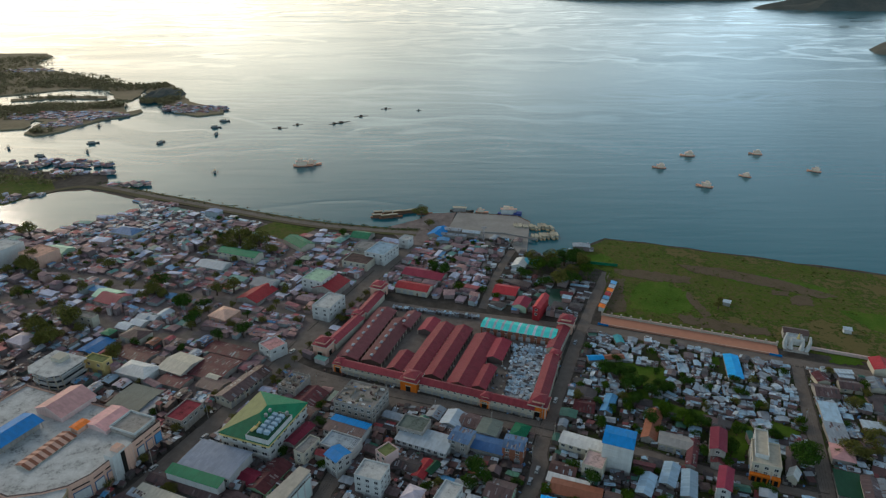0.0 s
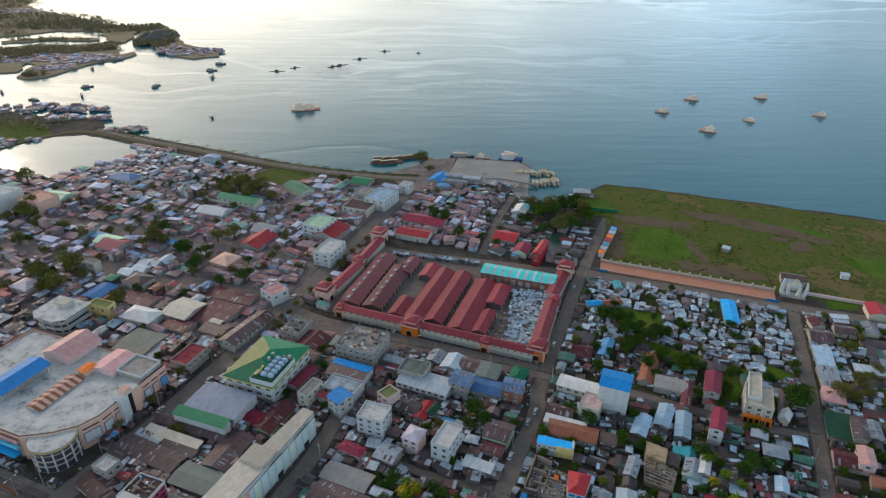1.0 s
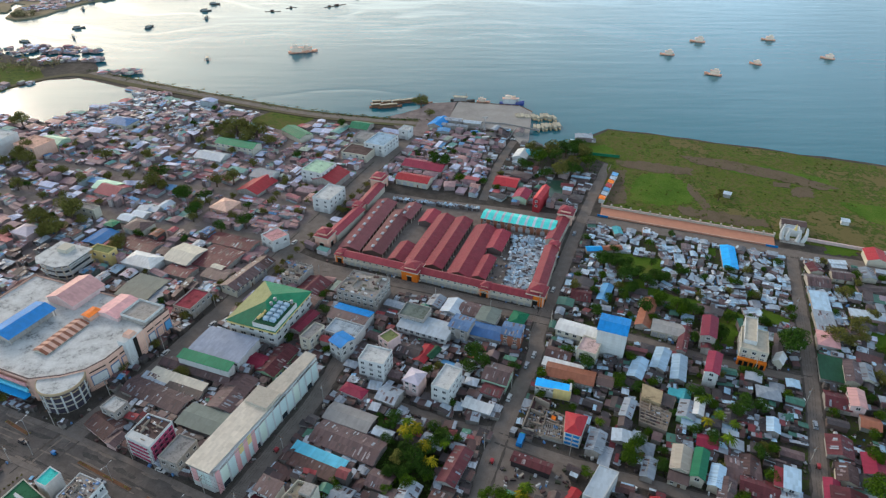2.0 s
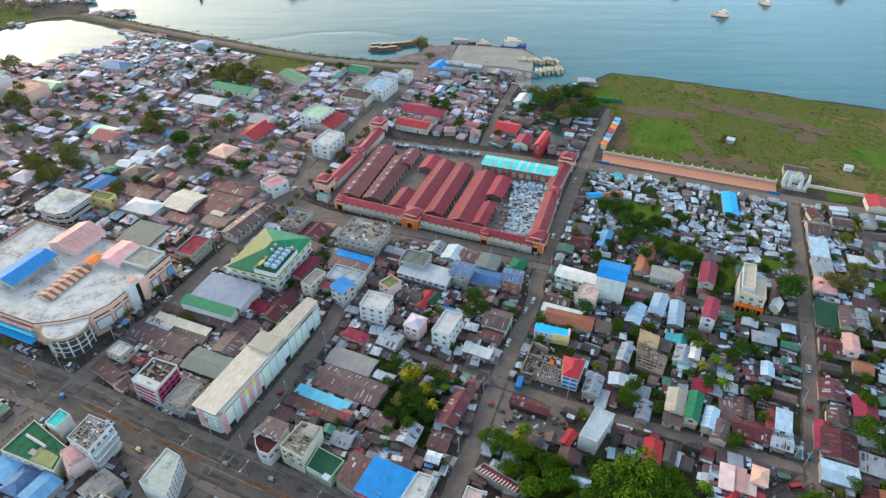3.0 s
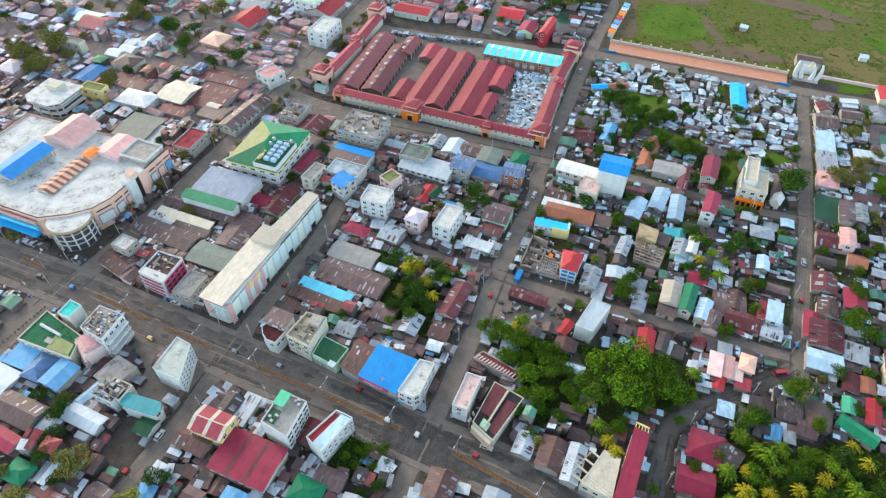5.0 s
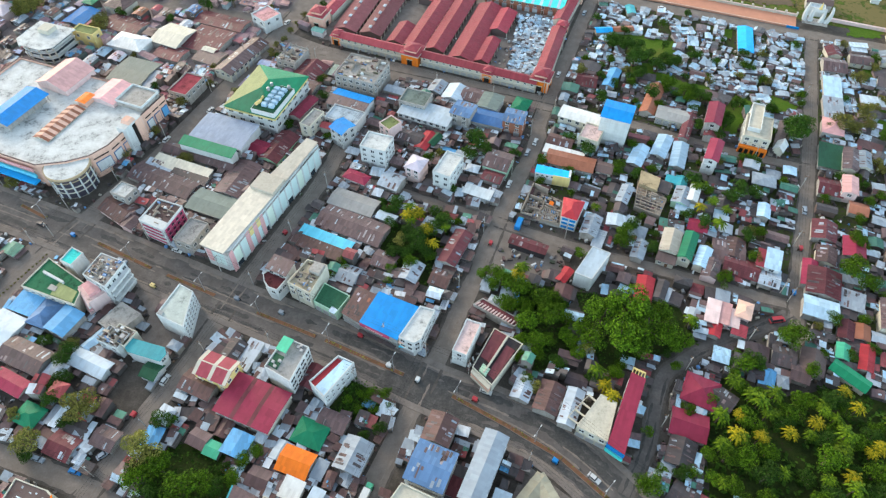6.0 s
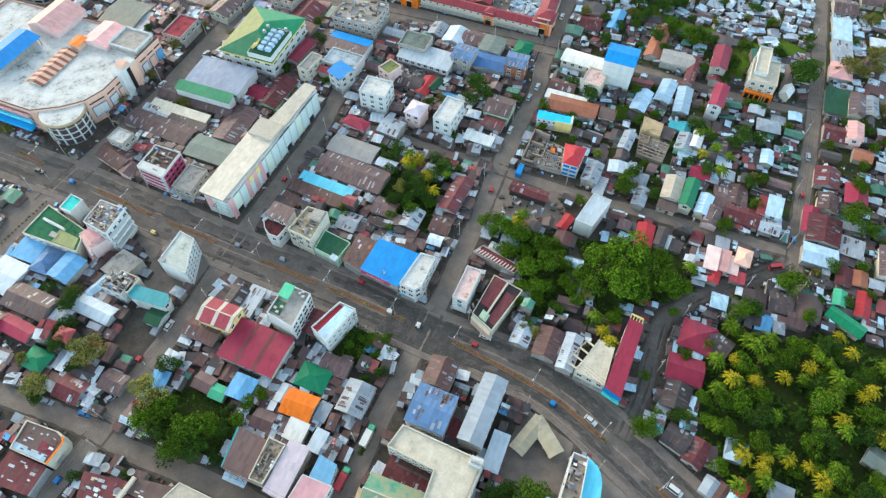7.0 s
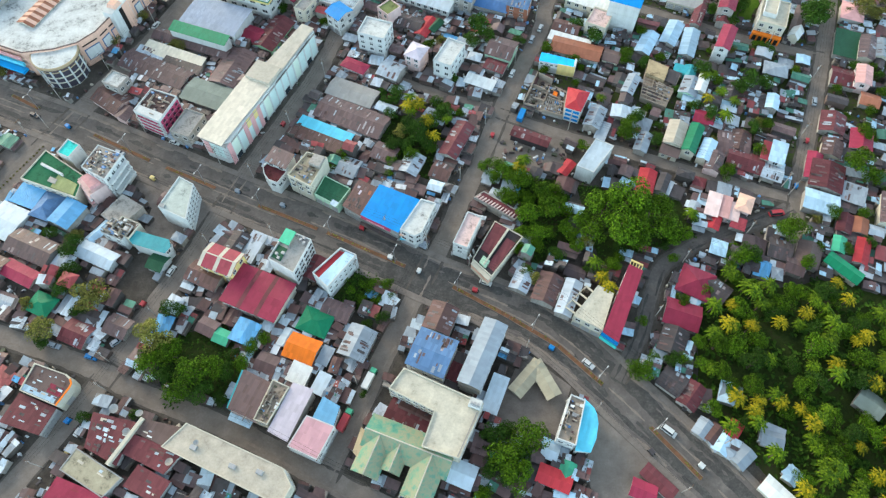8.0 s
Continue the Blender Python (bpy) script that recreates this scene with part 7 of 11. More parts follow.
def satellite_dish(x, y, z, r, rot):
    thing = base("satellite_dish", pose(x, y, z, 0, 0, rot), "large pale mesh satellite dish on a roof", "dish", "roof dishes")
    g = Geo()
    g.tube([(0, 0, 0, 0.12), (0, 0, 0.9, 0.10)], 6)
    part("stand", g, steel_mat, thing)
    g = Geo()
    for j in range(5):
        q = j / 4
        for i in range(16):
            a = 2 * math.pi * i / 16
            g.v.append((r * q * math.cos(a), r * q * math.sin(a), 0.9 + 0.45 * r * q * q * 0.6))
    for j in range(4):
        for i in range(16):
            g.f.append((16 * j + i, 16 * j + (i + 1) % 16, 16 * (j + 1) + (i + 1) % 16, 16 * (j + 1) + i))
            g.m.append(0)
    bowl = part("bowl", g, paint("grey"), thing, "pale dish bowl", pose(0, 0, 0, 14, 0, 0))
    g = Geo()
    g.tube([(0, 0, 0.9, 0.05), (0, 0, 1.0 + 0.7 * r, 0.05)], 5)
    part("feed_arm", g, steel_mat, bowl)


for x, y, r, rot in ((-99.6, 52.4, 1.4, 10), (-94.4, 45.4, 1.1, 70), (-91.8, 50.6, 1.1, 130), (-79.6, 36.4, 1.2, 200), (-71.4, 41.4, 0.8, 40)):
    satellite_dish(x, y, 9.1 if x > -72 else 4.6, r, rot)
# brown-roofed house with a broken terrace, and the row of three beside it
browns, loc = plan_building("house", [(-64.9, 52.2), (-56.9, 48.9), (-52.6, 59.6), (-61.9, 64.0)], 6.0, "palepink", "mauve", "two-storey house with plain brown roof and teal side wall", glazed=(0,), parapet=0.0, sheet=True, over=0.25)
on_top(browns, loc, "side_wall", -0.10, -0.02, 0.0, 1.0, 0.0, 5.6, paint("teal"), "teal painted side wall")
on_top(browns, loc, "porch_roof", 0.0, 0.9, -0.22, -0.03, 2.9, 3.05, roofing("paleblue"), "pale blue porch roof")
terr, loc = plan_building("house", [(-56.6, 48.7), (-52.4, 47.1), (-47.1, 58.5), (-52.4, 60.8)], 6.4, "cream", "rubble", "cream house with cluttered open roof terrace", glazed=(0,), parapet=0.8)
rubble_on(terr, loc, 6.4, 14, 24)
plan_building("shop_building", [(-51.8, 45.8), (-45.9, 42.8), (-40.1, 57.4), (-46.2, 59.5)], 6.5, "concrete", "lilac", "long building with pale lilac iron roof", glazed=(0,), shops=(0,), parapet=0.0, sheet=True, over=0.25)
plan_building("house", [(-39.3, 48.9), (-33.1, 46.8), (-31.6, 52.7), (-36.6, 55.6)], 6.0, "concrete", "dullblue", "small house with sky blue iron roof", parapet=0.0, sheet=True, over=0.25, glazed=(1,))
pinks, loc = plan_building("shop_building", [(-45.7, 40.9), (-36.7, 37.1), (-32.3, 46.7), (-41.0, 50.0)], 6.5, "white", "lilac", "corner shop with pale mauve-pink iron roof and white eaves", glazed=(0, 1), shops=(0, 1), parapet=0.25, sheet=True)
on_top(pinks, loc, "roof_sheet", 0.03, 0.97, 0.03, 0.97, 6.62, 6.72, roofing("dustpink"), "dusty pink iron roof")

# the long beige hall on the back street, its end cut at an angle
hall, loc = plan_building("school_hall", [(-81.4, 40.2), (-45.2, 24.3), (-42.7, 29.5), (-45.7, 34.4), (-75.4, 47.0)], 9.0, "cream", "beige", "long cream hall with flat beige roof and splayed end", glazed=(2, 3), parapet=0.35)
for x, y in ((-72.0, 40.0), (-60.0, 34.8), (-52.0, 33.2)):
    c, s = math.cos(radians(22)), math.sin(radians(22))
    dx, dy = x + 58.1, y - 35.1
    g = Geo()
    g.box(-1.1, 1.1, -0.7, 0.7, 0, 0.8, top=0.1)
    part("air_unit", g, steel_mat, hall, m=pose(dx * c - dy * s, dx * s + dy * c, 9.12))
# courtyard house of cream frames and maroon roofs
yard4, loc = plan_building("shop_building", [(9.6, 103.5), (15.8, 96.9), (27.1, 112.3), (17.7, 118.6)], 5.2, "cream", "dusk", "cream courtyard building with maroon iron roofs inside a concrete frame", glazed=(0,), parapet=0.5, pitch=2.0)
on_top(yard4, loc, "roof", 0.06, 0.46, 0.30, 0.97, 5.3, 5.6, roofing("maroon"), "maroon iron roof", 0.5)
on_top(yard4, loc, "roof", 0.62, 0.94, 0.10, 0.80, 5.3, 5.5, roofing("maroon"), "maroon iron roof", 0.4)
on_top(yard4, loc, "wall_beam", 0.48, 0.53, 0.05, 0.97, 5.2, 6.6, paint("cream"), "cream dividing wall")
on_top(yard4, loc, "terrace", 0.30, 0.62, 0.04, 0.20, 5.3, 6.2, paint("mint"), "pale terrace slab")
for j in range(3):
    on_top(yard4, loc, "balcony", 0.02, 0.98, -0.09, -0.01, 1.3 + 1.6 * j, 1.75 + 1.6 * j, paint(("cream", "peach", "cream")[j]), "slatted balcony")
# roofless long shed with concrete ribs
ribs, loc = plan_building("open_shed", [(10.7, 129.7), (24.9, 120.2), (27.5, 123.0), (14.3, 132.2)], 3.6, "concrete", "maroon", "long shed with dark red roof and a row of pale ribs", parapet=0.5, sheet=True, rot=-34)
for j in range(13):
    on_top(ribs, loc, "rib", 0.04 + 0.072 * j, 0.065 + 0.072 * j, 0.02, 0.5, 3.7, 4.5, paint("palepink"))
plan_building("warehouse", [(48.2, 141.0), (54.0, 138.0), (62.8, 150.0), (56.5, 153.3)], 7.6, "white", "pale", "plain white warehouse with pale iron roof", parapet=0.3, sheet=True)
# shop with an open concrete frame, a cream roof and a long crimson roof
frame_thing = base("concrete_frame", pose(44.7, 88.7, 0, 0, 0, -22), "open cream concrete frame beside the shop", "frame")
frame_loc = [(-4.0, -4.4), (-0.2, -5.4), (3.9, 4.3), (0.5, 5.9)]
for j in range(4):
    on_top(frame_thing, frame_loc, "beam", 0.0, 1.0, 0.32 * j, 0.32 * j + 0.05, 4.4, 4.9, paint("cream"))
    for u in (0.0, 0.94):
        on_top(frame_thing, frame_loc, "post", u, u + 0.06, 0.32 * j, 0.32 * j + 0.03, 0.0, 4.4, paint("cream"))
for u in (0.0, 0.94):
    on_top(frame_thing, frame_loc, "side_beam", u, u + 0.06, 0.05, 0.96, 4.45, 4.86, paint("cream"))
occupy(44.7, 88.7, -22, 4.5, 10.0)
plan_building("shop_building", [(41.8, 82.3), (50.4, 77.3), (55.5, 90.1), (50.8, 93.1)], 6.6, "cream", "cream", "two-storey cream shop with plain cream roof", glazed=(0,), shops=(0,), parapet=0.3)
crim, loc = plan_building("shop_building", [(50.6, 77.0), (54.9, 73.6), (65.6, 97.4), (61.6, 99.8)], 7.6, "white", "crimson", "long narrow white shop with crimson iron roof", glazed=(1,), shops=(0,), parapet=0.0, sheet=True, over=0.2, mesh=WINDOW_SMALL, pitch=3.6)
on_top(crim, loc, "front_sign", -0.05, 1.05, -0.03, -0.004, 4.6, 7.2, paint("blue"), "blue shop sign")
on_top(crim, loc, "front_sign", -0.05, 1.05, -0.05, -0.031, 3.0, 4.4, paint("turquoise"), "turquoise awning")
for j in range(5):
    on_top(crim, loc, "roof_frame", 0.22 * j, 0.22 * j + 0.05, 1.01, 1.10, 7.0, 7.6, paint("yellow"), "yellow timber frame")
on_top(crim, loc, "roof_frame", 0.0, 0.93, 1.10, 1.12, 7.0, 7.6, paint("yellow"), "yellow timber frame")

# crimson and white shop on the main street, brown terrace behind white parapets
crimson, loc = plan_building("shop_building", [(-118.0, 164.4), (-107.2, 159.2), (-102.9, 171.5), (-113.6, 175.5)], 9.6, "white", "brown", "white and crimson four-storey shop with cluttered brown roof terrace", glazed=(0,), parapet=0.9, mesh=WINDOW_SMALL, pitch=2.2, storeys=4)
rubble_on(crimson, loc, 9.6, 33, 34)
on_top(crimson, loc, "roof_slab", 0.0, 1.0, 0.0, 0.28, 9.75, 10.3, paint("white"), "white slab along the front parapet")
for j in range(4):
    on_top(crimson, loc, "crimson_band", 0.10, 0.86, -0.022, -0.004, 1.2 + 2.2 * j, 2.0 + 2.2 * j, paint("magenta"), "crimson painted band")
    on_top(crimson, loc, "side_panel", 1.004, 1.022, 0.05, 0.95, 0.5 + 2.3 * j, 2.4 + 2.3 * j, paint("magenta"), "crimson side wall panel")
    for q in range(4):
        on_top(crimson, loc, "side_window", 1.022, 1.03, 0.12 + 0.22 * q, 0.22 + 0.22 * q, 1.0 + 2.3 * j, 1.9 + 2.3 * j, glass)
# roofless ruin full of rubble at the street corner
shellw, loc = plan_building("ruined_building", [(31.0, 174.6), (46.4, 168.9), (49.6, 182.4), (37.6, 190.4)], 1.2, "concrete", "rubble", "roofless concrete ruin heaped with rubble", parapet=0.0)
rubble_on(shellw, loc, 1.2, 51, 150)
rubble_on(shellw, loc, 1.2, 52, 90)
for a, b, c, d, hh in ((0.0, 0.3, 0.0, 0.02, 3.6), (0.5, 1.0, 0.0, 0.02, 2.6), (0.0, 0.02, 0.0, 1.0, 4.2), (0.98, 1.0, 0.1, 0.9, 3.4), (0.05, 0.5, 0.98, 1.0, 4.4), (0.46, 0.48, 0.3, 0.8, 3.2), (0.5, 0.9, 0.45, 0.47, 2.8), (0.05, 0.42, 0.62, 0.64, 3.6)):
    on_top(shellw, loc, "broken_wall", a, b, c, d, 1.2, hh, paint("rubble"), "broken concrete wall")
for j in range(9):
    on_top(shellw, loc, "beam", 0.52 + 0.048 * j, 0.535 + 0.048 * j, 0.03, 0.42, 2.5, 2.75, paint("concrete"))
for u, v, c in ((0.62, 0.62, "orange"), (0.72, 0.36, "blue"), (0.8, 0.7, "pale")):
    on_top(shellw, loc, "tarpaulin", u, u + 0.12, v, v + 0.14, 1.9, 2.2, paint(c), word(c) + " tarpaulin")
redtop, loc = plan_building("shop_building", [(46.6, 169.2), (52.3, 166.9), (56.8, 176.6), (48.7, 179.2)], 7.0, "white", "red", "narrow white shop with bright red hipped roof and blue windows", parapet=0.0)
g = Geo()
g.solid([(x * 1.05, y * 1.04, 7.13) for x, y in loc] + [(0.0, -1.2, 8.7), (0.0, 2.6, 8.7)], [(3, 2, 1, 0), (0, 1, 4), (1, 2, 5, 4), (2, 3, 5), (3, 0, 4, 5)])
part("hipped_roof", g, roofing("red"), redtop, "bright red iron roof")
for j in range(3):
    for q in range(2):
        on_top(redtop, loc, "window_band", 0.06 + 0.48 * q, 0.46 + 0.48 * q, -0.012, -0.004, 0.8 + 2.2 * j, 2.0 + 2.2 * j, paint("blue"), "blue framed window")
# narrow blue roof, white wall and yellow part
bluelong, loc = plan_building("shop_building", [(38.6, 195.2), (52.7, 191.2), (53.6, 195.2), (40.0, 199.6)], 5.6, "white", "azure", "long white shop with narrow blue roof and yellow end", parapet=0.0, sheet=True, over=0.2, glazed=(0,), mesh=WINDOW_SMALL, pitch=2.0)
on_top(bluelong, loc, "yellow_wall", 0.52, 1.01, -0.08, -0.01, 0.5, 5.9, paint("yellow"), "bright yellow wall")
on_top(bluelong, loc, "parapet_wall", 0.96, 1.02, 0.0, 1.0, 0.0, 6.6, paint("white"))
# tan unfinished house of bare beams
tanhouse, loc = plan_building("unfinished_building", [(78.1, 178.5), (87.4, 173.3), (96.1, 189.9), (83.8, 197.8)], 2.2, "rubble", "rubble", "unfinished tan concrete house with bare beams and sandy roof", parapet=0.5)
rubble_on(tanhouse, loc, 2.2, 61, 60)
on_top(tanhouse, loc, "sandy_roof", 0.02, 0.62, 0.58, 0.98, 2.3, 4.6, slabtop("tan"), "sandy stained roof slab")
on_top(tanhouse, loc, "iron_roof", 0.64, 0.98, 0.62, 0.98, 3.6, 3.8, roofing("dusk"), "dark iron roof", 0.4)
for j in range(6):
    on_top(tanhouse, loc, "beam", 0.02, 0.98, 0.06 + 0.09 * j, 0.075 + 0.09 * j, 3.0, 3.3, paint("rubble"))
    on_top(tanhouse, loc, "post", 0.04 + 0.18 * j, 0.065 + 0.18 * j, 0.04, 0.07, 2.2, 3.2, paint("rubble"))
on_top(tanhouse, loc, "iron_roof", 0.02, 0.6, 0.08, 0.3, 2.6, 2.75, roofing("dusk"), "patched dark iron roof")
building(101.6, 185.0, -22.0, 6.8, 4.6, 3.4, "white", "pale", "shed", "s", rise=0.3)
building(98.4, 177.8, -22.0, 6.6, 4.2, 2.8, "mint", "paleblue", "shed", "s", rise=0.3)
building(96.8, 193.2, -22.0, 5.2, 3.4, 3.0, "concrete", "teal", "shed", "", rise=0.3)

# ---- long white commercial block ----
def long_block():
    """Three storeys, a flat-iron plan that narrows to one end; panelled street front."""
    thing = base("commercial_building", pose(-79.6, 146.6, 0, 0, 0, -24.0), "long three-storey white commercial building with cream sloping roof and pastel panels", "building")
    h = 11.6
    near, far = 36.0, 64.5
    g = Geo()
    plan = [(-11.2, 0), (-2.2, 0), (0, 2.0), (0, far), (-5.2, far), (-7.6, near + 1), (-11.2, near)]
    n = len(plan)
    g.solid([(x, y, 0) for x, y in plan] + [(x, y, h) for x, y in plan], [tuple(reversed(range(n))), tuple(range(n, 2 * n))] + [(i, (i + 1) % n, n + (i + 1) % n, n + i) for i in range(n)])
    part("wall", g, paint("white"), thing)
    r = Geo()
    r.sheet((-11.7, -0.9, h + 0.9), (-1.2, -0.9, h + 0.55), (-0.2, near, h + 0.55), (-11.7, near, h + 0.9), 0.2)
    part("roof", r, roofing("beige"), thing)
    r = Geo()
    r.sheet((-8.0, near + 0.1, h + 1.2), (-0.2, near + 0.1, h + 0.8), (-0.2, far + 0.5, h + 0.8), (-5.6, far + 0.5, h + 1.2), 0.2)
    part("roof", r, roofing("beige"), thing)
    q = Geo()
    q.box(-11.0, -0.4, near - 5, near + 4, h + 0.6, h + 1.9)
    part("roof_step", q, paint("beige"), thing)
    q = Geo()
    q.box(-11.4, -0.1, -0.3, -0.1, h - 1.4, h + 0.3)
    part("fascia", q, paint("concrete"), thing, "rain-stained fascia under the eave")
    # street front: tall pale panels between pilasters
    bays = 14
    for i in range(bays):
        a, b = 2.4 + i * (far - 3) / bays, 2.4 + (i + 1) * (far - 3) / bays
        q = Geo()
        q.box(0.0, 0.14, a + 0.35, b - 0.35, 0.9 if i % 4 else 2.9, h - 1.3)
        part("panel", q, panel_aqua if i % 5 else panel_mint, thing)
        q = Geo()
        q.box(0.0, 0.32, a - 0.3, a + 0.3, 0, h - 0.2)
        part("pilaster", q, paint("white"), thing)
        if i % 4 == 0:
            q = Geo()
            q.box(0.0, 0.10, a + 0.6, b - 0.6, 0.2, 2.6)
            part("shop_front", q, glass, thing)
        q = Geo()
        q.box(0.0, 0.5, a - 0.1, b + 0.1, h - 1.1, h - 0.85)
        part("cornice", q, paint("concrete"), thing)
    for a, c in ((10.6, "pink"), (15.4, "pink"), (19.8, "pink"), (0.2, "pink"), (13.0, "yellow"), (17.6, "yellow")):
        q = Geo()
        q.box(0.16, 0.36, a, a + 2.2, 0.3 if c == "pink" else 7.4, h - 0.3 if c == "pink" else h - 0.2)
        part("accent_panel", q, paint(c), thing, word(c) + " painted panel")
    for i in range(3):
        q = Geo()
        q.box(-10.6 + i * 2.9, -8.2 + i * 2.9, -0.14, 0.0, 2.9, h - 2.0)
        part("panel", q, (paint("pink"), panel_aqua, panel_aqua)[i], thing)
    for a, n in ((34.5, 9), (50.0, 12)):
        for i in range(n):
            q = Geo()
            q.box(0.36, 0.42, a + i * 0.85, a + i * 0.85 + 0.5, h - 0.9, h - 0.2)
            part("sign_letter", q, dark_open, thing, "dark unreadable sign bar")
    occupy(-79.6 - 5.4 * math.cos(radians(24)) + 32 * math.sin(radians(24)), 146.6 + 5.4 * math.sin(radians(24)) + 32 * math.cos(radians(24)), -24, 12.5, 66)


panel_aqua = flat("aqua_panel", (0.55, 0.68, 0.66), 0.35, 0, 0.12, 0.3)
panel_mint = flat("mint_panel", (0.62, 0.72, 0.62), 0.4, 0, 0.12, 0.3)
long_block()


# ---- shopping mall with a drum at the corner ----
def mall():
    thing = base("shopping_mall", pose(-156, 205, 0), "peach shopping mall with stained white roof and round corner drum", "mall")

    def local(pts):
        return [(x + 156, y - 205) for x, y in pts]
    plan = local([(-168, 192), (-225, 214.5), (-204, 266), (-127.3, 237.5), (-133, 224), (-137, 214.5), (-141.6, 204), (-147.5, 197.5), (-156, 194)])
    h = 11.5
    part("wall", polygon(plan, 0.0, h), paint("peach"), thing)
    inner = [(x * 0.985 - 0.3, 18.5 + (y - 18.5) * 0.98) for x, y in plan]
    part("roof", polygon(inner, h + 0.004, h + 0.15), slabtop("white"), thing, "white roof slab with dark stains")
    n = len(plan)
    for i in range(n):
        a, b = plan[i], plan[(i + 1) % n]
        part("parapet", strip([a, b], 0.15, -0.35, h - 0.5, h + 1.0), paint("peach"), thing)
        part("coping", strip([a, b], 0.22, -0.4, h + 1.0, h + 1.12), paint("brown"), thing)
    # avenue front: framed posters and slots
    for (ax, ay), (bx, by), cuts in ((plan[3], plan[4], 3), (plan[5], plan[6], 2), (plan[6], plan[7], 1)):
        ang = math.degrees(math.atan2(ay - by, ax - bx))
        ln = math.hypot(ax - bx, ay - by)
        for k in range(cuts):
            s = (k + 0.5) / cuts
            w = ln / cuts * 0.78
            m = pose(bx + (ax - bx) * s, by + (ay - by) * s, 5.2, 0, 0, ang)
            g = Geo()
            g.box(-w / 2, w / 2, -0.30, 0.05, -2.6, 2.6)
            fr = part("poster_frame", g, paint("steelblue"), thing, "blue poster frame", m=m)
            g = Geo()
            g.box(-w / 2 + 0.3, w / 2 - 0.3, -0.36, -0.28, -2.3, 2.3)
            part("poster", g, paint(("white", "peach", "skyblue")[k % 3]), fr)
            g = Geo()
            g.box(-w / 2, w / 2, -0.10, 0.05, 4.1, 4.7)
            part("slot", g, dark_open, thing, m=m)
    # pylon with a dark stripe
    g = Geo()
    g.box(-2.4, 2.4, -5.2, 5.2, 0, 14.5, top=0.05)
    pylon = part("pylon", g, paint("white"), thing, "white and peach pylon", pose(*local([(-136.4, 217)])[0], 0, 0, 0, -22))
    g = Geo()
    g.box(2.4, 2.5, -1.0, 1.0, 0.5, 13.6)
    part("stripe", g, dark_open, pylon)
    g = Geo()
    g.box(2.35, 2.45, 1.0, 5.0, 0.5, 14.0)
    part("facing", g, paint("peach"), pylon)
    g = Geo()
    g.box(-2.2, 2.2, -2.2, 2.2, 14.5, 16.0, top=0.6)
    part("cap", g, paint("peach"), pylon)
    # drum
    drum = part("drum", tube_of([(0, 0, 0, 8.4), (0, 0, 10.8, 8.4)], 32), paint("cream"), thing, "round corner drum with blue window bands", pose(*local([(-155.8, 193.2)])[0], 0))
    for z0, z1, r, mt in ((10.6, 11.6, 9.3, "tan"), (9.9, 10.6, 9.0, "brown"), (8.6, 9.0, 8.8, "tan"), (5.7, 6.2, 8.8, "cream"), (3.2, 3.6, 8.8, "cream")):
        part("ring", tube_of([(0, 0, z0, r), (0, 0, z1, r)], 32), paint(mt), drum)
    for z0, z1 in ((0.3, 3.2), (3.6, 5.7), (6.2, 8.6), (9.0, 9.9)):
        part("window_band", tube_of([(0, 0, z0, 8.55), (0, 0, z1, 8.55)], 32), band_blue, drum)
    part("drum_roof", tube_of([(0, 0, 11.5, 8.9), (0, 0, 11.655, 8.8)], 32), slabtop("white"), drum)
    for i in range(11):
        a = radians(150 + i * 24)
        g = Geo()
        g.box(-0.28, 0.28, -0.2, 0.2, 0.3, 10.0)
        part("mullion", g, paint("white"), drum, m=pose(8.75 * math.cos(a), 8.75 * math.sin(a), 0, 0, 0, math.degrees(a) + 90))
    # side street front: red band over a blue canopy
    a, b = local([(-169, 191.2)])[0], local([(-225, 213.6)])[0]
    part("canopy", strip([b, a], 0.0, -3.0, 4.2, 5.2), paint("azure"), thing, "bright blue canopy")
    part("sign_band", strip([b, a], 0.0, -0.9, 6.4, 8.2), paint("cyan"), thing)
    part("sign_band", strip([b, a], 0.0, -0.5, 9.4, 11.0), paint("pink"), thing)
    # things built on the roof
    top = h + 0.16
    for nm, x, y, w, d, hh, rise, rot, mt, wl, lab in (
            ("blue_hall", -187.5, 226, 12.5, 23, 3.8, 1.6, -24, "blue", "concrete", "open hall under blue metal roof"),
            ("skylight", -167.5, 218.5, 7.5, 22, 0.7, 1.2, -22, "terracotta", "cream", "rusty barrel skylight"),
            ("pink_hall", -175, 249, 17, 18, 3.0, 3.4, -24, "salmon", "palepink", "pale pink hall roof"),
            ("pink_hall", -150, 238, 12.5, 14, 2.2, 1.3, -24, "pink", "palepink", "pink low roof"),
            ("lift_house", -160.5, 233, 4.5, 6, 2.6, 0.3, -24, "orange", "peach", "orange roof box")):
        x, y = x + 156, y - 205
        m = pose(x, y, top, 0, 0, rot + 90)
        g = Geo()
        if nm == "blue_hall":
            for i in range(6):
                for s in (-1, 1):
                    px = -d / 2 + 0.4 + i * (d - 0.8) / 5
                    g.box(px - 0.2, px + 0.2, s * (w / 2 - 0.5) - 0.2, s * (w / 2 - 0.5) + 0.2, 0, hh)
            g.box(-d / 2 + 1, d / 2 - 1, -w / 2 + 1.5, w / 2 - 1.5, 0, hh - 0.5)
        else:
            g.box(-d / 2, d / 2, -w / 2, w / 2, 0, hh)
            g.gable_ends(d, w, hh, rise)
        hall = part(nm, g, paint(wl), thing, lab, m)
        r = Geo()
        r.gable(d, w, hh + 0.14, rise, 0.5)
        part("roof", r, roofing(mt), hall)
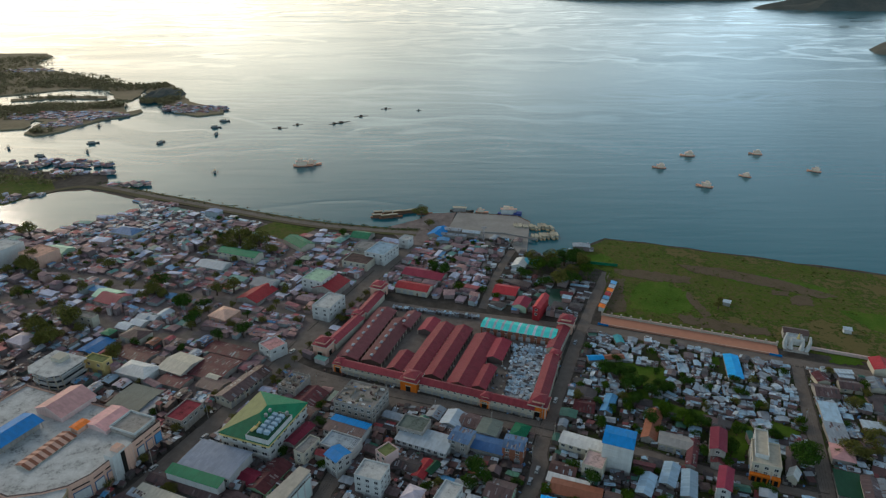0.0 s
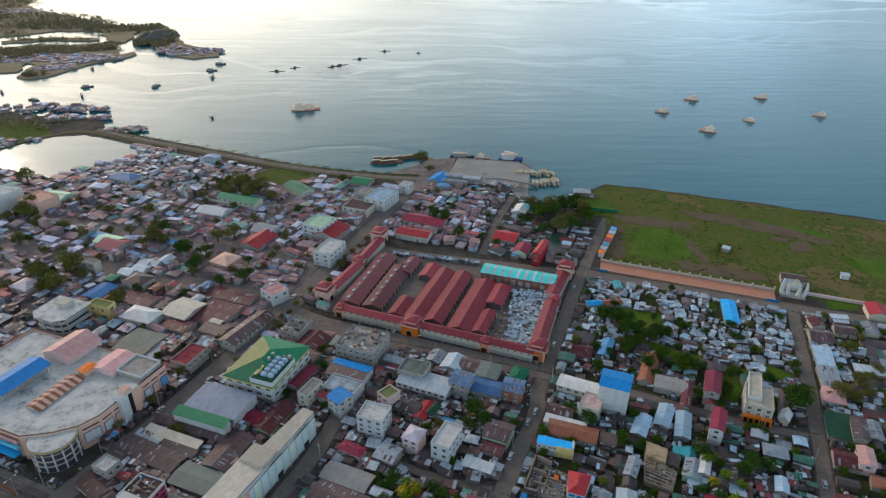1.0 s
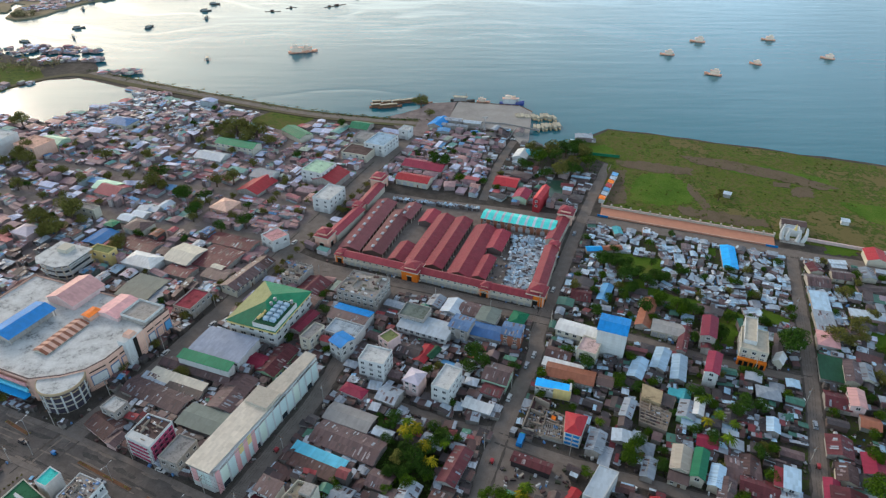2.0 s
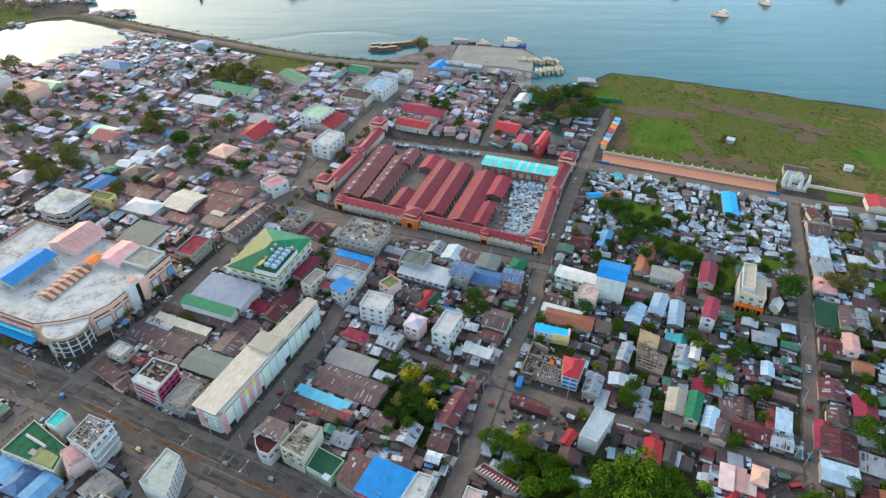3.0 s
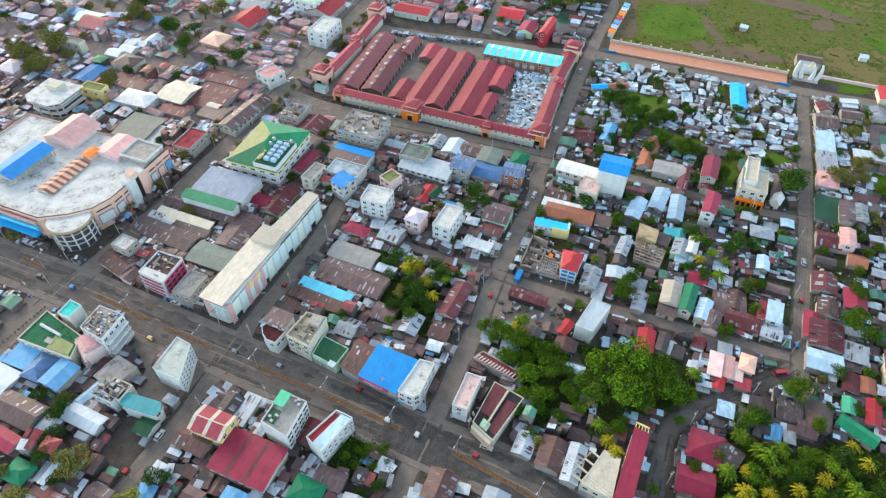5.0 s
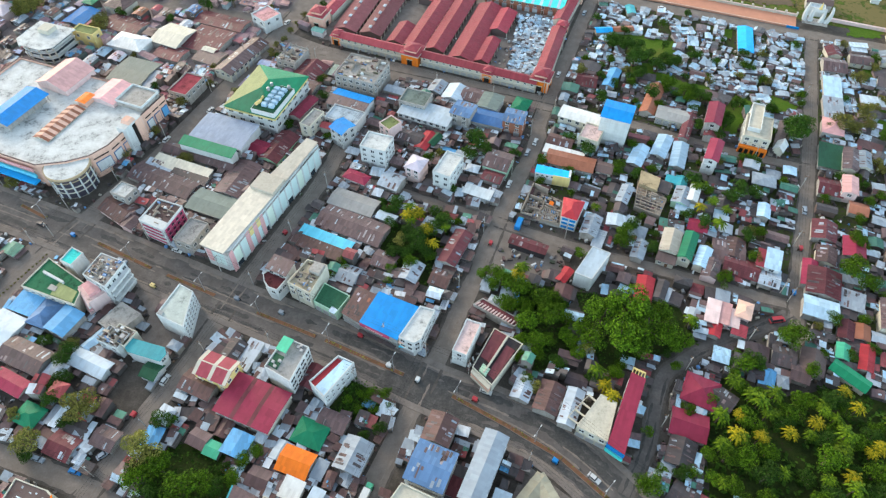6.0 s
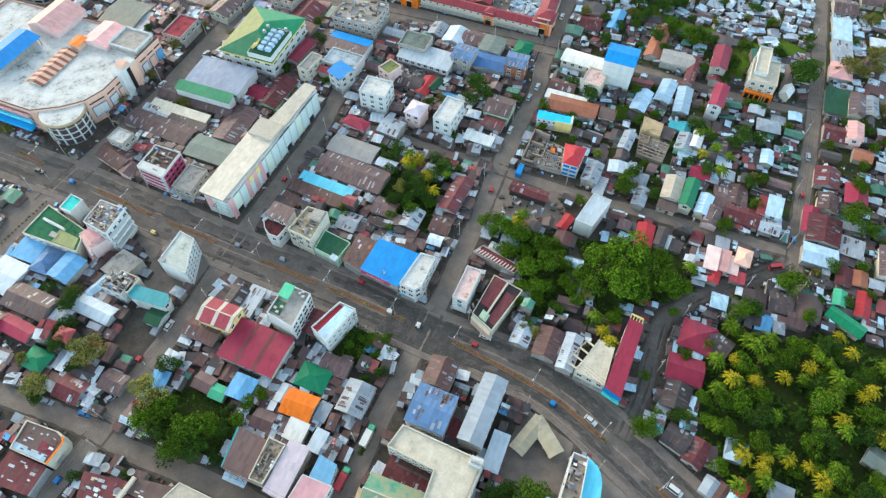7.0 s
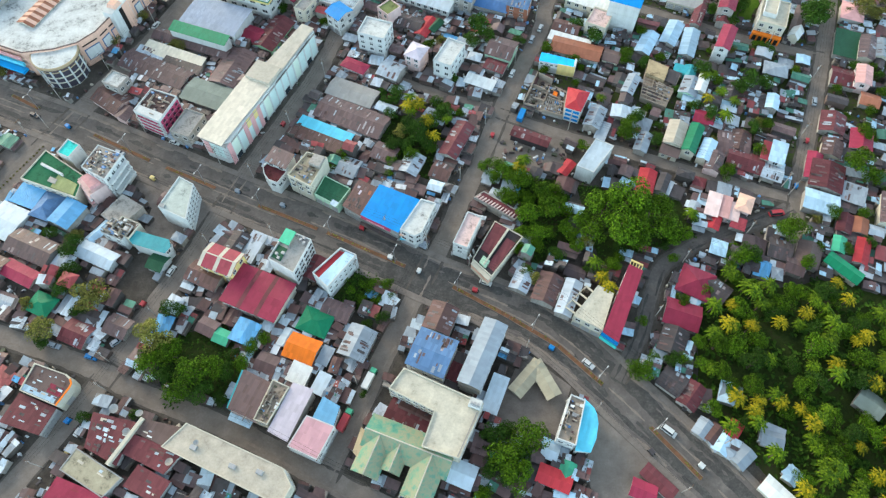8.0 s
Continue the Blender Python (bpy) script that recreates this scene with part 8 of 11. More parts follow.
        if nm == "skylight":
            for i in range(7):
                q = Geo()
                q.gable(0.5, w, hh + 0.22, rise, 0.55, x=-d / 2 + 1.8 + i * (d - 3.4) / 6)
                part("rib", q, paint("peach"), hall)
    g = Geo()
    g.box(-7, 7, -6, 6, top, top + 2.4)
    part("plant_deck", g, slabtop("concrete"), thing, "stained concrete roof deck", pose(*local([(-137.5, 234)])[0], 0, 0, 0, -22))
    for (ax, ay), (bx, by) in (((-7, -6), (7, -6)), ((7, -6), (7, 6)), ((7, 6), (-7, 6)), ((-7, 6), (-7, -6))):
        part("deck_parapet", strip([(ax, ay), (bx, by)], 0.2, -0.2, top + 2.4, top + 3.4), paint("white"), thing, m=pose(*local([(-137.5, 234)])[0], 0, 0, 0, -22))
    occupy(-170, 228, -22, 66, 62)
    occupy(-155, 195, -22, 24, 24)


def tube_of(rings, sides):
    g = Geo()
    g.tube(rings, sides)
    return g


band_blue = flat("drum_glazing", (0.06, 0.055, 0.075), 0.25)
mall()


# ---- department store with a green two-tone roof ----
def department_store():
    w, d, h = 25.0, 31.0, 10.6
    thing = base("department_store", pose(-81.5, 242.5, 0, 0, 0, -20), "white department store with two-tone green hipped roof and roof plant", "building")
    occupy(-81.5, 242.5, -20, w, d)
    g = Geo()
    g.box(-w / 2, w / 2, -d / 2, d / 2, 0, h)
    part("wall", g, paint("white"), thing)
    for z, c in ((h - 1.5, "yellow"), (h - 3.4, "white"), (3.4, "white")):
        g = Geo()
        g.box(-w / 2 - 0.35, w / 2 + 0.35, -d / 2 - 0.35, d / 2 + 0.35, z, z + 0.7)
        part("band", g, paint(c), thing)
    a, b, e, t = w / 2 + 0.8, d / 2 + 0.8, h + 0.2, h + 4.6
    r = b - a
    for nm, c, tri, pts in (("roof_front", "green", True, [(-a, -b, e), (a, -b, e), (0, -r, t)]), ("roof_back", "green", True, [(a, b, e), (-a, b, e), (0, r, t)]),
                            ("roof_side", "green", False, [(a, -b, e), (a, b, e), (0, r, t), (0, -r, t)]), ("roof_side", "olive", False, [(-a, b, e), (-a, -b, e), (0, -r, t), (0, r, t)])):
        g = Geo()
        (g.tri if tri else g.sheet)(*pts, 0.2)
        part(nm, g, roofing(c), thing, word(c) + " painted roof slope")
    g = Geo()
    g.box(1.4, w / 2 + 0.5, -d / 2 - 0.5, 3.0, h, h + 2.6)
    deck = part("plant_terrace", g, paint("white"), thing, "white roof terrace for plant")
    g = Geo()
    g.box(1.7, w / 2 + 0.2, -d / 2 - 0.2, 2.7, h + 2.6, h + 2.66)
    part("deck", g, slabtop("darkgreen"), deck)
    for i in range(10):
        g = Geo()
        cx, cy = 6.4 + 3.4 * (i % 2), -12.0 + (i // 2) * 2.9
        g.box(cx - 1.3, cx + 1.3, cy - 1.0, cy + 1.0, h + 2.66, h + 4.1, top=0.15)
        part("chiller", g, paint("paleblue"), deck, "pale blue chiller unit")
    for x, y in ((3.4, -3.0), (3.2, 0.5), (11.6, 1.4)):
        part("water_tank", TANK, None, deck, m=pose(x, y, h + 2.66))
    g = Geo()
    tube_along(g, [(2.6, -13.5, h + 3.3), (3.6, -11.0, h + 3.6), (3.0, -7.5, h + 3.3)], [0.7, 0.7, 0.6], 8)
    part("duct", g, paint("yellow"), deck, "yellow ventilation duct")
    add_windows(thing, w, d, h - 1.0, "se", mesh=WINDOW_WIDE, pitch=4.4)


department_store()


# ---- public market: red-roofed ranges round a yard of sheds ----
def tower(x, y, rot, w, h, parent_label):
    thing = base("market_tower", pose(x, y, 0, 0, 0, rot), parent_label, "tower", "towers of the market")
    g = Geo()
    g.box(-w / 2, w / 2, -w / 2, w / 2, 0, h * 0.62)
    part("base", g, paint("gateorange" if y < 306 else "peach"), thing)
    for sx in (-1, 1):
        for sy in (-1, 1):
            g = Geo()
            g.box(sx * w * 0.46 - 0.35, sx * w * 0.46 + 0.35, sy * w * 0.46 - 0.35, sy * w * 0.46 + 0.35, 0, h * 0.66)
            part("corner_pier", g, paint("peach"), thing)
    g = Geo()
    g.box(-w * 0.58, w * 0.58, -w * 0.58, w * 0.58, h * 0.62, h * 0.68)
    part("cornice", g, paint("cream"), thing)
    r = Geo()
    r.hip(w * 1.1, w * 1.1, h * 0.68, h * 0.10, 0.2)
    part("lower_roof", r, roofing("rosered"), thing)
    g = Geo()
    g.box(-w * 0.36, w * 0.36, -w * 0.36, w * 0.36, h * 0.70, h * 0.86)
    part("lantern", g, paint("peach"), thing)
    r = Geo()
    r.hip(w * 0.72, w * 0.72, h * 0.86, h * 0.14, 0.5)
    part("roof", r, roofing("rosered"), thing)
    for side in "sew":
        part("opening", OPENING, None, thing, m=side_pose(side, 0, 0, w, w))
    occupy(x, y, rot, w, w)


def opening_mesh():
    g = Geo()
    g.box(-1.3, 1.3, -0.08, 0.02, 0.1, 3.2, 0)
    g.box(-1.6, 1.6, -0.2, 0.02, 3.2, 3.6, 1)
    return g.data("opening", dark_open, paint("cream"))


OPENING = opening_mesh()


def market_range(ax, ay, bx, by, width, h, side):
    """A two-storey range along a line; side 1 lays its depth to the left of the line."""
    ln = math.hypot(bx - ax, by - ay)
    rot = math.degrees(math.atan2(by - ay, bx - ax))
    nx, ny = -math.sin(radians(rot)) * side, math.cos(radians(rot)) * side
    x, y = (ax + bx) / 2 + nx * width / 2, (ay + by) / 2 + ny * width / 2
    thing = base("market_range", pose(x, y, 0, 0, 0, rot if side > 0 else rot + 180), "long two-storey peach market range with dark red iron roof", "market hall", "ranges of the market")
    g = Geo()
    g.box(-ln / 2, ln / 2, -width / 2, width / 2, 0, h)
    g.gable_ends(ln, width, h, 1.5)
    part("wall", g, paint("cream"), thing)
    g = Geo()
    g.box(-ln / 2, ln / 2, -width / 2 - 0.9, -width / 2, h * 0.47, h * 0.52)
    part("canopy", g, paint("cream"), thing)
    r = Geo()
    r.gable(ln, width, h + 0.14, 1.5, 0.5)
    part("roof", r, roofing("rosered"), thing)
    k = max(2, int(ln / 3.4))
    for i in range(k):
        a = (i + 0.5) * ln / k - ln / 2
        part("window", WINDOW_SMALL, None, thing, m=pose(a, -width / 2, h * 0.78))
        part("shutter", SHUTTER, None, thing, m=pose(a, -width / 2, 0.02))
    occupy(x, y, rot, ln, width)


market_range(-54, 293, -19.5, 279.5, 5.4, 5.4, 1)
market_range(-11.5, 276.5, 44, 254.5, 5.4, 5.4, 1)
market_range(52.0, 264.5, 64.2, 301.5, 7.0, 4.8, 1)
market_range(65.0, 308.0, 76.0, 334.0, 7.0, 4.8, 1)
market_range(-53.5, 347.0, -66.0, 318.0, 6.5, 4.8, 1)
market_range(-43.6, 379.0, -52.3, 353.5, 6.5, 4.8, 1)
for x, y, w, h in ((-66.5, 313.0, 8.5, 12.5), (-41.5, 383.5, 8.5, 12.5), (-51.5, 349.5, 6.0, 9.0), (-55.0, 296.5, 5.5, 8.8), (22.0, 265.5, 5.5, 8.8), (47.5, 259.5, 8.5, 12.0), (62.5, 304.6, 5.6, 8.6), (74.6, 338.0, 8.5, 12.5)):
    tower(x, y, -22, w, h * 0.86, "orange and peach market tower with tiered red roof")
tower(-15.6, 280.8, -22, 9.0, 9.4, "bright orange market gate tower with red hipped roof")

for x, y, w, d, rot, roof, rise in ((-6.5, 314.4, 10.2, 54, -20, "marketred", 1.9), (4.2, 310.7, 10.2, 54, -20, "marketred", 1.9), (17.3, 302.0, 13.0, 52, -20, "marketred", 2.4),
                                    (22.3, 285.4, 7.4, 21, -20, "marketred", 1.5), (31.6, 311.9, 10, 20.5, -20, "marketred", 1.8), (-7.4, 339.0, 8.6, 15, -20, "marketred", 1.5),
                                    (-22.5, 300.6, 8.4, 18, -20, "marketred", 1.6), (-43.2, 331.0, 12.4, 58, -18, "marketmaroon", 1.7), (-31.2, 322.4, 11.4, 48, -18, "marketmaroon", 1.7), (-19.8, 346.0, 8.6, 18, -20, "marketmaroon", 1.4)):
    shed = building(x, y, rot, w, d, 3.0, "brown", roof, "gable", "", name="market_shed", rise=rise, note=f"long open market shed with {word(roof)} gabled iron roof", group="sheds of the market")
    for i in range(int(d / 7)):
        g = Geo()
        g.box(-0.9, 0.9, -0.6, 0.6, 0, 0.5)
        g.gable(2.0, 1.4, 0.5, 0.25, 0.1)
        if roof == "marketmaroon":
            part("vent", g, roofing("silver"), shed, m=pose(-d / 2 + 3.5 + i * 7, 1.1, 3.0 + rise))
    for i in range(int(d / 4.5) + 1):
        for s in (-1, 1):
            g = Geo()
            g.box(-0.18, 0.18, -0.18, 0.18, 0, 2.95)
            part("post", g, paint("cream"), shed, m=pose(-d / 2 + 0.5 + i * (d - 1) / int(d / 4.5), s * (w / 2 + 0.25), 0))

turq = building(45.6, 331.5, -18.8, 43.5, 11.0, 5.4, "terracotta", "turquoise", "gable", "s", name="market_hall", rise=1.1, note="market hall with bright turquoise roof and white skylight strips")
for i in range(9):
    g = Geo()
    g.gable(0.55, 11.0, 5.62, 1.1, 0.46, x=-19 + i * 4.75)
    part("skylight_strip", g, roofing("pale"), turq, "white translucent strip")
OCC_YARD = [(-70, 314), (-40, 392), (84, 344), (52, 250), (-56, 290)]


# ---- promenade, sea wall and monument ----
prom = tagged(part("promenade", polygon([(96.7, 344.2), (188.7, 309.2), (192.4, 319.2), (99.8, 354.8)], -0.2, 0.9), flat("peach_paving", (0.50, 0.24, 0.16), 0.85, 0, 0.18, 0.3)), "raised promenade paved in faded peach beside the field", "promenade", kind="structure")
g = Geo()
g.box(-0.45, 0.45, -0.45, 0.45, 0, 2.3)
g.box(-0.6, 0.6, -0.6, 0.6, 2.3, 2.7, top=0.2)
POST = g.data("post", paint("beige"))
for i in range(18):
    t = i / 17
    part("post", POST, None, prom, m=pose(99.8 + 92.4 * t, 354.6 - 35.4 * t, 0.9, 0, 0, -21))
part("balustrade", strip([(99.8, 354.6), (192.2, 319.2)], 0.16, -0.16, 0.9, 2.1), paint("beige"), prom, "weathered pinkish balustrade wall")
part("rail", strip([(99.8, 354.6), (192.2, 319.2)], 0.24, -0.24, 2.1, 2.35), paint("palepink"), prom)
part("planting_strip", strip([(100.2, 356.2), (193.0, 320.8)], 1.3, -1.3, -0.2, 0.95), slabtop("beige"), prom, "stained pale ledge behind the balustrade")
part("kerb_wall", strip([(96.8, 344.3), (188.7, 309.3)], 0.15, -0.15, 0.9, 1.25), paint("peach"), prom)
for x, y in ((98.2, 346.2), (187.2, 312.0)):
    g = Geo()
    g.box(-3.2, 3.2, -0.3, 0.3, 0, 1.2)
    part("blue_panel", g, paint("blue"), prom, "blue painted panel", pose(x, y - 2.6, 0, 0, 0, -21))
tagged(part("boundary_wall", strip([(209, 316.5), (242, 303.5), (330, 270)], 0.55, -0.55, -0.1, 1.9), paint("palepink")), "low cream boundary wall beside the field", "wall", kind="structure")
tagged(part("boundary_wall", strip([(84.5, 438.5), (127.9, 427.7)], 0.2, -0.2, -0.1, 2.2), paint("green")), "green painted fence wall by the shore", "wall", kind="structure")


def monument():
    thing = base("monument_gate", pose(201.3, 315.4, 0, 0, 0, -20), "white sculptural monument gate with winged pillars", "monument")
    w = paint("white")
    g = Geo()
    g.box(-6.5, 6.5, -3, 3, 0, 0.6, top=0.2)
    part("plinth", g, slabtop("concrete"), thing)
    for s in (-1, 1):
        for k, (x, hh, lean) in enumerate(((5.2, 9.0, 1.2), (2.6, 7.4, 0.4))):
            g = Geo()
            rings = []
            for j in range(7):
                z = 0.6 + hh * j / 6
                rings.append((s * (x + lean * math.sin(z / hh * 2.4)), 0.0, z, 1.45 - 0.15 * j))
            g.tube(rings, 6)
            part("pillar", g, w, thing)
    g = Geo()
    g.box(-3.4, 3.4, -0.7, 0.7, 6.2, 7.6, top=0.2)
    part("lintel", g, w, thing)
    g = Geo()
    g.tube([(0, 0, 7.6, 0.9), (0, 0, 9.2, 0.55), (0, 0, 11.2, 0.15)], 8)
    part("finial", g, paint("yellow"), thing)
    occupy(201, 315, -20, 15, 8)


monument()
building(207.5, 329.5, -20, 13, 7, 4.2, "concrete", "brown", "gable", "s", name="pavilion", note="small open pavilion with brown roof behind the monument")
building(203.5, 322.8, -20, 8, 4.5, 4.6, "white", "pale", "flat", "", name="kiosk", note="small white flat-roofed kiosk beside the monument")
building(183.5, 369, -30, 4.2, 3.0, 2.6, "grey", "pale", "shed", "", name="hut", rise=0.4, note="small grey field hut with pale roof")
building(241.5, 334.5, -20, 4.2, 3.0, 2.6, "white", "pale", "shed", "", name="hut", rise=0.4, note="small white hut standing in the grass")
for i in range(7):
    t = i / 6
    building(101.6 + 15.5 * t, 363 + 33 * t, 66, 4.2, 3.2, 2.8, "peach" if i % 2 else "white", ("orange", "pale", "skyblue", "red")[i % 4], "shed", "", name="food_stall", rise=0.4, group="stalls along the shore road")
g = Geo()
g.tube([(0, 0, 0.9, 0.5), (0, 0, 13, 0.35)], 4)
for z in (3, 6, 9, 12):
    g.box(-1.2, 1.2, -0.15, 0.15, z, z + 0.25)
g.box(-2.2, 2.2, -0.4, 0.4, 12.6, 13.4)
tagged(part("light_mast", g, steel_mat, m=pose(33, 473, 0)), "tall steel floodlight mast on the quay", "light mast")
for i, (x, y, w, d) in enumerate(((8, 494, 16, 6), (24, 488, 14, 5), (60, 470, 6, 8), (10, 482, 20, 4))):
    building(x, y, -15, w, d, 3.4, "concrete", ("silver", "pale", "mauve", "steel")[i], "gable", "", name="harbour_shed", rise=0.8, note=f"low harbour shed with {word(('silver', 'pale', 'mauve', 'steel')[i])} iron roof", group="harbour sheds")


# ---- cream pavilion of two wings that meet at a corner ----
def corner_pavilion():
    thing = base("pavilion", pose(29.2, 66.3, 0), "cream corner pavilion with two low gabled wings", "pavilion")
    for bx, by in ((22.0, 58.2), (33.8, 57.2)):
        dx, dy = bx - 29.2, by - 66.3
        ln, rot = math.hypot(dx, dy), math.degrees(math.atan2(dy, dx))
        m = pose(dx / 2, dy / 2, 0, 0, 0, rot)
        wing = Geo()
        for i in range(4):
            for s in (-1, 1):
                px = -ln / 2 + 0.6 + i * (ln - 1.2) / 3
                wing.box(px - 0.15, px + 0.15, s * 1.9 - 0.15, s * 1.9 + 0.15, 0, 3.2)
        wing.box(-ln / 2 + 0.3, ln / 2 - 0.3, -1.7, 1.7, 0, 0.9)
        p = part("wing", wing, paint("cream"), thing, m=m)
        r = Geo()
        r.gable(ln + 2.0, 4.6, 3.3, 0.8, 0.3, x=-0.7)
        part("roof", r, roofing("sand"), p)
    occupy(27, 61, 0, 14, 12)


corner_pavilion()

# ---- the rest of the town: rows of small houses between the streets ----
def inside(x, y, poly):
    hit = False
    j = len(poly) - 1
    for i in range(len(poly)):
        (xi, yi), (xj, yj) = poly[i], poly[j]
        if (yi > y) != (yj > y) and x < (xj - xi) * (y - yi) / (yj - yi) + xi:
            hit = not hit
        j = i
    return hit


GROVE = [(78, 66), (82, 84), (92, 104), (112, 96), (133, 100), (155, 92), (230, 80), (230, -40), (118, -30), (96, 30), (84, 48)]
PROM = [(92, 343), (100, 362), (196, 324), (262, 300), (330, 275), (322, 258), (190, 304)]
SHED_LOT = [(15.6, 164.3), (46.6, 153.3), (46.9, 145.4), (32.9, 143.2), (15.5, 145.8)]
VACANT = [(-112.8, 96.0), (-102.4, 87.9), (-97.2, 102.0), (-110.2, 108.5)]
TOWER_YARD = [(-114.2, 141.0), (-103.0, 136.9), (-100.5, 122), (-91.8, 116), (-94.5, 110.5), (-107.0, 117.5), (-106.5, 127.6), (-115.8, 132.5)]
TOWER_SIDE = [(-89.3, 131.5), (-82.5, 128.5), (-87.0, 112.5), (-90.6, 115.6)]
HEDGE_LOT = [(-166.0, 131.0), (-158.5, 139.5), (-152.5, 155.0), (-160, 164), (-172, 148)]
GREEN_POOL = [(67, 394), (83, 394), (81, 372), (70, 362), (64, 373)]
OPEN_LAND = [FIELD, QUAY, POND, OCC_YARD, GROVE,
             [(21, 162), (25.6, 169.5), (49, 159.6), (45, 147.5), (25.8, 151.4)],                     # lot with the long roof
             [(15, 51), (25.6, 73), (40, 61), (35, 46), (24.8, 41)],                         # pavilion lot
             [(42, 37), (49, 59), (62.3, 44), (80, 16), (60, 5), (44, 22)],                         # paved yard
             [(-97, 76), (-72, 82), (-60, 60), (-86, 54)],                     # park
             [(-38, 104), (-21, 98), (-26, 86), (-42, 92)],                    # shrub plot
             [(24, 142), (44, 140), (50, 112), (30, 104)],                     # trees
             [(48, 138), (86, 132), (90, 116), (52, 104)],                     # mango trees
             [(-22, 172), (2, 166), (-6, 140), (-28, 150)],                    # courtyard trees
             [(54, 452), (88, 440), (118, 424), (104, 398), (62, 412)],        # trees by the shore
             [(-160, 500), (-120, 470), (-95, 505), (-140, 530)], PROM, SHED_LOT] + CLEARINGS + [VACANT, GREEN_POOL, TOWER_YARD, TOWER_SIDE, HEDGE_LOT]
LAND = [p for p in COAST]
SHANTY = [[(62, 266), (79, 290), (94, 338), (190, 300), (176, 262), (166, 236), (138, 250), (110, 262), (96, 272)], [(178, 240), (198, 296), (206, 290), (201, 262), (194, 236)], [(-330, 600), (-120, 500), (-150, 450), (-300, 500)]]
GRID = radians(-21.5)
gx, gy = (math.cos(GRID), math.sin(GRID)), (-math.sin(GRID), math.cos(GRID))


STREET_CELLS = {}
for line, half in STREETS.values():
    for (ax, ay), (bx, by) in zip(line, line[1:]):
        for i in range(int((min(ax, bx) - 16) // 12), int((max(ax, bx) + 16) // 12) + 1):
            for j in range(int((min(ay, by) - 16) // 12), int((max(ay, by) + 16) // 12) + 1):
                STREET_CELLS.setdefault((i, j), []).append((ax, ay, bx - ax, by - ay, half))


def near_street(x, y, reach):
    for ax, ay, dx, dy, half in STREET_CELLS.get((int(x // 12), int(y // 12)), ()):
        k = dx * dx + dy * dy
        t = max(0.0, min(1.0, ((x - ax) * dx + (y - ay) * dy) / k)) if k else 0.0
        if (ax + dx * t - x) ** 2 + (ay + dy * t - y) ** 2 < (half + reach) ** 2:
            return True
    return False


def free(x, y, w, d, rot):
    c, s = math.cos(radians(rot)), math.sin(radians(rot))
    for a in (-0.5, 0, 0.5):
        for b in (-0.5, 0, 0.5):
            px, py = x + c * a * w - s * b * d, y + s * a * w + c * b * d
            if taken(px, py, 0.1):
                return False
    if near_street(x, y, min(w, d) * 0.5 - 0.3) or near_street(x + c * w * 0.42, y + s * w * 0.42, 0.4) or near_street(x - c * w * 0.42, y - s * w * 0.42, 0.4):
        return False
    return inside(x, y, LAND) and not any(inside(x, y, p) for p in OPEN_LAND) and not (y > 420 - 0.36 * (x - 118) and x > 118)


rng = random.Random(77)
EAST_WEIGHTS = [2, 1.5, 5, 1, 2, 3, 1, 1, 1, 2, 4, 1, 1, 2, 0.5, 1, 1, 1, 5, 16, 24, 10, 6, 14, 5, 24]      # darker roofs and blue-grey sheets on the east side
far_walls, far_roofs, slum_walls, slum_roofs, mid_walls, mid_roofs, east_roofs = Geo(), Geo(), Geo(), Geo(), Geo(), Geo(), Geo()
yards = []


def in_sight(x, y):
    return abs(x) < 0.70 * math.hypot(max(y, 0), 200) + 35


def append(dst, src, m):
    k = len(dst.v)
    dst.v += [tuple(m @ Vector(p)) for p in src.v]
    dst.f += [tuple(k + i for i in f) for f in src.f]
    dst.m += [0] * len(src.f)


def far_house(x, y, rot, w, d, h, n=None):
    """A house too far to tell from its neighbours."""
    walls, roof, lean = MODEL_GEO[rng.randrange(len(TOWN_KINDS)) if n is None else n]
    m = pose(x, y, 0, 0, 0, rot) @ Matrix.Diagonal((w / 7.2, d / 7.2, h, 1))
    slum = n is not None and n >= len(TOWN_KINDS)
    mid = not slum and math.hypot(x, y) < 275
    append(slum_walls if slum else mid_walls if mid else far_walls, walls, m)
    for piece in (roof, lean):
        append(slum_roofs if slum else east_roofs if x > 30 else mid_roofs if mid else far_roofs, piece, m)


for kind in TOWN_KINDS + SHANTY_KINDS:       # the first of each kind stands in the old quarter
    while True:
        x, y = rng.uniform(-240, -120), rng.uniform(260, 330)
        if free(x, y, 7.5, 7.5, -21):
            break
    kind.matrix_basis = pose(x, y, 0, 0, 0, -21.5)
    occupy(x, y, -21.5, 7.2, 7.2)

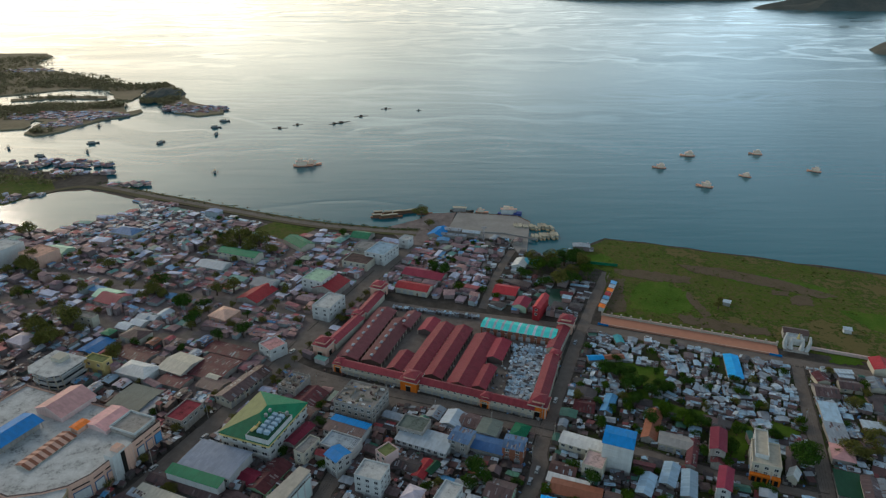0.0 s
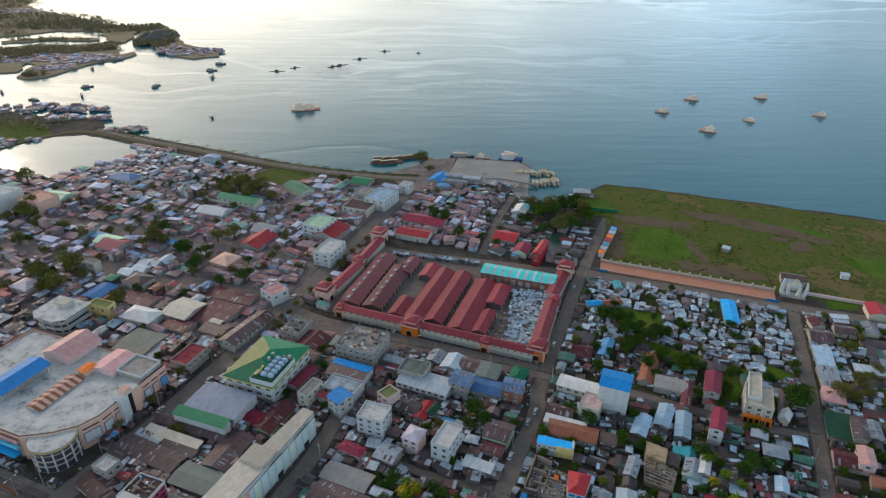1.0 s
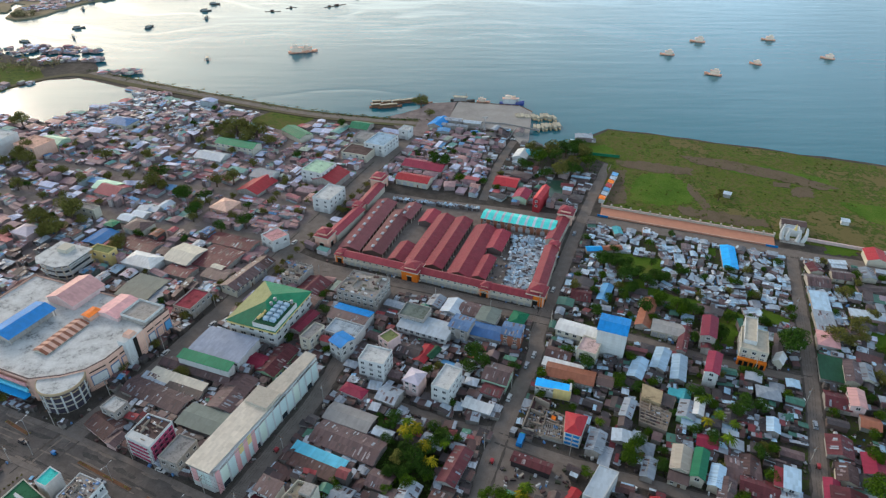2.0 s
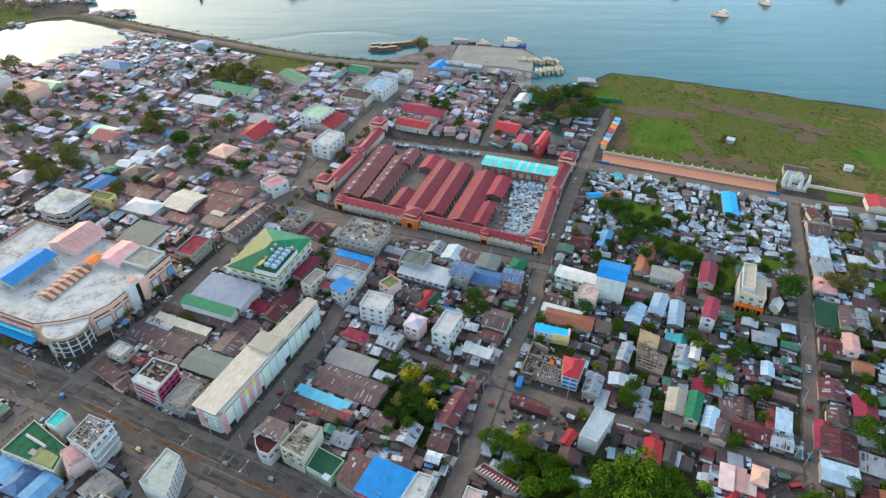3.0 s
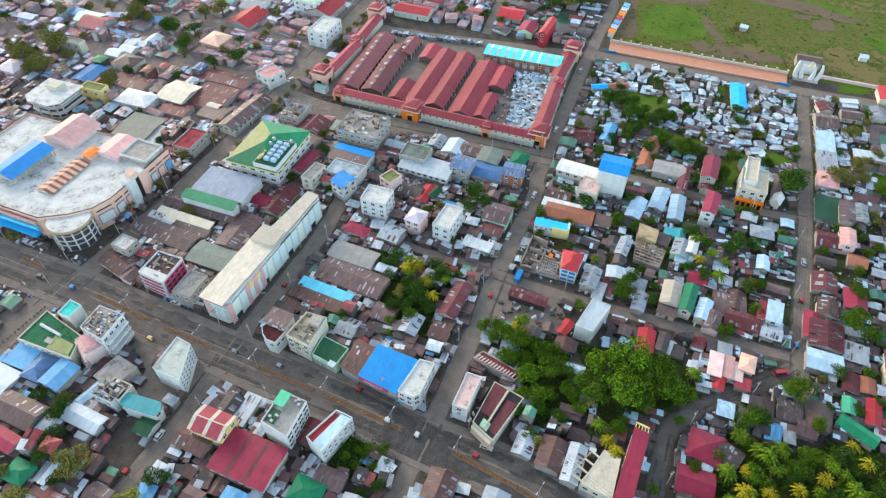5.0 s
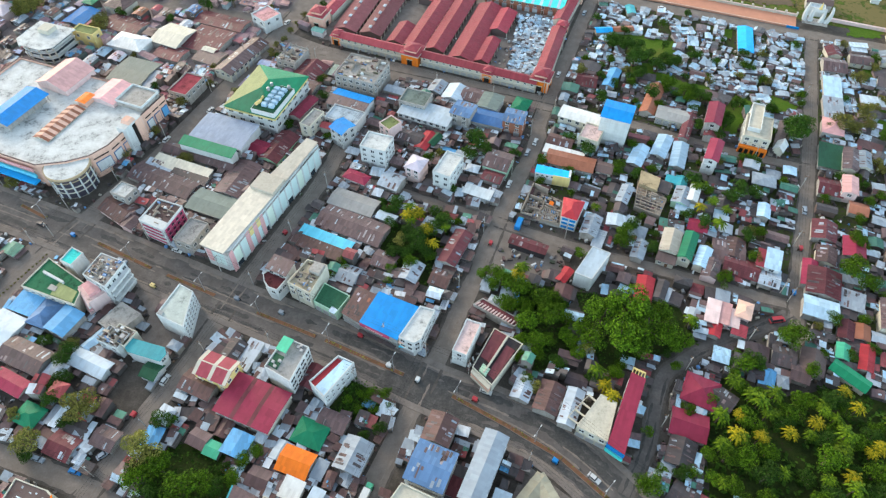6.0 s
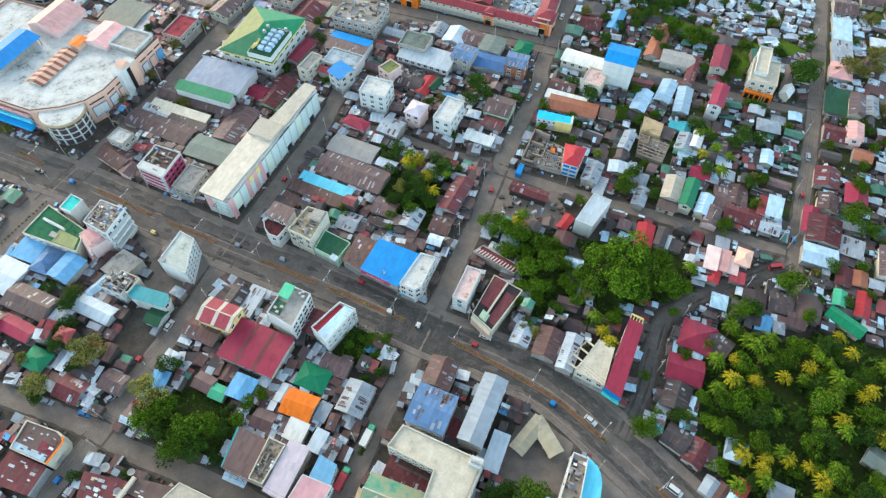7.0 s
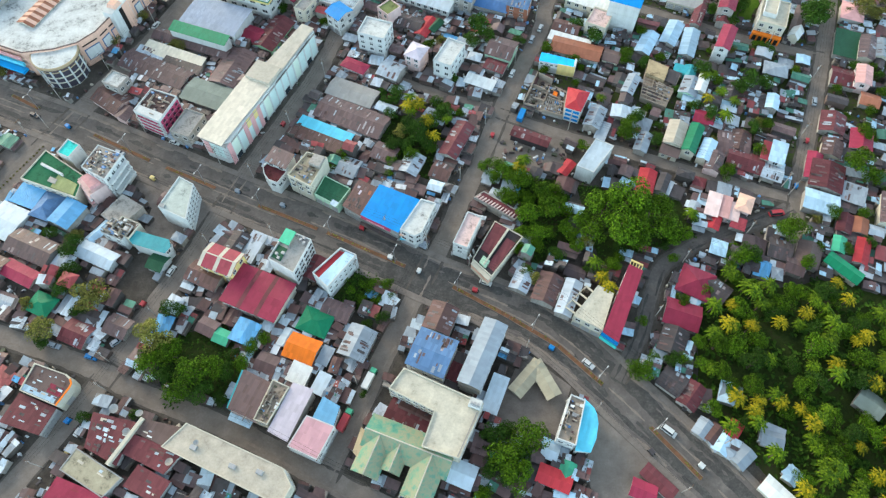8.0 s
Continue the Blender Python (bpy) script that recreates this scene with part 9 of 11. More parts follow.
v = 8.0
while v < 640:
    pitch = rng.uniform(5.2, 8.2)
    u = -560.0
    while u < 420:
        x, y = u * gx[0] + v * gy[0], u * gx[1] + v * gy[1]
        if y < 14 or y > 600 or not in_sight(x, y):
            u += 9
            continue
        dist0 = math.hypot(x, y)
        if dist0 < 250:
            sway = 1.3 * math.sin(u / 11.0 + v * 1.7)
            x, y = x + gy[0] * sway, y + gy[1] * sway
        elif not any(inside(x, y, p) for p in SHANTY):           # older rows wander
            sway = 5.0 * math.sin(u / 23.0 + v * 0.7) + 3.0 * math.sin(u / 9.0 + v)
            x, y = x + gy[0] * sway, y + gy[1] * sway
        shanty = any(inside(x, y, p) for p in SHANTY) and (x > 0 or rng.random() < 0.45)
        w = rng.choice((rng.uniform(3.0, 5.5), rng.uniform(4.5, 9.0))) if shanty else rng.uniform(5.0, 10.5) if dist0 < 260 else rng.choice((rng.uniform(5, 9), rng.uniform(6, 11), rng.uniform(9, 17)))
        d = pitch * (rng.uniform(0.6, 1.15) if shanty else rng.uniform(0.86, 1.08) if shanty or dist0 < 260 else rng.uniform(0.9, 1.5))
        cx, cy = x + gx[0] * w / 2 + rng.uniform(-0.4, 0.4), y + gx[1] * w / 2 + rng.uniform(-0.5, 0.5)
        rot = -21.5 + rng.gauss(0, 20.0 if shanty else 4.0 if dist0 < 260 else 9.0)
        dist = math.hypot(cx, cy)
        if cy > (598 - 0.43 * max(0, cx + 340) if cx < -60 else 476) or not free(cx, cy, w, d, rot):
            w, d = w * 0.68, d * 0.72
            cx, cy = x + gx[0] * w / 2, y + gx[1] * w / 2
            if not free(cx, cy, w, d, rot) or cy > (598 - 0.43 * max(0, cx + 340) if cx < -60 else 476):
                u += 1.6
                continue
        if rng.random() < (0.05 if shanty else (0.14 if x > 100 else 0.06) if dist0 < 260 else 0.16):
            yards.append((cx, cy))
            u += w
            continue
        turn = rng.choice((0, 180)) if rng.random() < 0.5 else rng.choice((90, -90))
        occupy(cx, cy, rot, w, d)
        if dist < (0 if shanty else 96):
            kinds, weights = (SHANTY_KINDS, SHANTY_WEIGHTS) if shanty else (TOWN_KINDS, TOWN_WEIGHTS)
            k = rng.choices(range(len(kinds)), weights if shanty or cx < 30 else EAST_WEIGHTS)[0]
            sx, sy = (w / 7.2, d / 7.2) if turn in (0, 180) else (d / 7.2, w / 7.2)
            copy_thing(kinds[k], pose(cx, cy, 0, 0, 0, rot + turn) @ Matrix.Diagonal((sx, sy, rng.uniform(0.62, 0.95) if shanty else rng.uniform(0.60, 0.82), 1)))
        else:
            far_house(cx, cy, rot + turn, *((w, d) if turn in (0, 180) else (d, w)), rng.uniform(1.1, 1.5) if not shanty and rng.random() < 0.10 else rng.uniform(0.5, 0.8), len(TOWN_KINDS) + rng.randrange(len(SHANTY_KINDS)) if shanty else None)
        u += w + (rng.uniform(-0.2, 0.5) if shanty else rng.uniform(-0.3, 0.3) if dist0 < 260 else rng.uniform(0.2, 1.6))
    v += pitch + (0.1 if v < 300 else 0.5)

# sheds, porches and lean-tos crowded into the gaps, and the litter of the yards
shed_walls, shed_roofs, litter = Geo(), Geo(), Geo()
for i in range(30000):
    x, y = (rng.uniform(-300, 260), rng.uniform(16, 330)) if i < 9000 else (rng.uniform(-480, 330), rng.uniform(200, 590))
    w, d = (rng.uniform(4.5, 7.5), rng.uniform(4.5, 6.5)) if i < 9000 else (rng.uniform(4.0, 9.5), rng.uniform(3.6, 7.0)) if i < 18000 else (rng.uniform(2.6, 5.0), rng.uniform(2.6, 4.6))
    rot = -21.5 + rng.gauss(0, 5)
    if i >= 9000 and x < -40 and math.hypot(x, y) > 300 and rng.random() < 0.7:
        continue
    if not in_sight(x, y) or not free(x, y, w * 0.9, d * 0.9, rot) or (i % 2 and any((x - a) ** 2 + (y - b) ** 2 < 6 for a, b in yards[::2])) or y > (598 - 0.43 * max(0, x + 340) if x < -60 else 476):
        continue
    occupy(x, y, rot, w, d)
    k = rng.choices(range(len(TOWN_KINDS)), EAST_WEIGHTS if x > 30 else TOWN_WEIGHTS)[0]
    if math.hypot(x, y) < 96:
        copy_thing(TOWN_KINDS[k], pose(x, y, 0, 0, 0, rot + rng.choice((0, 180))) @ Matrix.Diagonal((w / 7.2, d / 7.2, rng.uniform(0.55, 0.8), 1)))
    else:
        far_house(x, y, rot + rng.choice((0, 180)), w, d, rng.uniform(0.5, 0.75), len(TOWN_KINDS) + k % len(SHANTY_KINDS) if any(inside(x, y, p) for p in SHANTY) else k)


def lean_roof(x, y, rot, w, d, h, walls, roofs):
    """A low lean-to of one or two sheets on boarded sides."""
    m = pose(x, y, 0, 0, 0, rot)
    g = Geo()
    g.box(-w / 2 + 0.1, w / 2 - 0.1, -d / 2 + 0.1, d / 2 - 0.1, 0, h)
    append(walls, g, m)
    g = Geo()
    cut, fall, lean = rng.uniform(-0.25, 0.3) * w, rng.uniform(0.1, 0.6), rng.uniform(-0.15, 0.15)
    g.sheet((-w / 2, -d / 2, h + 0.05), (cut, -d / 2, h + 0.08 + lean), (cut, d / 2, h + 0.08 + fall + lean), (-w / 2, d / 2, h + 0.05 + fall), 0.07)
    g.sheet((cut + 0.02, -d / 2 + 0.2, h + 0.02), (w / 2, -d / 2 + 0.1, h - 0.05), (w / 2, d / 2 - 0.15, h + fall - 0.1), (cut + 0.02, d / 2 - 0.1, h + fall), 0.07)
    append(roofs, g, m)


# roofs lapping over one another fill the blocks, with few gaps between
step = 2.5
for a in range(int(-470 / step), int(330 / step)):
    for b in range(int(16 / step), int(580 / step)):
        far = math.hypot(a, b) * step
        if far > 300 and ((a + b) % 2 or rng.random() < 0.72):
            continue
        x, y = (a + rng.uniform(0, 1)) * step, (b + rng.uniform(0, 1)) * step
        if not in_sight(x, y) or taken(x, y, 0.15) or near_street(x, y, 1.1) or y > (598 - 0.43 * max(0, x + 340) if x < -60 else 476):
            continue
        if not inside(x, y, LAND) or any(inside(x, y, p) for p in OPEN_LAND) or (y > 420 - 0.36 * (x - 118) and x > 118):
            continue
        if 30 < x and noise.noise((x * 0.07, y * 0.07, 2.0)) > 0.14:         # overgrown yards on the east side
            if rng.random() < 0.17:
                yards.append((x, y))
            continue
        if noise.noise((x * 0.09, y * 0.09, 7.0)) > (0.30 if far < 235 else 0.10) or rng.random() < (0.10 if far < 235 else 0.3):
            if rng.random() < (0.10 if far < 260 else 0.30):
                yards.append((x, y))
            continue
        if far < 200 and rng.random() < 0.3:
            continue
        k = 1.35 if far < 200 else 1.0 if far < 300 else 1.5
        slum = any(inside(x, y, p) for p in SHANTY) and (x > 0 or rng.random() < 0.4)
        lean_roof(x, y, -21.5 + rng.gauss(0, 14 if slum else 6) + rng.choice((0, 90, 180, 270)), k * rng.uniform(1.8, 4.8), k * rng.uniform(1.6, 3.8), rng.uniform(1.5, 2.5),
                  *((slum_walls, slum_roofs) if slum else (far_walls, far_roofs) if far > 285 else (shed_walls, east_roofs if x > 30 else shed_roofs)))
for i in range(16000):
    x, y = rng.uniform(-260, 240), rng.uniform(16, 300)
    if not in_sight(x, y) or taken(x, y, 0.0) or near_street(x, y, 0.3) or any(inside(x, y, p) for p in OPEN_LAND if p is not OCC_YARD):
        continue
    s, t = rng.uniform(0.2, 0.8), rng.uniform(0.2, 1.1)
    g = Geo()
    g.box(-s, s, -t * 0.6, t * 0.6, 0, rng.uniform(0.15, 1.3), top=rng.uniform(0, 0.1))
    append(litter, g, pose(x, y, 0, 0, 0, rng.uniform(0, 180)))
for i in range(40):                             # scraps and posts in the dirt lot
    x, y = rng.uniform(22, 46), rng.uniform(145, 158)
    if taken(x, y, 0.3):
        continue
    g = Geo()
    s, t = rng.uniform(0.2, 1.1), rng.uniform(0.15, 0.6)
    g.box(-s, s, -t, t, 0, rng.uniform(0.15, 1.6))
    append(litter, g, pose(x, y, 0, 0, 0, rng.uniform(0, 180)))
sheds = tagged(base("backyard_sheds", pose(0, 0, 0), "crowded backyard sheds and lean-tos of patched iron", "sheds"), kind="stuff")
part("walls", shed_walls, wall_mid, sheds)
part("roofs", shed_roofs, roof_sheds, sheds)
tagged(part("yard_litter", litter, litter_mat), "crates, drums, tubs and laundry littering the yards", "clutter", kind="stuff")

# stilt houses on the far shores
for cx, cy, rx, ry, n in ((-370, 995, 42, 26, 80), (-412, 1010, 16, 26, 30), (-520, 945, 46, 30, 120), (-524, 895, 26, 22, 50), (-590, 950, 40, 30, 60), (-471, 953, 10, 8, 10), (-860, 1405, 60, 30, 40), (-395, 692, 32, 6, 22), (-430, 704, 40, 6, 16), (-356, 660, 8, 4, 5), (-316, 622, 22, 5, 12), (-400, 660, 30, 10, 18), (-470, 690, 40, 14, 20)):
    for i in range(n):
        a, r = rng.uniform(0, 6.28), math.sqrt(rng.random())
        far_house(cx + rx * r * math.cos(a), cy + ry * r * math.sin(a), rng.uniform(-30, 30), rng.uniform(5, 10), rng.uniform(4.5, 7.5), 0.7)

far_town = base("far_houses", pose(0, 0, 0), "hundreds of far small houses with patched iron roofs", "houses")
tagged(far_town, kind="stuff")
part("walls", far_walls, wall_far_hazed, far_town)
part("roofs", far_roofs, roof_far_hazed, far_town)
middle_town = tagged(base("crowded_houses", pose(0, 0, 0), "crowded small houses with rusty and grey iron roofs", "houses"), kind="stuff")
part("walls", mid_walls, wall_mid, middle_town)
part("roofs", mid_roofs, roof_mixed, middle_town)
part("roofs", east_roofs, roof_east, middle_town)
shacks = tagged(base("far_shacks", pose(0, 0, 0), "crowded far shacks with silver and pale blue iron roofs", "shacks"), kind="stuff")
part("walls", slum_walls, wall_far_hazed, shacks)
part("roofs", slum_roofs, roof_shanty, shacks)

# a row of stalls on the lane behind the market
for i in range(26):
    t = i / 25
    k = SHANTY_KINDS[rng.choice((0, 1, 2, 3, 4, 6))]
    copy_thing(k, pose(-30 + 52 * t, 364.5 - 12.5 * t + rng.uniform(-0.4, 0.4), 0, 0, 0, -14 + rng.choice((0, 90, 180))) @ Matrix.Diagonal((0.36, 0.42, 0.8, 1)))

# stalls crowded in the market yard
for i in range(13):
    for j in range(5):
        a, b = i / 12, j / 4
        x = 33.5 + 9 * a + (13 + 5 * a) * b + rng.uniform(-0.6, 0.6)
        y = 271 + 47 * a - 3 * b + rng.uniform(-0.5, 0.5)
        k = SHANTY_KINDS[rng.choice((0, 1, 2, 3, 1, 7, 1, 3))]
        copy_thing(k, pose(x, y, 0, 0, 0, -21 + rng.uniform(-6, 6) + rng.choice((0, 90, 180))) @ Matrix.Diagonal((0.56, 0.54, 0.8, 1)))

# ---- plants: a few built once, then copied ----
def leaf(g, p, d, size, rnd):
    """A clump: a bent diamond of leaves at p, facing about d."""
    n = Vector(d) + Vector((rnd.uniform(-0.7, 0.7), rnd.uniform(-0.7, 0.7), rnd.uniform(-0.3, 0.8)))
    n.normalize()
    a = n.cross(Vector((rnd.uniform(-1, 1), rnd.uniform(-1, 1), 0.2))).normalized() * size
    b = n.cross(a).normalized() * size * rnd.uniform(0.45, 0.8)
    p = Vector(p)
    k = len(g.v)
    g.v += [tuple(p - a), tuple(p - b * 0.9 + n * size * 0.25), tuple(p + a * 0.9 - n * size * 0.2), tuple(p + b + n * size * 0.2)]
    g.f += [(k, k + 1, k + 2), (k, k + 2, k + 3)]
    g.m += [0] * 2


CROWNS = {}          # trunk and crown of each model, for the joined far trees


def broad_tree(seed, mat, lab, spread=1.0):
    """A crown of radius 1 on a trunk, scaled when planted."""
    rnd = random.Random(seed)
    g = Geo()
    tube_along(g, [(0, 0, 0), (0.02, 0.02, 0.45), (0.05, -0.03, 0.85)], [0.10, 0.075, 0.06])
    lobes = []
    for i in range(9):
        a, r = rnd.uniform(0, 6.28), rnd.uniform(0.25, 0.68) * spread
        lobes.append((r * math.cos(a), r * math.sin(a), rnd.uniform(0.85, 1.35), rnd.uniform(0.26, 0.44)))
    lobes.append((0, 0, 1.45, 0.42))
    for x, y, z, r in lobes:
        tube_along(g, [(0.03, 0, 0.6), (x * 0.5, y * 0.5, z * 0.75), (x, y, z)], [0.05, 0.03, 0.012], 5)
    thing = tagged(part("tree", g, bark), lab, "tree", "trees of the town")
    c = Geo()
    for x, y, z, r in lobes:
        for i in range(165):
            d = Vector((rnd.gauss(0, 1), rnd.gauss(0, 1), rnd.gauss(0.25, 0.9))).normalized()
            s = r * (0.72 + 0.34 * rnd.random() ** 0.6)
            leaf(c, (x + d.x * s, y + d.y * s, z + d.z * s * 0.85), d, rnd.uniform(0.035, 0.075), rnd)
    part("crown", c, mat, thing)
    CROWNS[thing.name] = (g, c)
    return thing


def palm_tree(seed):
    rnd = random.Random(seed)
    g = Geo()
    bx, by = rnd.uniform(-0.9, 0.9), rnd.uniform(-0.9, 0.9)
    hh = rnd.uniform(5.8, 8.0)
    tube_along(g, [(0, 0, 0), (bx * 0.2, by * 0.2, hh * 0.35), (bx * 0.6, by * 0.6, hh * 0.7), (bx, by, hh)], [0.26, 0.19, 0.16, 0.14])
    thing = tagged(part("palm_tree", g, bark), "tall coconut palm with drooping green and yellowing fronds", "palm", "palms of the grove")
    c = Geo()
    for i in range(20):
        a = 2 * math.pi * i / 20 + rnd.uniform(-0.15, 0.15)
        ln = rnd.uniform(3.1, 4.3)
        up = rnd.uniform(-0.15, 0.5)
        ca, sa = math.cos(a), math.sin(a)
        prev = None
        for j in range(9):
            t = j / 8
            r = ln * t * (1 - 0.12 * t)
            z = hh + up * r - 0.20 * r * r + 0.15
            p = Vector((bx + ca * r, by + sa * r, z))
            if prev is not None:
                side = Vector((-sa, ca, 0))
                w = 0.36 * math.sin(math.pi * (0.12 + 0.8 * t)) + 0.10
                k = len(c.v)
                droop = Vector((0, 0, -0.28 * w - 0.05))
                fwd = Vector((ca, sa, 0)) * 0.28
                c.v += [tuple(prev), tuple(p), tuple(p + side * w + droop + fwd), tuple(prev + side * w * 0.9 + droop + fwd * 0.4), tuple(p - side * w + droop + fwd), tuple(prev - side * w * 0.9 + droop + fwd * 0.4)]
                c.f += [(k, k + 1, k + 2), (k, k + 2, k + 3) if j % 2 else (k, k + 1, k + 3), (k + 1, k, k + 4), (k, k + 5, k + 4) if j % 2 else (k + 1, k, k + 5)]
                c.m += [0] * 4
            prev = p
    part("crown", c, leaf_palm, thing)
    return thing


PLANTS = {
    "broad": [broad_tree(s, leaf_broad, "leafy dark green tree between houses") for s in (1, 2, 3)],
    "bright": [broad_tree(s, leaf_bright, "broad bright green tree with dense crown") for s in (4, 5, 6)],
    "dry": [broad_tree(s, leaf_dry, "dusty olive tree with thinning crown", 1.1) for s in (7, 8)],
    "palm": [palm_tree(s) for s in (11, 12, 13, 14)],
}
PLANTED = []
FAR_TREES = (Geo(), Geo(), Geo(), Geo())     # trunks, green crowns, dusty crowns
tree_rng = random.Random(5)


def tree(x, y, r, kind):
    src = tree_rng.choice(PLANTS[kind])
    s = tree_rng.uniform(0.70, 1.0) if kind == "palm" else r * 1.05
    k = Matrix.Diagonal((s, s, s * (tree_rng.uniform(0.85, 1.1) if kind == "palm" else tree_rng.uniform(0.75, 1.0)), 1))
    m = pose(x, y, 0, 0, 0, tree_rng.uniform(0, 360)) @ k
    if math.hypot(x, y) > 170 and kind != "palm":
        append(FAR_TREES[0], CROWNS[src.name][0], m)
        append(FAR_TREES[("broad", "dry", "bright").index(kind) + 1], CROWNS[src.name][1], m)
    else:
        copy_thing(src, m)
    PLANTED.append((x, y, r))

# ---- trees and palms ----
tree(56.7, 123.9, 7.8, "bright")
tree(65.2, 127.5, 8.8, "bright")
tree(71.0, 119.3, 8.3, "bright")
tree(60.5, 114.7, 8.1, "bright")
tree(77.5, 117.0, 6.2, "bright")
tree(51.3, 114.6, 5.2, "bright")
tree(67.9, 111.3, 5.7, "bright")
tree(48.4, 120.4, 4.5, "bright")
tree(75.9, 125.1, 5.5, "bright")
tree(21.5, 139.7, 4.6, "bright")
tree(19.6, 143.5, 3.8, "bright")
tree(27.1, 135.2, 5.4, "bright")
tree(34.4, 132.3, 5.4, "bright")
tree(37.9, 124.6, 5.3, "bright")
tree(29.7, 122.2, 5.2, "bright")
tree(32.2, 114.6, 4.7, "bright")
tree(24.1, 128.6, 4.1, "bright")
tree(40.6, 133.5, 3.3, "bright")
tree(27.4, 115.7, 3.6, "bright")
tree(42.3, 118.1, 3.6, "bright")
tree(36.2, 115.7, 3.2, "bright")
tree(25.1, 110.1, 3.1, "bright")
tree(28.8, 106.8, 2.7, "bright")
tree(-19.1, 178.6, 4.6, "broad")
tree(-9.8, 158.8, 5.7, "broad")
tree(-4.5, 165.7, 5.3, "broad")
tree(1.0, 168.6, 4.9, "broad")
tree(-14.2, 162.9, 4.9, "broad")
tree(-6.5, 154.7, 4.3, "broad")
tree(-18.2, 153.4, 3.5, "broad")
tree(-21.0, 169.9, 3.2, "broad")
tree(-3.5, 175.7, 3.6, "broad")
tree(-12.8, 149.4, 3.4, "bright")
tree(-20.0, 146.8, 2.6, "bright")
tree(-37.9, 146.7, 2.6, "bright")
tree(-92.4, 76.2, 6.8, "dry")
tree(-89.4, 86.0, 4.4, "broad")
tree(-91.9, 65.9, 5.1, "bright")
tree(-86.0, 69.6, 5.4, "bright")
tree(-78.5, 63.2, 6.5, "bright")
tree(-81.8, 57.8, 4.6, "bright")
tree(-74.9, 57.9, 4.5, "broad")
tree(-72.8, 65.0, 4.5, "bright")
tree(-69.5, 56.1, 3.0, "broad")
tree(-61.6, 72.8, 3.4, "bright")
tree(-58.5, 75.9, 3.0, "bright")
tree(-63.4, 66.9, 3.4, "bright")
tree(-68.4, 65.0, 3.4, "broad")
tree(-62.9, 57.9, 3.0, "broad")
tree(-95.1, 70.5, 4.0, "broad")
tree(-87.1, 62.3, 4.2, "broad")
tree(-67.5, 70.6, 2.6, "broad")
tree(-53.7, 66.9, 1.8, "broad")
tree(-118.1, 90.0, 6.8, "dry")
tree(-127.4, 93.1, 4.4, "broad")
tree(-127.5, 98.3, 4.8, "broad")
tree(-129.2, 77.7, 5.1, "dry")
tree(-128.0, 108.8, 4.9, "broad")
tree(-138.9, 114.8, 3.2, "broad")
tree(-130.4, 100.5, 2.7, "broad")
tree(-130.0, 74.2, 3.0, "broad")
tree(-120.4, 85.0, 3.0, "broad")
tree(24.6, 44.0, 6.6, "bright")
tree(18.6, 38.6, 6.2, "bright")
tree(21.5, 33.0, 5.6, "bright")
tree(15.2, 44.8, 4.8, "broad")
tree(20.2, 46.9, 3.8, "broad")
tree(22.0, 39.6, 4.2, "broad")
tree(16.6, 41.2, 3.8, "broad")
tree(13.9, 35.6, 3.4, "broad")
tree(17.9, 34.1, 3.8, "broad")
tree(23.7, 34.9, 3.1, "broad")
tree(16.0, 46.1, 3.1, "broad")
tree(12.5, 41.2, 2.4, "broad")
tree(20.3, 33.3, 3.1, "broad")
tree(62.3, 65.3, 4.1, "bright")
tree(72.2, 68.6, 3.4, "broad")
tree(67.0, 67.2, 2.6, "broad")
tree(76.1, 69.0, 2.7, "bright")
tree(15.3, 214.9, 6.1, "broad")
tree(10.9, 209.2, 4.5, "broad")
tree(18.7, 209.9, 4.5, "broad")
tree(-6.1, 206.6, 3.0, "bright")
tree(75.3, 200.3, 4.0, "bright")
tree(62.6, 211.7, 4.6, "broad")
tree(81.8, 197.1, 3.5, "broad")
tree(104.0, 192.5, 4.6, "broad")
tree(72.0, 163.1, 4.6, "bright")
tree(75.4, 168.7, 3.7, "broad")
tree(69.7, 159.0, 4.1, "bright")
tree(123.0, 116.5, 4.9, "bright")
tree(119.5, 151.5, 3.8, "bright")
tree(104.5, 140.6, 3.6, "bright")
tree(153.9, 143.3, 7.0, "bright")
tree(162.1, 159.2, 4.2, "bright")
tree(123.2, 186.4, 5.2, "broad")
tree(129.6, 184.9, 4.1, "broad")
tree(118.0, 183.4, 3.6, "broad")
tree(154.9, 220.3, 7.5, "broad")
tree(181.1, 227.3, 6.1, "dry")
tree(103.4, 168.8, 3.9, "broad")
tree(99.4, 174.5, 3.4, "broad")
tree(56.3, 220.1, 3.6, "broad")
tree(105.2, 107.5, 4.3, "broad")
tree(100.1, 106.4, 3.0, "broad")
tree(39.6, 107.4, 2.4, "broad")
tree(49.5, 100.8, 2.7, "broad")
tree(27.6, 100.8, 2.7, "bright")
tree(32.0, 96.6, 1.9, "broad")
tree(88.7, 122.3, 2.6, "broad")
tree(61.1, 109.6, 2.8, "broad")
tree(82.0, 67.2, 3.1, "bright")
tree(140.6, 109.8, 2.8, "broad")
tree(-24.9, 58.0, 1.6, "broad")
tree(88.5, 291.9, 4.4, "broad")
tree(94.1, 289.7, 4.4, "broad")
tree(99.5, 286.5, 4.7, "broad")
tree(104.2, 281.3, 3.7, "broad")
tree(111.3, 279.7, 3.7, "broad")
tree(112.9, 274.6, 3.1, "broad")
tree(107.1, 274.6, 3.1, "broad")
tree(96.1, 264.8, 3.9, "broad")
tree(91.5, 263.4, 3.0, "broad")
tree(106.2, 254.0, 2.6, "broad")
tree(119.6, 252.2, 3.6, "broad")
tree(121.6, 249.5, 3.0, "broad")
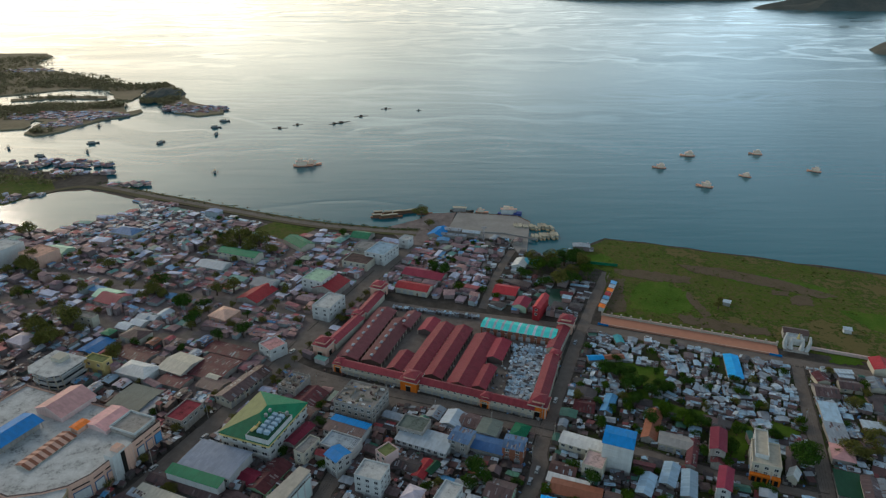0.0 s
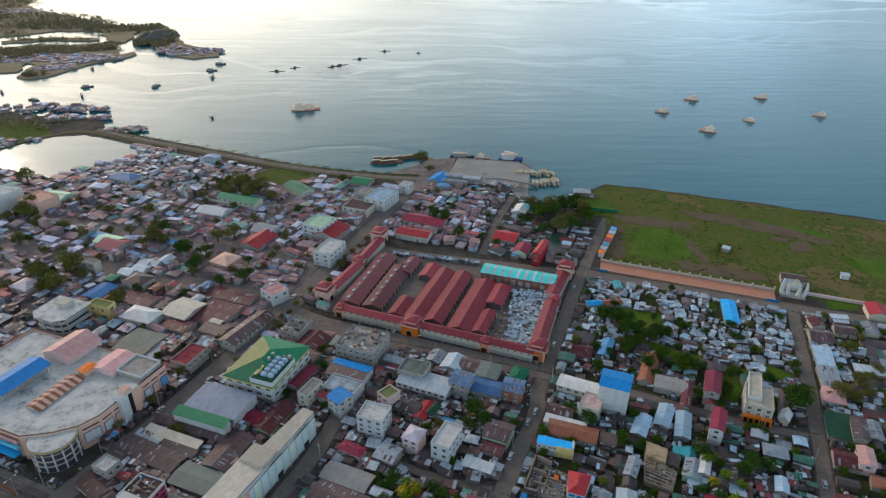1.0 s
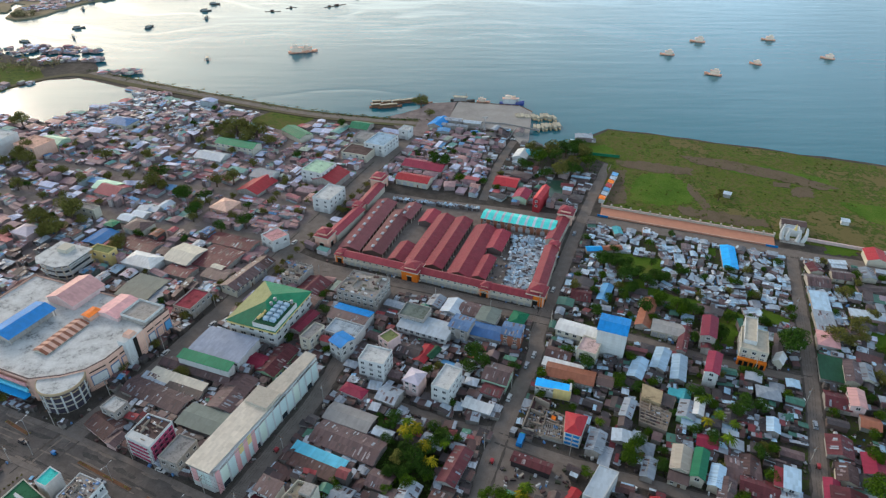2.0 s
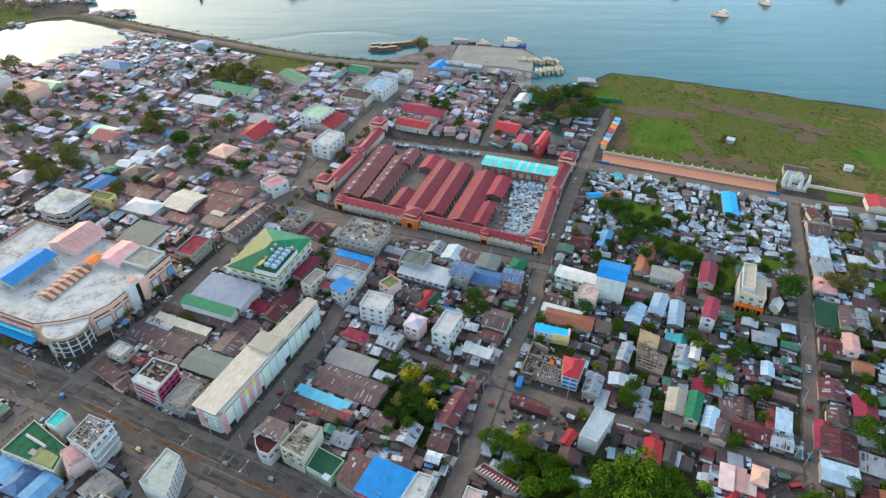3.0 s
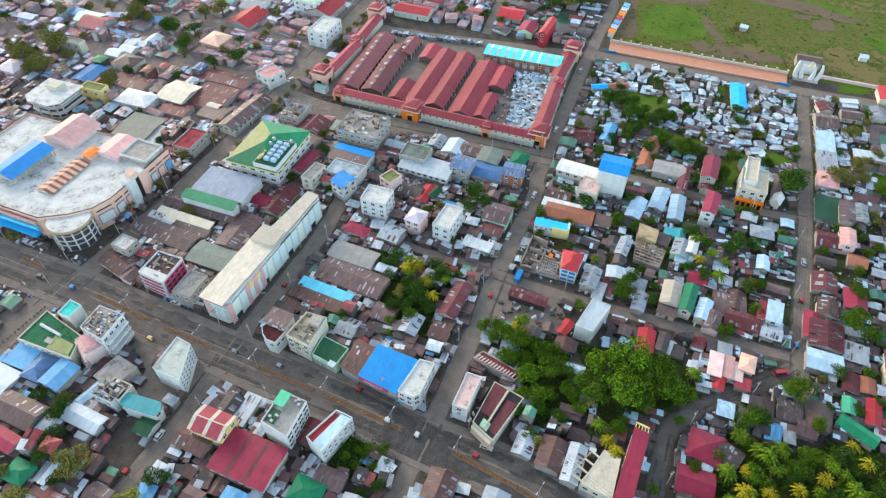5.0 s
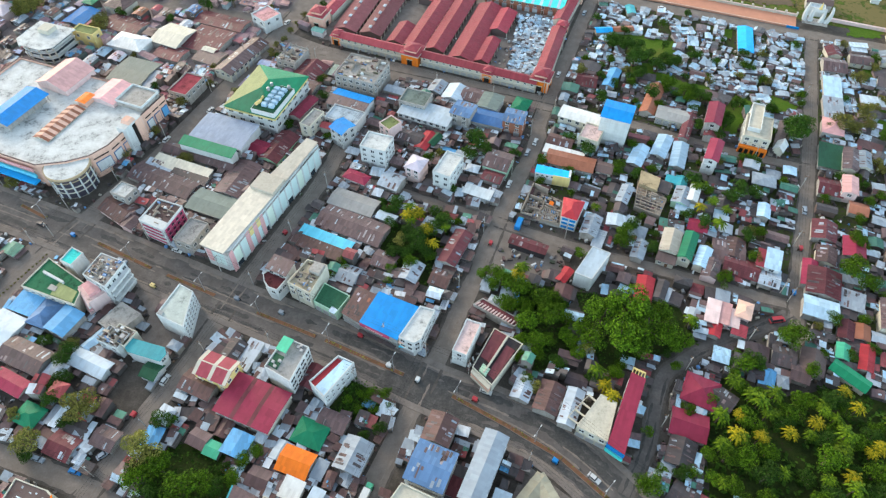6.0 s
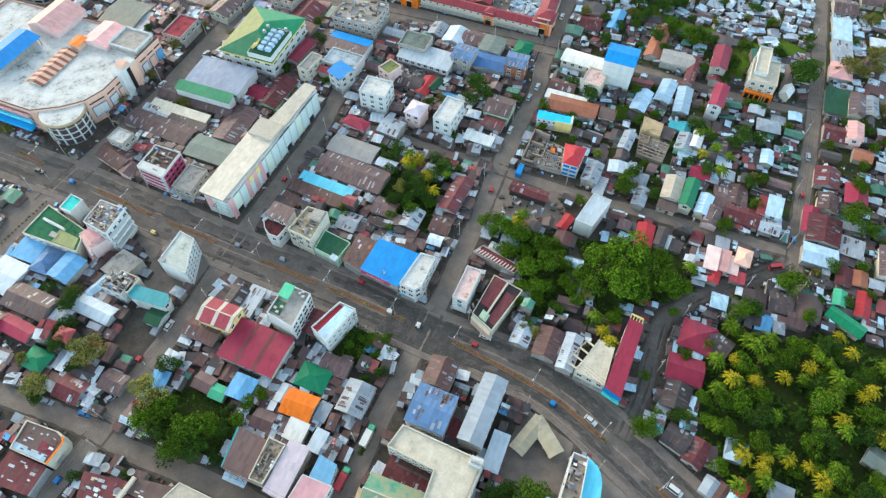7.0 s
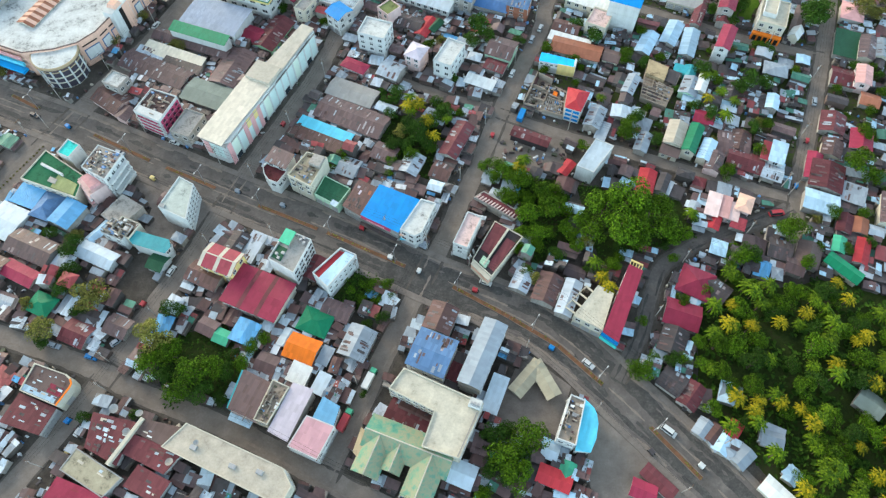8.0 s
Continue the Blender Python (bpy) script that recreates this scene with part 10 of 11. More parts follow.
tree(128.2, 227.5, 4.0, "broad")
tree(131.5, 233.6, 3.5, "broad")
tree(123.7, 221.5, 3.3, "broad")
tree(140.5, 244.2, 3.0, "broad")
tree(137.0, 242.0, 2.7, "broad")
tree(75.0, 250.8, 2.8, "broad")
tree(145.9, 295.7, 2.0, "broad")
tree(172.4, 284.9, 2.0, "broad")
tree(191.1, 247.7, 2.6, "broad")
tree(73.9, 197.8, 3.3, "bright")
tree(83.7, 198.5, 2.3, "bright")
tree(187.3, 225.5, 4.3, "dry")
tree(193.4, 227.4, 3.7, "dry")
tree(202.3, 239.9, 2.9, "dry")
tree(207.6, 264.8, 2.7, "dry")
tree(-190.3, 383.3, 6.6, "dry")
tree(-196.1, 377.1, 4.9, "dry")
tree(-150.8, 351.6, 5.2, "dry")
tree(-149.1, 383.3, 5.6, "dry")
tree(-168.0, 368.1, 4.7, "dry")
tree(-299.3, 431.9, 7.8, "dry")
tree(-281.6, 407.9, 5.6, "dry")
tree(-260.5, 399.4, 5.4, "dry")
tree(-278.0, 378.6, 5.3, "dry")
tree(-132.4, 413.9, 4.1, "dry")
tree(-211.1, 392.9, 4.2, "dry")
tree(-181.7, 377.1, 4.0, "dry")
tree(-150.2, 338.0, 3.6, "dry")
tree(-135.4, 320.8, 2.8, "dry")
tree(-127.3, 340.0, 3.6, "dry")
tree(-215.7, 334.8, 4.6, "dry")
tree(-247.2, 338.0, 5.6, "dry")
tree(-229.1, 320.9, 5.4, "dry")
tree(-184.0, 313.0, 4.3, "dry")
tree(-252.3, 322.1, 4.7, "dry")
tree(-178.4, 401.1, 3.3, "dry")
tree(-179.9, 451.1, 4.6, "dry")
tree(-169.6, 466.2, 6.5, "dry")
tree(-88.2, 427.3, 3.3, "dry")
tree(-103.8, 384.9, 3.9, "dry")
tree(-255.6, 365.9, 3.4, "dry")
tree(-215.5, 358.6, 3.2, "dry")
tree(-110.2, 346.7, 2.9, "dry")
tree(-178.3, 351.6, 2.7, "dry")
tree(-269.9, 446.2, 3.9, "dry")
tree(-191.1, 422.8, 3.1, "dry")
tree(-211.7, 409.6, 3.1, "dry")
tree(-158.2, 409.6, 3.3, "dry")
tree(21.2, 130.5, 3.7, "bright")
tree(29.3, 129.3, 4.1, "bright")
tree(35.7, 129.3, 4.1, "bright")
tree(41.7, 128.1, 3.3, "bright")
tree(44.5, 115.2, 3.6, "bright")
tree(46.1, 110.7, 3.2, "bright")
tree(79.1, 113.0, 3.7, "bright")
tree(84.4, 115.3, 3.4, "bright")
tree(60.3, 65.7, 3.7, "bright")
tree(64.8, 82.4, 2.3, "bright")
tree(66.2, 69.9, 2.6, "bright")
tree(81.8, 53.0, 3.4, "bright")
tree(99.5, 82.4, 3.7, "bright")
tree(99.5, 74.7, 4.0, "bright")
tree(82.5, 74.7, 3.1, "bright")
tree(89.2, 60.0, 3.5, "bright")
tree(104.1, 31.9, 3.9, "bright")
tree(101.6, 104.7, 4.2, "bright")
tree(120.4, 115.7, 4.9, "bright")
tree(97.3, 102.8, 2.9, "bright")
tree(106.7, 106.0, 3.0, "bright")
tree(29.5, 128.4, 3.3, "bright")
tree(32.8, 110.0, 3.2, "bright")
tree(44.1, 123.9, 3.3, "bright")
tree(53.4, 99.4, 3.1, "bright")
tree(57.7, 102.8, 2.8, "bright")
tree(38.2, 105.9, 2.7, "bright")
tree(45.0, 114.7, 2.4, "bright")
tree(72.8, 117.0, 2.5, "bright")
tree(106.6, 143.8, 2.8, "bright")
tree(79.1, 106.0, 2.5, "bright")
tree(101.3, 110.3, 2.1, "bright")
tree(87.4, 93.6, 3.3, "bright")
tree(124.1, 103.9, 3.5, "bright")
tree(139.2, 124.0, 3.3, "bright")
tree(158.2, 138.7, 4.5, "bright")
tree(150.2, 124.0, 2.9, "bright")
tree(131.2, 110.3, 2.3, "bright")
tree(79.1, 89.7, 2.8, "bright")
tree(15.9, 143.7, 3.8, "bright")
tree(18.8, 138.6, 3.3, "bright")
tree(24.2, 141.1, 3.4, "bright")
tree(29.2, 138.6, 3.4, "bright")
tree(61.4, 176.0, 4.7, "palm")
tree(109.1, 189.5, 6.1, "palm")
tree(110.3, 179.1, 6.4, "palm")
tree(103.8, 176.1, 5.4, "palm")
tree(113.8, 174.7, 4.9, "palm")
tree(109.0, 167.6, 4.3, "palm")
tree(105.4, 188.0, 5.0, "palm")
tree(27.7, 143.3, 3.8, "palm")
tree(53.1, 97.2, 4.2, "palm")
tree(50.9, 102.5, 3.1, "palm")
tree(-11.0, 171.6, 4.0, "palm")
tree(-14.3, 171.6, 3.6, "palm")
tree(86.7, 122.7, 3.8, "palm")
tree(-6.5, 157.7, 3.9, "palm")
tree(54.5, 93.1, 2.7, "palm")
tree(88.8, 55.6, 3.0, "palm")
tree(85.3, 47.2, 3.7, "palm")
tree(-27.8, 95.5, 1.9, "bright")
tree(-24.0, 96.5, 2.3, "bright")
tree(-20.1, 95.5, 2.3, "bright")
tree(-18.0, 91.3, 1.9, "bright")
tree(-22.7, 90.2, 2.3, "bright")
tree(-27.5, 90.2, 2.3, "bright")
tree(-31.5, 93.3, 1.9, "bright")
tree(-24.8, 93.4, 2.3, "bright")
tree(-20.7, 88.2, 1.6, "bright")
tree(-33.7, 97.6, 1.6, "bright")
tree(-18.3, 96.6, 1.6, "bright")
tree(-224.1, 339.6, 10.2, "dry")
tree(-237.8, 329.8, 7.1, "dry")
tree(-191.1, 394.9, 7.5, "broad")
tree(-163.0, 364.0, 7.7, "broad")
tree(-149.7, 342.9, 5.9, "broad")
tree(-130.2, 326.6, 4.9, "broad")
tree(-116.3, 329.8, 6.3, "broad")
tree(-223.6, 320.4, 7.6, "dry")
tree(-182.4, 305.5, 5.6, "dry")
tree(-138.9, 386.8, 7.1, "dry")
tree(-140.4, 458.7, 10.8, "dry")
tree(-156.2, 463.9, 11.0, "dry")
tree(-161.9, 453.7, 7.2, "dry")
tree(-146.3, 448.7, 7.1, "dry")
tree(-130.0, 448.7, 6.2, "dry")
tree(2.4, 411.7, 6.3, "broad")
tree(11.4, 386.8, 4.5, "bright")
tree(-5.3, 416.1, 5.6, "broad")
tree(78.9, 425.1, 8.3, "dry")
tree(89.3, 429.6, 8.4, "broad")
tree(100.4, 425.1, 7.5, "dry")
tree(68.0, 416.1, 7.3, "bright")
tree(81.0, 399.0, 7.9, "dry")
tree(66.2, 434.3, 6.7, "dry")
tree(101.2, 407.4, 6.4, "bright")
tree(88.5, 399.0, 7.1, "broad")
tree(55.6, 407.4, 5.5, "broad")
tree(69.2, 394.9, 5.4, "broad")
tree(98.8, 439.0, 6.0, "broad")
tree(86.7, 291.5, 6.3, "broad")
tree(95.4, 275.7, 6.1, "broad")
tree(105.9, 270.7, 4.9, "broad")
tree(98.0, 249.5, 5.2, "broad")
tree(108.0, 256.4, 4.7, "bright")
tree(114.5, 249.5, 5.3, "bright")
tree(122.1, 247.3, 4.7, "broad")
tree(93.2, 286.1, 5.0, "broad")
tree(115.9, 275.7, 3.7, "broad")
tree(75.6, 247.3, 3.9, "broad")
tree(127.6, 280.9, 3.8, "broad")
tree(160.5, 224.3, 7.0, "broad")
tree(152.2, 270.7, 3.2, "broad")
tree(136.4, 275.7, 3.2, "broad")
tree(202.5, 261.0, 4.7, "dry")
tree(175.6, 226.3, 3.0, "broad")
tree(176.1, 363.9, 3.5, "dry")
tree(-17.8, 526.3, 7.8, "dry")
tree(-10.7, 508.1, 4.7, "dry")
tree(-291.0, 416.2, 6.6, "dry")
tree(-332.2, 485.2, 8.6, "dry")
tree(-240.6, 425.1, 5.5, "dry")
tree(-209.3, 425.1, 5.4, "dry")
tree(-44.1, 297.0, 1.9, "broad")
tree(-67.0, 329.8, 2.7, "broad")
tree(-239.7, 386.8, 6.0, "dry")
tree(-150.2, 302.7, 2.7, "dry")
tree(-150.7, 364.0, 5.4, "broad")
tree(-103.4, 425.1, 4.2, "broad")
tree(-79.4, 485.2, 4.6, "broad")
tree(-86.5, 291.6, 2.2, "dry")
tree(-83.9, 297.1, 2.2, "dry")
tree(-81.3, 303.9, 2.3, "dry")
tree(-78.7, 310.8, 2.3, "dry")
tree(-88.5, 286.3, 2.2, "dry")
tree(-76.2, 319.2, 2.3, "dry")
tree(-60.6, 357.3, 2.5, "dry")
tree(-57.3, 365.9, 2.6, "dry")
tree(-53.8, 373.3, 2.6, "dry")
tree(-50.4, 382.5, 2.6, "dry")
tree(-63.2, 350.3, 2.5, "dry")

for x, y, r, kind in ((-243, 339.5, 5.5, "dry"), (-236, 335, 4.5, "dry"), (-224.6, 325.6, 5, "dry"), (-229, 320, 4, "dry"), (-190.7, 383.4, 4.5, "dry"), (-184, 381, 4, "dry"), (-166, 372.4, 5, "dry"), (-163, 366, 4, "broad"), (-301, 423, 6, "dry"), (-307, 415, 5, "dry"), (-294, 431, 4.5, "dry"),
                      (-167.6, 476, 6, "dry"), (-160, 471, 5, "dry"), (-175, 478, 4.5, "broad"), (-141.7, 464.4, 5, "dry"), (181.5, 372.8, 2.6, "dry"), (187.8, 374, 1.6, "dry"), (193.9, 233.9, 5.5, "dry"), (208.5, 245.1, 3.4, "dry"), (214.3, 271.2, 3.2, "dry"), (229.7, 275.7, 3.0, "bright"), (164.9, 229.1, 4.6, "bright"),
                      (80, 416.6, 7, "broad"), (91, 411.4, 6.5, "dry"), (102, 421.9, 5, "broad"), (72, 424, 6, "broad"), (96, 430, 5, "broad"), (86, 402, 5, "broad"), (148, 244, 2.6, "broad"), (140, 247, 2.4, "bright"), (96, 303, 3.2, "broad"), (92, 296, 2.8, "broad"), (114, 291, 2.8, "broad"), (98, 270, 3, "broad")):
    tree(x, y, r, kind)

for x, y, r, kind in ((-14.0, 176.2, 2, "palm"), (-13.0, 169, 2, "palm"), (-6.1, 164.0, 2, "palm"), (-4.0, 156.5, 2, "palm"), (0.3, 165.0, 2, "palm"), (28.5, 144.5, 2, "palm"), (-10.2, 172.0, 2, "palm"), (-0.5, 172.4, 3.4, "bright"), (6.0, 170.0, 2.4, "bright"), (-16.4, 160.6, 3.6, "dry"), (-14.6, 153.6, 3.4, "broad"), (-20.1, 155.0, 3, "broad"),
                      (-5.1, 152.6, 2.8, "bright"), (-24.8, 181.5, 2.6, "broad"), (-23.2, 176.5, 3, "broad"), (-38.7, 150.4, 2.6, "bright"), (-41.9, 144.2, 2.2, "bright"), (-20.7, 141.6, 2.0, "bright"), (-17.7, 151.4, 1.6, "bright"), (-13.8, 150.8, 1.6, "bright"), (-10.6, 149.4, 1.5, "bright")):
    tree(x, y, r, kind)
for k in range(14):
    t = k / 13
    tree(-164.7 + 10.1 * t, 135.5 + 19.3 * t, 0.55, "dry")

# the grove at the bend of the main street
for i in range(5200):
    x, y = tree_rng.uniform(76, 215), tree_rng.uniform(-10, 106)
    k = "palm" if tree_rng.random() < 0.50 else tree_rng.choice(("bright", "broad", "bright"))
    r = 1.9 if k == "palm" else tree_rng.uniform(2.8, 5.2)
    if len(PLANTED) > 720 or not inside(x, y, GROVE) or taken(x, y, 1.5) or near_street(x, y, 2.0) or any((x - a) ** 2 + (y - b) ** 2 < (0.50 * (q + r)) ** 2 for a, b, q in PLANTED):
        continue
    if y < 106 - 0.5 * max(0, x - 112) and inside(x - 2, y - 2, GROVE):
        tree(x, y, r, k)
for x, y in yards:
    if math.hypot(x, y) < 560 and tree_rng.random() < 0.75:
        tree(x, y, tree_rng.uniform(1.8, 3.6), tree_rng.choice(("bright", "broad", "bright", "bright", "dry") if x > 30 else ("broad", "bright", "dry") if x > -60 else ("broad", "dry", "dry")))
for name, group in PLANTS.items():          # the models themselves stand in the grove
    for i, ob in enumerate(group):
        s = 1.0 if name == "palm" else 3.6
        ob.matrix_basis = pose(150 + 9 * i, 30 + 9 * ("broad", "bright", "dry", "palm").index(name), 0) @ Matrix.Diagonal((s, s, s * 0.9, 1))

woods = tagged(base("far_trees", pose(0, 0, 0), "scattered far trees among the houses", "trees"), kind="stuff")
part("trunks", FAR_TREES[0], bark, woods)
part("green_crowns", FAR_TREES[1], leaf_broad, woods)
part("dusty_crowns", FAR_TREES[2], leaf_dry, woods)
part("bright_crowns", FAR_TREES[3], leaf_bright, woods)

# undergrowth, bushes on the causeway and mangroves on the far shores
bush_rng = random.Random(31)
under = Geo()
for i in range(5200):
    if i < 2400:
        x, y, s = bush_rng.uniform(76, 220), bush_rng.uniform(-20, 106), 0.8
        if not inside(x, y, GROVE) or taken(x, y, 0.5):
            continue
        spread, n = 0.8, 5
    elif i < 2700:
        p = CAUSEWAY[bush_rng.randrange(len(CAUSEWAY))]
        x, y, s, spread, n = p[0] + bush_rng.uniform(-12, 12), p[1] + bush_rng.uniform(1, 5) + 3, 0.7, 0.8, 4
    else:
        poly = OPEN_LAND[bush_rng.choice((5, 8, 9, 10, 11, 12, 13))]
        xs, ys = [q[0] for q in poly], [q[1] for q in poly]
        x, y, s, spread, n = bush_rng.uniform(min(xs), max(xs)), bush_rng.uniform(min(ys), max(ys)), 0.45, 0.9, 4
        if not inside(x, y, poly) or taken(x, y, 0.3) or poly is OPEN_LAND[5]:
            continue
    for j in range(n):
        leaf(under, (x + bush_rng.gauss(0, spread), y + bush_rng.gauss(0, spread), 0.3 + bush_rng.random() * 0.9), (0, 0, 1), s * bush_rng.uniform(0.7, 1.4), bush_rng)
tagged(part("undergrowth", under, leaf_broad), "low green shrubs and weeds on open ground", "shrubs", kind="stuff")
tufts = Geo()
for i in range(1500):
    x, y = bush_rng.uniform(92, 330), bush_rng.uniform(262, 482)
    if not inside(x, y, FIELD) or taken(x, y, 0.5) or inside(x, y, PROM) or noise.noise((x * 0.03, y * 0.03, 3.0)) < bush_rng.uniform(-0.45, 0.35):
        continue
    for j in range(2):
        leaf(tufts, (x + bush_rng.gauss(0, 0.9), y + bush_rng.gauss(0, 0.9), 0.2 + 0.2 * bush_rng.random()), (0, 0, 4), bush_rng.uniform(0.4, 1.3), bush_rng)
tagged(part("grass_tufts", tufts, leaf_tuft), "tufts of long green and dry grass on the field", "grass", kind="stuff")
mang = Geo()
for cx, cy, rx, ry, n in ((-800, 1270, 160, 90, 620), (-980, 1480, 90, 150, 420), (-1000, 1300, 160, 120, 400), (-680, 1230, 90, 50, 300), (-580, 1190, 50, 40, 160), (-520, 1200, 24, 36, 110), (-470, 1105, 26, 62, 420), (-440, 1060, 16, 34, 80),
                          (-720, 960, 130, 60, 560), (-900, 960, 150, 70, 360), (-600, 1000, 70, 36, 260), (-520, 1030, 24, 30, 120), (-530, 850, 14, 10, 40), (-640, 1090, 70, 10, 60), (-900, 1140, 200, 30, 200), (-440, 640, 60, 25, 60), (-520, 660, 60, 30, 90)):
    for i in range(n):
        a, r = bush_rng.uniform(0, 6.28), math.sqrt(bush_rng.random())
        x, y, s = cx + rx * r * math.cos(a), cy + ry * r * math.sin(a), bush_rng.uniform(2.0, 4.2)
        for j in range(9):
            leaf(mang, (x + bush_rng.gauss(0, s * 0.5), y + bush_rng.gauss(0, s * 0.5), 1.0 + s * bush_rng.random() * 1.3), (0, -0.4, 1), s * 0.5, bush_rng)
tagged(part("mangroves", mang, far_leaf_hazed), "mangrove trees along the far shore, paled for haze", "trees", kind="stuff")

# ---- vehicles, lamps, poles, boats ----
def vehicle_model(kind, colour):
    names = {"car": "car", "van": "van", "jeep": "jeepney", "truck": "truck", "tricycle": "tricycle"}
    thing = base(names[kind], pose(0, 0, -60), f"{word(colour)} {names[kind]} standing on the street", "vehicle", "")
    col = MADE.setdefault(("v", colour), flat("car_paint_" + colour, COLOURS[colour], 0.3, 0.0, 0.08))
    g, q = Geo(), Geo()
    if kind in ("car", "van", "jeep"):
        ln, wd, hh = {"car": (4.3, 1.7, 1.45), "van": (4.9, 1.85, 2.0), "jeep": (5.6, 1.9, 2.2)}[kind]
        g.box(-ln / 2, ln / 2, -wd / 2, wd / 2, 0.3, 0.95, top=0.06)
        c0, c1 = (-ln * 0.38, ln * 0.2) if kind == "car" else (-ln * 0.48, ln * 0.32)
        g.box(c0 + 0.25, c1 - 0.35, -wd / 2 + 0.22, wd / 2 - 0.22, hh - 0.08, hh)
        q.solid([(c0, -wd / 2 + 0.07, 0.94), (c1, -wd / 2 + 0.07, 0.94), (c1, wd / 2 - 0.07, 0.94), (c0, wd / 2 - 0.07, 0.94), (c0 + 0.25, -wd / 2 + 0.2, hh - 0.06), (c1 - 0.4, -wd / 2 + 0.2, hh - 0.06), (c1 - 0.4, wd / 2 - 0.2, hh - 0.06), (c0 + 0.25, wd / 2 - 0.2, hh - 0.06)],
                [(3, 2, 1, 0), (4, 5, 6, 7), (0, 1, 5, 4), (1, 2, 6, 5), (2, 3, 7, 6), (3, 0, 4, 7)])
        wheels, r = ((-ln * 0.31, 1), (ln * 0.31, 1)), 0.32
    elif kind == "truck":
        ln, wd = 7.4, 2.3
        g.box(-ln / 2, ln / 2 - 2.0, -wd / 2, wd / 2, 0.9, 2.9, top=0.05)
        q.box(ln / 2 - 1.8, ln / 2, -wd / 2 + 0.1, wd / 2 - 0.1, 0.5, 2.3, top=0.12)
        wheels, r = ((-ln * 0.3, 1), (ln * 0.36, 1)), 0.48
    else:
        ln, wd = 2.3, 1.5
        g.box(-0.9, 0.9, -0.75, 0.15, 0.35, 1.05, top=0.1)
        g.box(-1.0, 0.8, -0.8, 0.6, 1.6, 1.72, top=0.12)
        for sx in (-0.8, 0.6):
            for sy in (-0.7, 0.45):
                g.box(sx - 0.03, sx + 0.03, sy - 0.03, sy + 0.03, 0.9, 1.62)
        q.box(-0.9, 0.9, 0.3, 0.5, 0.4, 0.85)
        wheels, r = ((-0.8, 1), (0.9, 0.6)), 0.28
    part("body", g, col, thing)
    part("cab" if kind == "truck" else "seat" if kind == "tricycle" else "cabin_glass", q, MADE.setdefault(("v", "seagreen"), flat("car_paint_green", COLOURS["seagreen"], 0.35)) if kind == "truck" else glass, thing)
    for x, k in wheels:
        for s in (-1, 1):
            w = Geo()
            n = 10
            w.solid([(r * math.cos(2 * math.pi * i / n), y, r * math.sin(2 * math.pi * i / n)) for y in (-0.1, 0.1) for i in range(n)],
                    [tuple(range(n)), tuple(reversed(range(n, 2 * n)))] + [(i, i + n, (i + 1) % n + n, (i + 1) % n) for i in range(n)])
            part("wheel", w, rubber, thing, m=pose(x, s * (wd / 2 - 0.08) * k, r))
    return thing


MODELS = {}


def vehicle(kind, colour, x, y, rot):
    first = (kind, colour) not in MODELS
    if first:
        MODELS[kind, colour] = vehicle_model(kind, colour)
    m = pose(x, y, 0.07, 0, 0, rot)
    if first:
        MODELS[kind, colour].matrix_basis = m
    else:
        copy_thing(MODELS[kind, colour], m)


# earth median and twin-armed lamps of the main street
for a, b in (((-175, 181), (-162.6, 174.2)), ((-136.7, 160.9), (-112.4, 148.6)), ((-105.3, 145.3), (-85.1, 136.0)), ((-68, 128.3), (-45.5, 118.4)), ((-41.9, 116.9), (-13.6, 103.4)), ((2.9, 95.6), (21.6, 84.6)), ((21.8, 84.4), (37, 74.5)), ((37.2, 74.3), (50.0, 61.6)), ((63.1, 48.2), (75.8, 33.2))):
    med = tagged(part("median", strip([a, b], 0.75, -0.75, 0.0, 0.24), median_mat), "narrow earth median with reddish soil and kerb", "median", kind="structure")
    for s in (1, -1):
        part("kerb", strip([a, b], s * 0.75 + 0.09, s * 0.75 - 0.09, 0.0, 0.30), pavement_mat, med)
    weeds, ln = Geo(), math.hypot(b[0] - a[0], b[1] - a[1])
    for k in range(int(ln * 2.2)):
        t = bush_rng.random()
        if bush_rng.random() < 0.5 + 0.5 * math.sin(t * ln * 0.5):
            leaf(weeds, (a[0] + (b[0] - a[0]) * t + bush_rng.gauss(0, 0.25), a[1] + (b[1] - a[1]) * t + bush_rng.gauss(0, 0.25), 0.28 + 0.3 * bush_rng.random()), (0, 0, 1), bush_rng.uniform(0.2, 0.5), bush_rng)
    tagged(part("weeds", weeds, leaf_dry, med, "dry weeds on the earth"), kind="stuff")


def lamp_model():
    thing = base("street_lamp", pose(0, 0, -60), "tall grey street lamp with two arms on the median", "street lamp", "street lamps of the main street")
    g = Geo()
    g.tube([(0, 0, 0, 0.14), (0, 0, 8.6, 0.08)], 8)
    part("pole", g, steel_mat, thing)
    for s in (-1, 1):
        g = Geo()
        tube_along(g, [(0, 0, 8.4), (0, s * 0.8, 8.9), (0, s * 2.0, 9.0)], [0.06, 0.05, 0.04], 6)
        arm = part("arm", g, steel_mat, thing)
        g = Geo()
        g.box(-0.16, 0.16, s * 2.0 - 0.4, s * 2.0 + 0.4, 8.9, 9.08, top=0.04)
        part("lamp_head", g, trim_white, arm)
    return thing


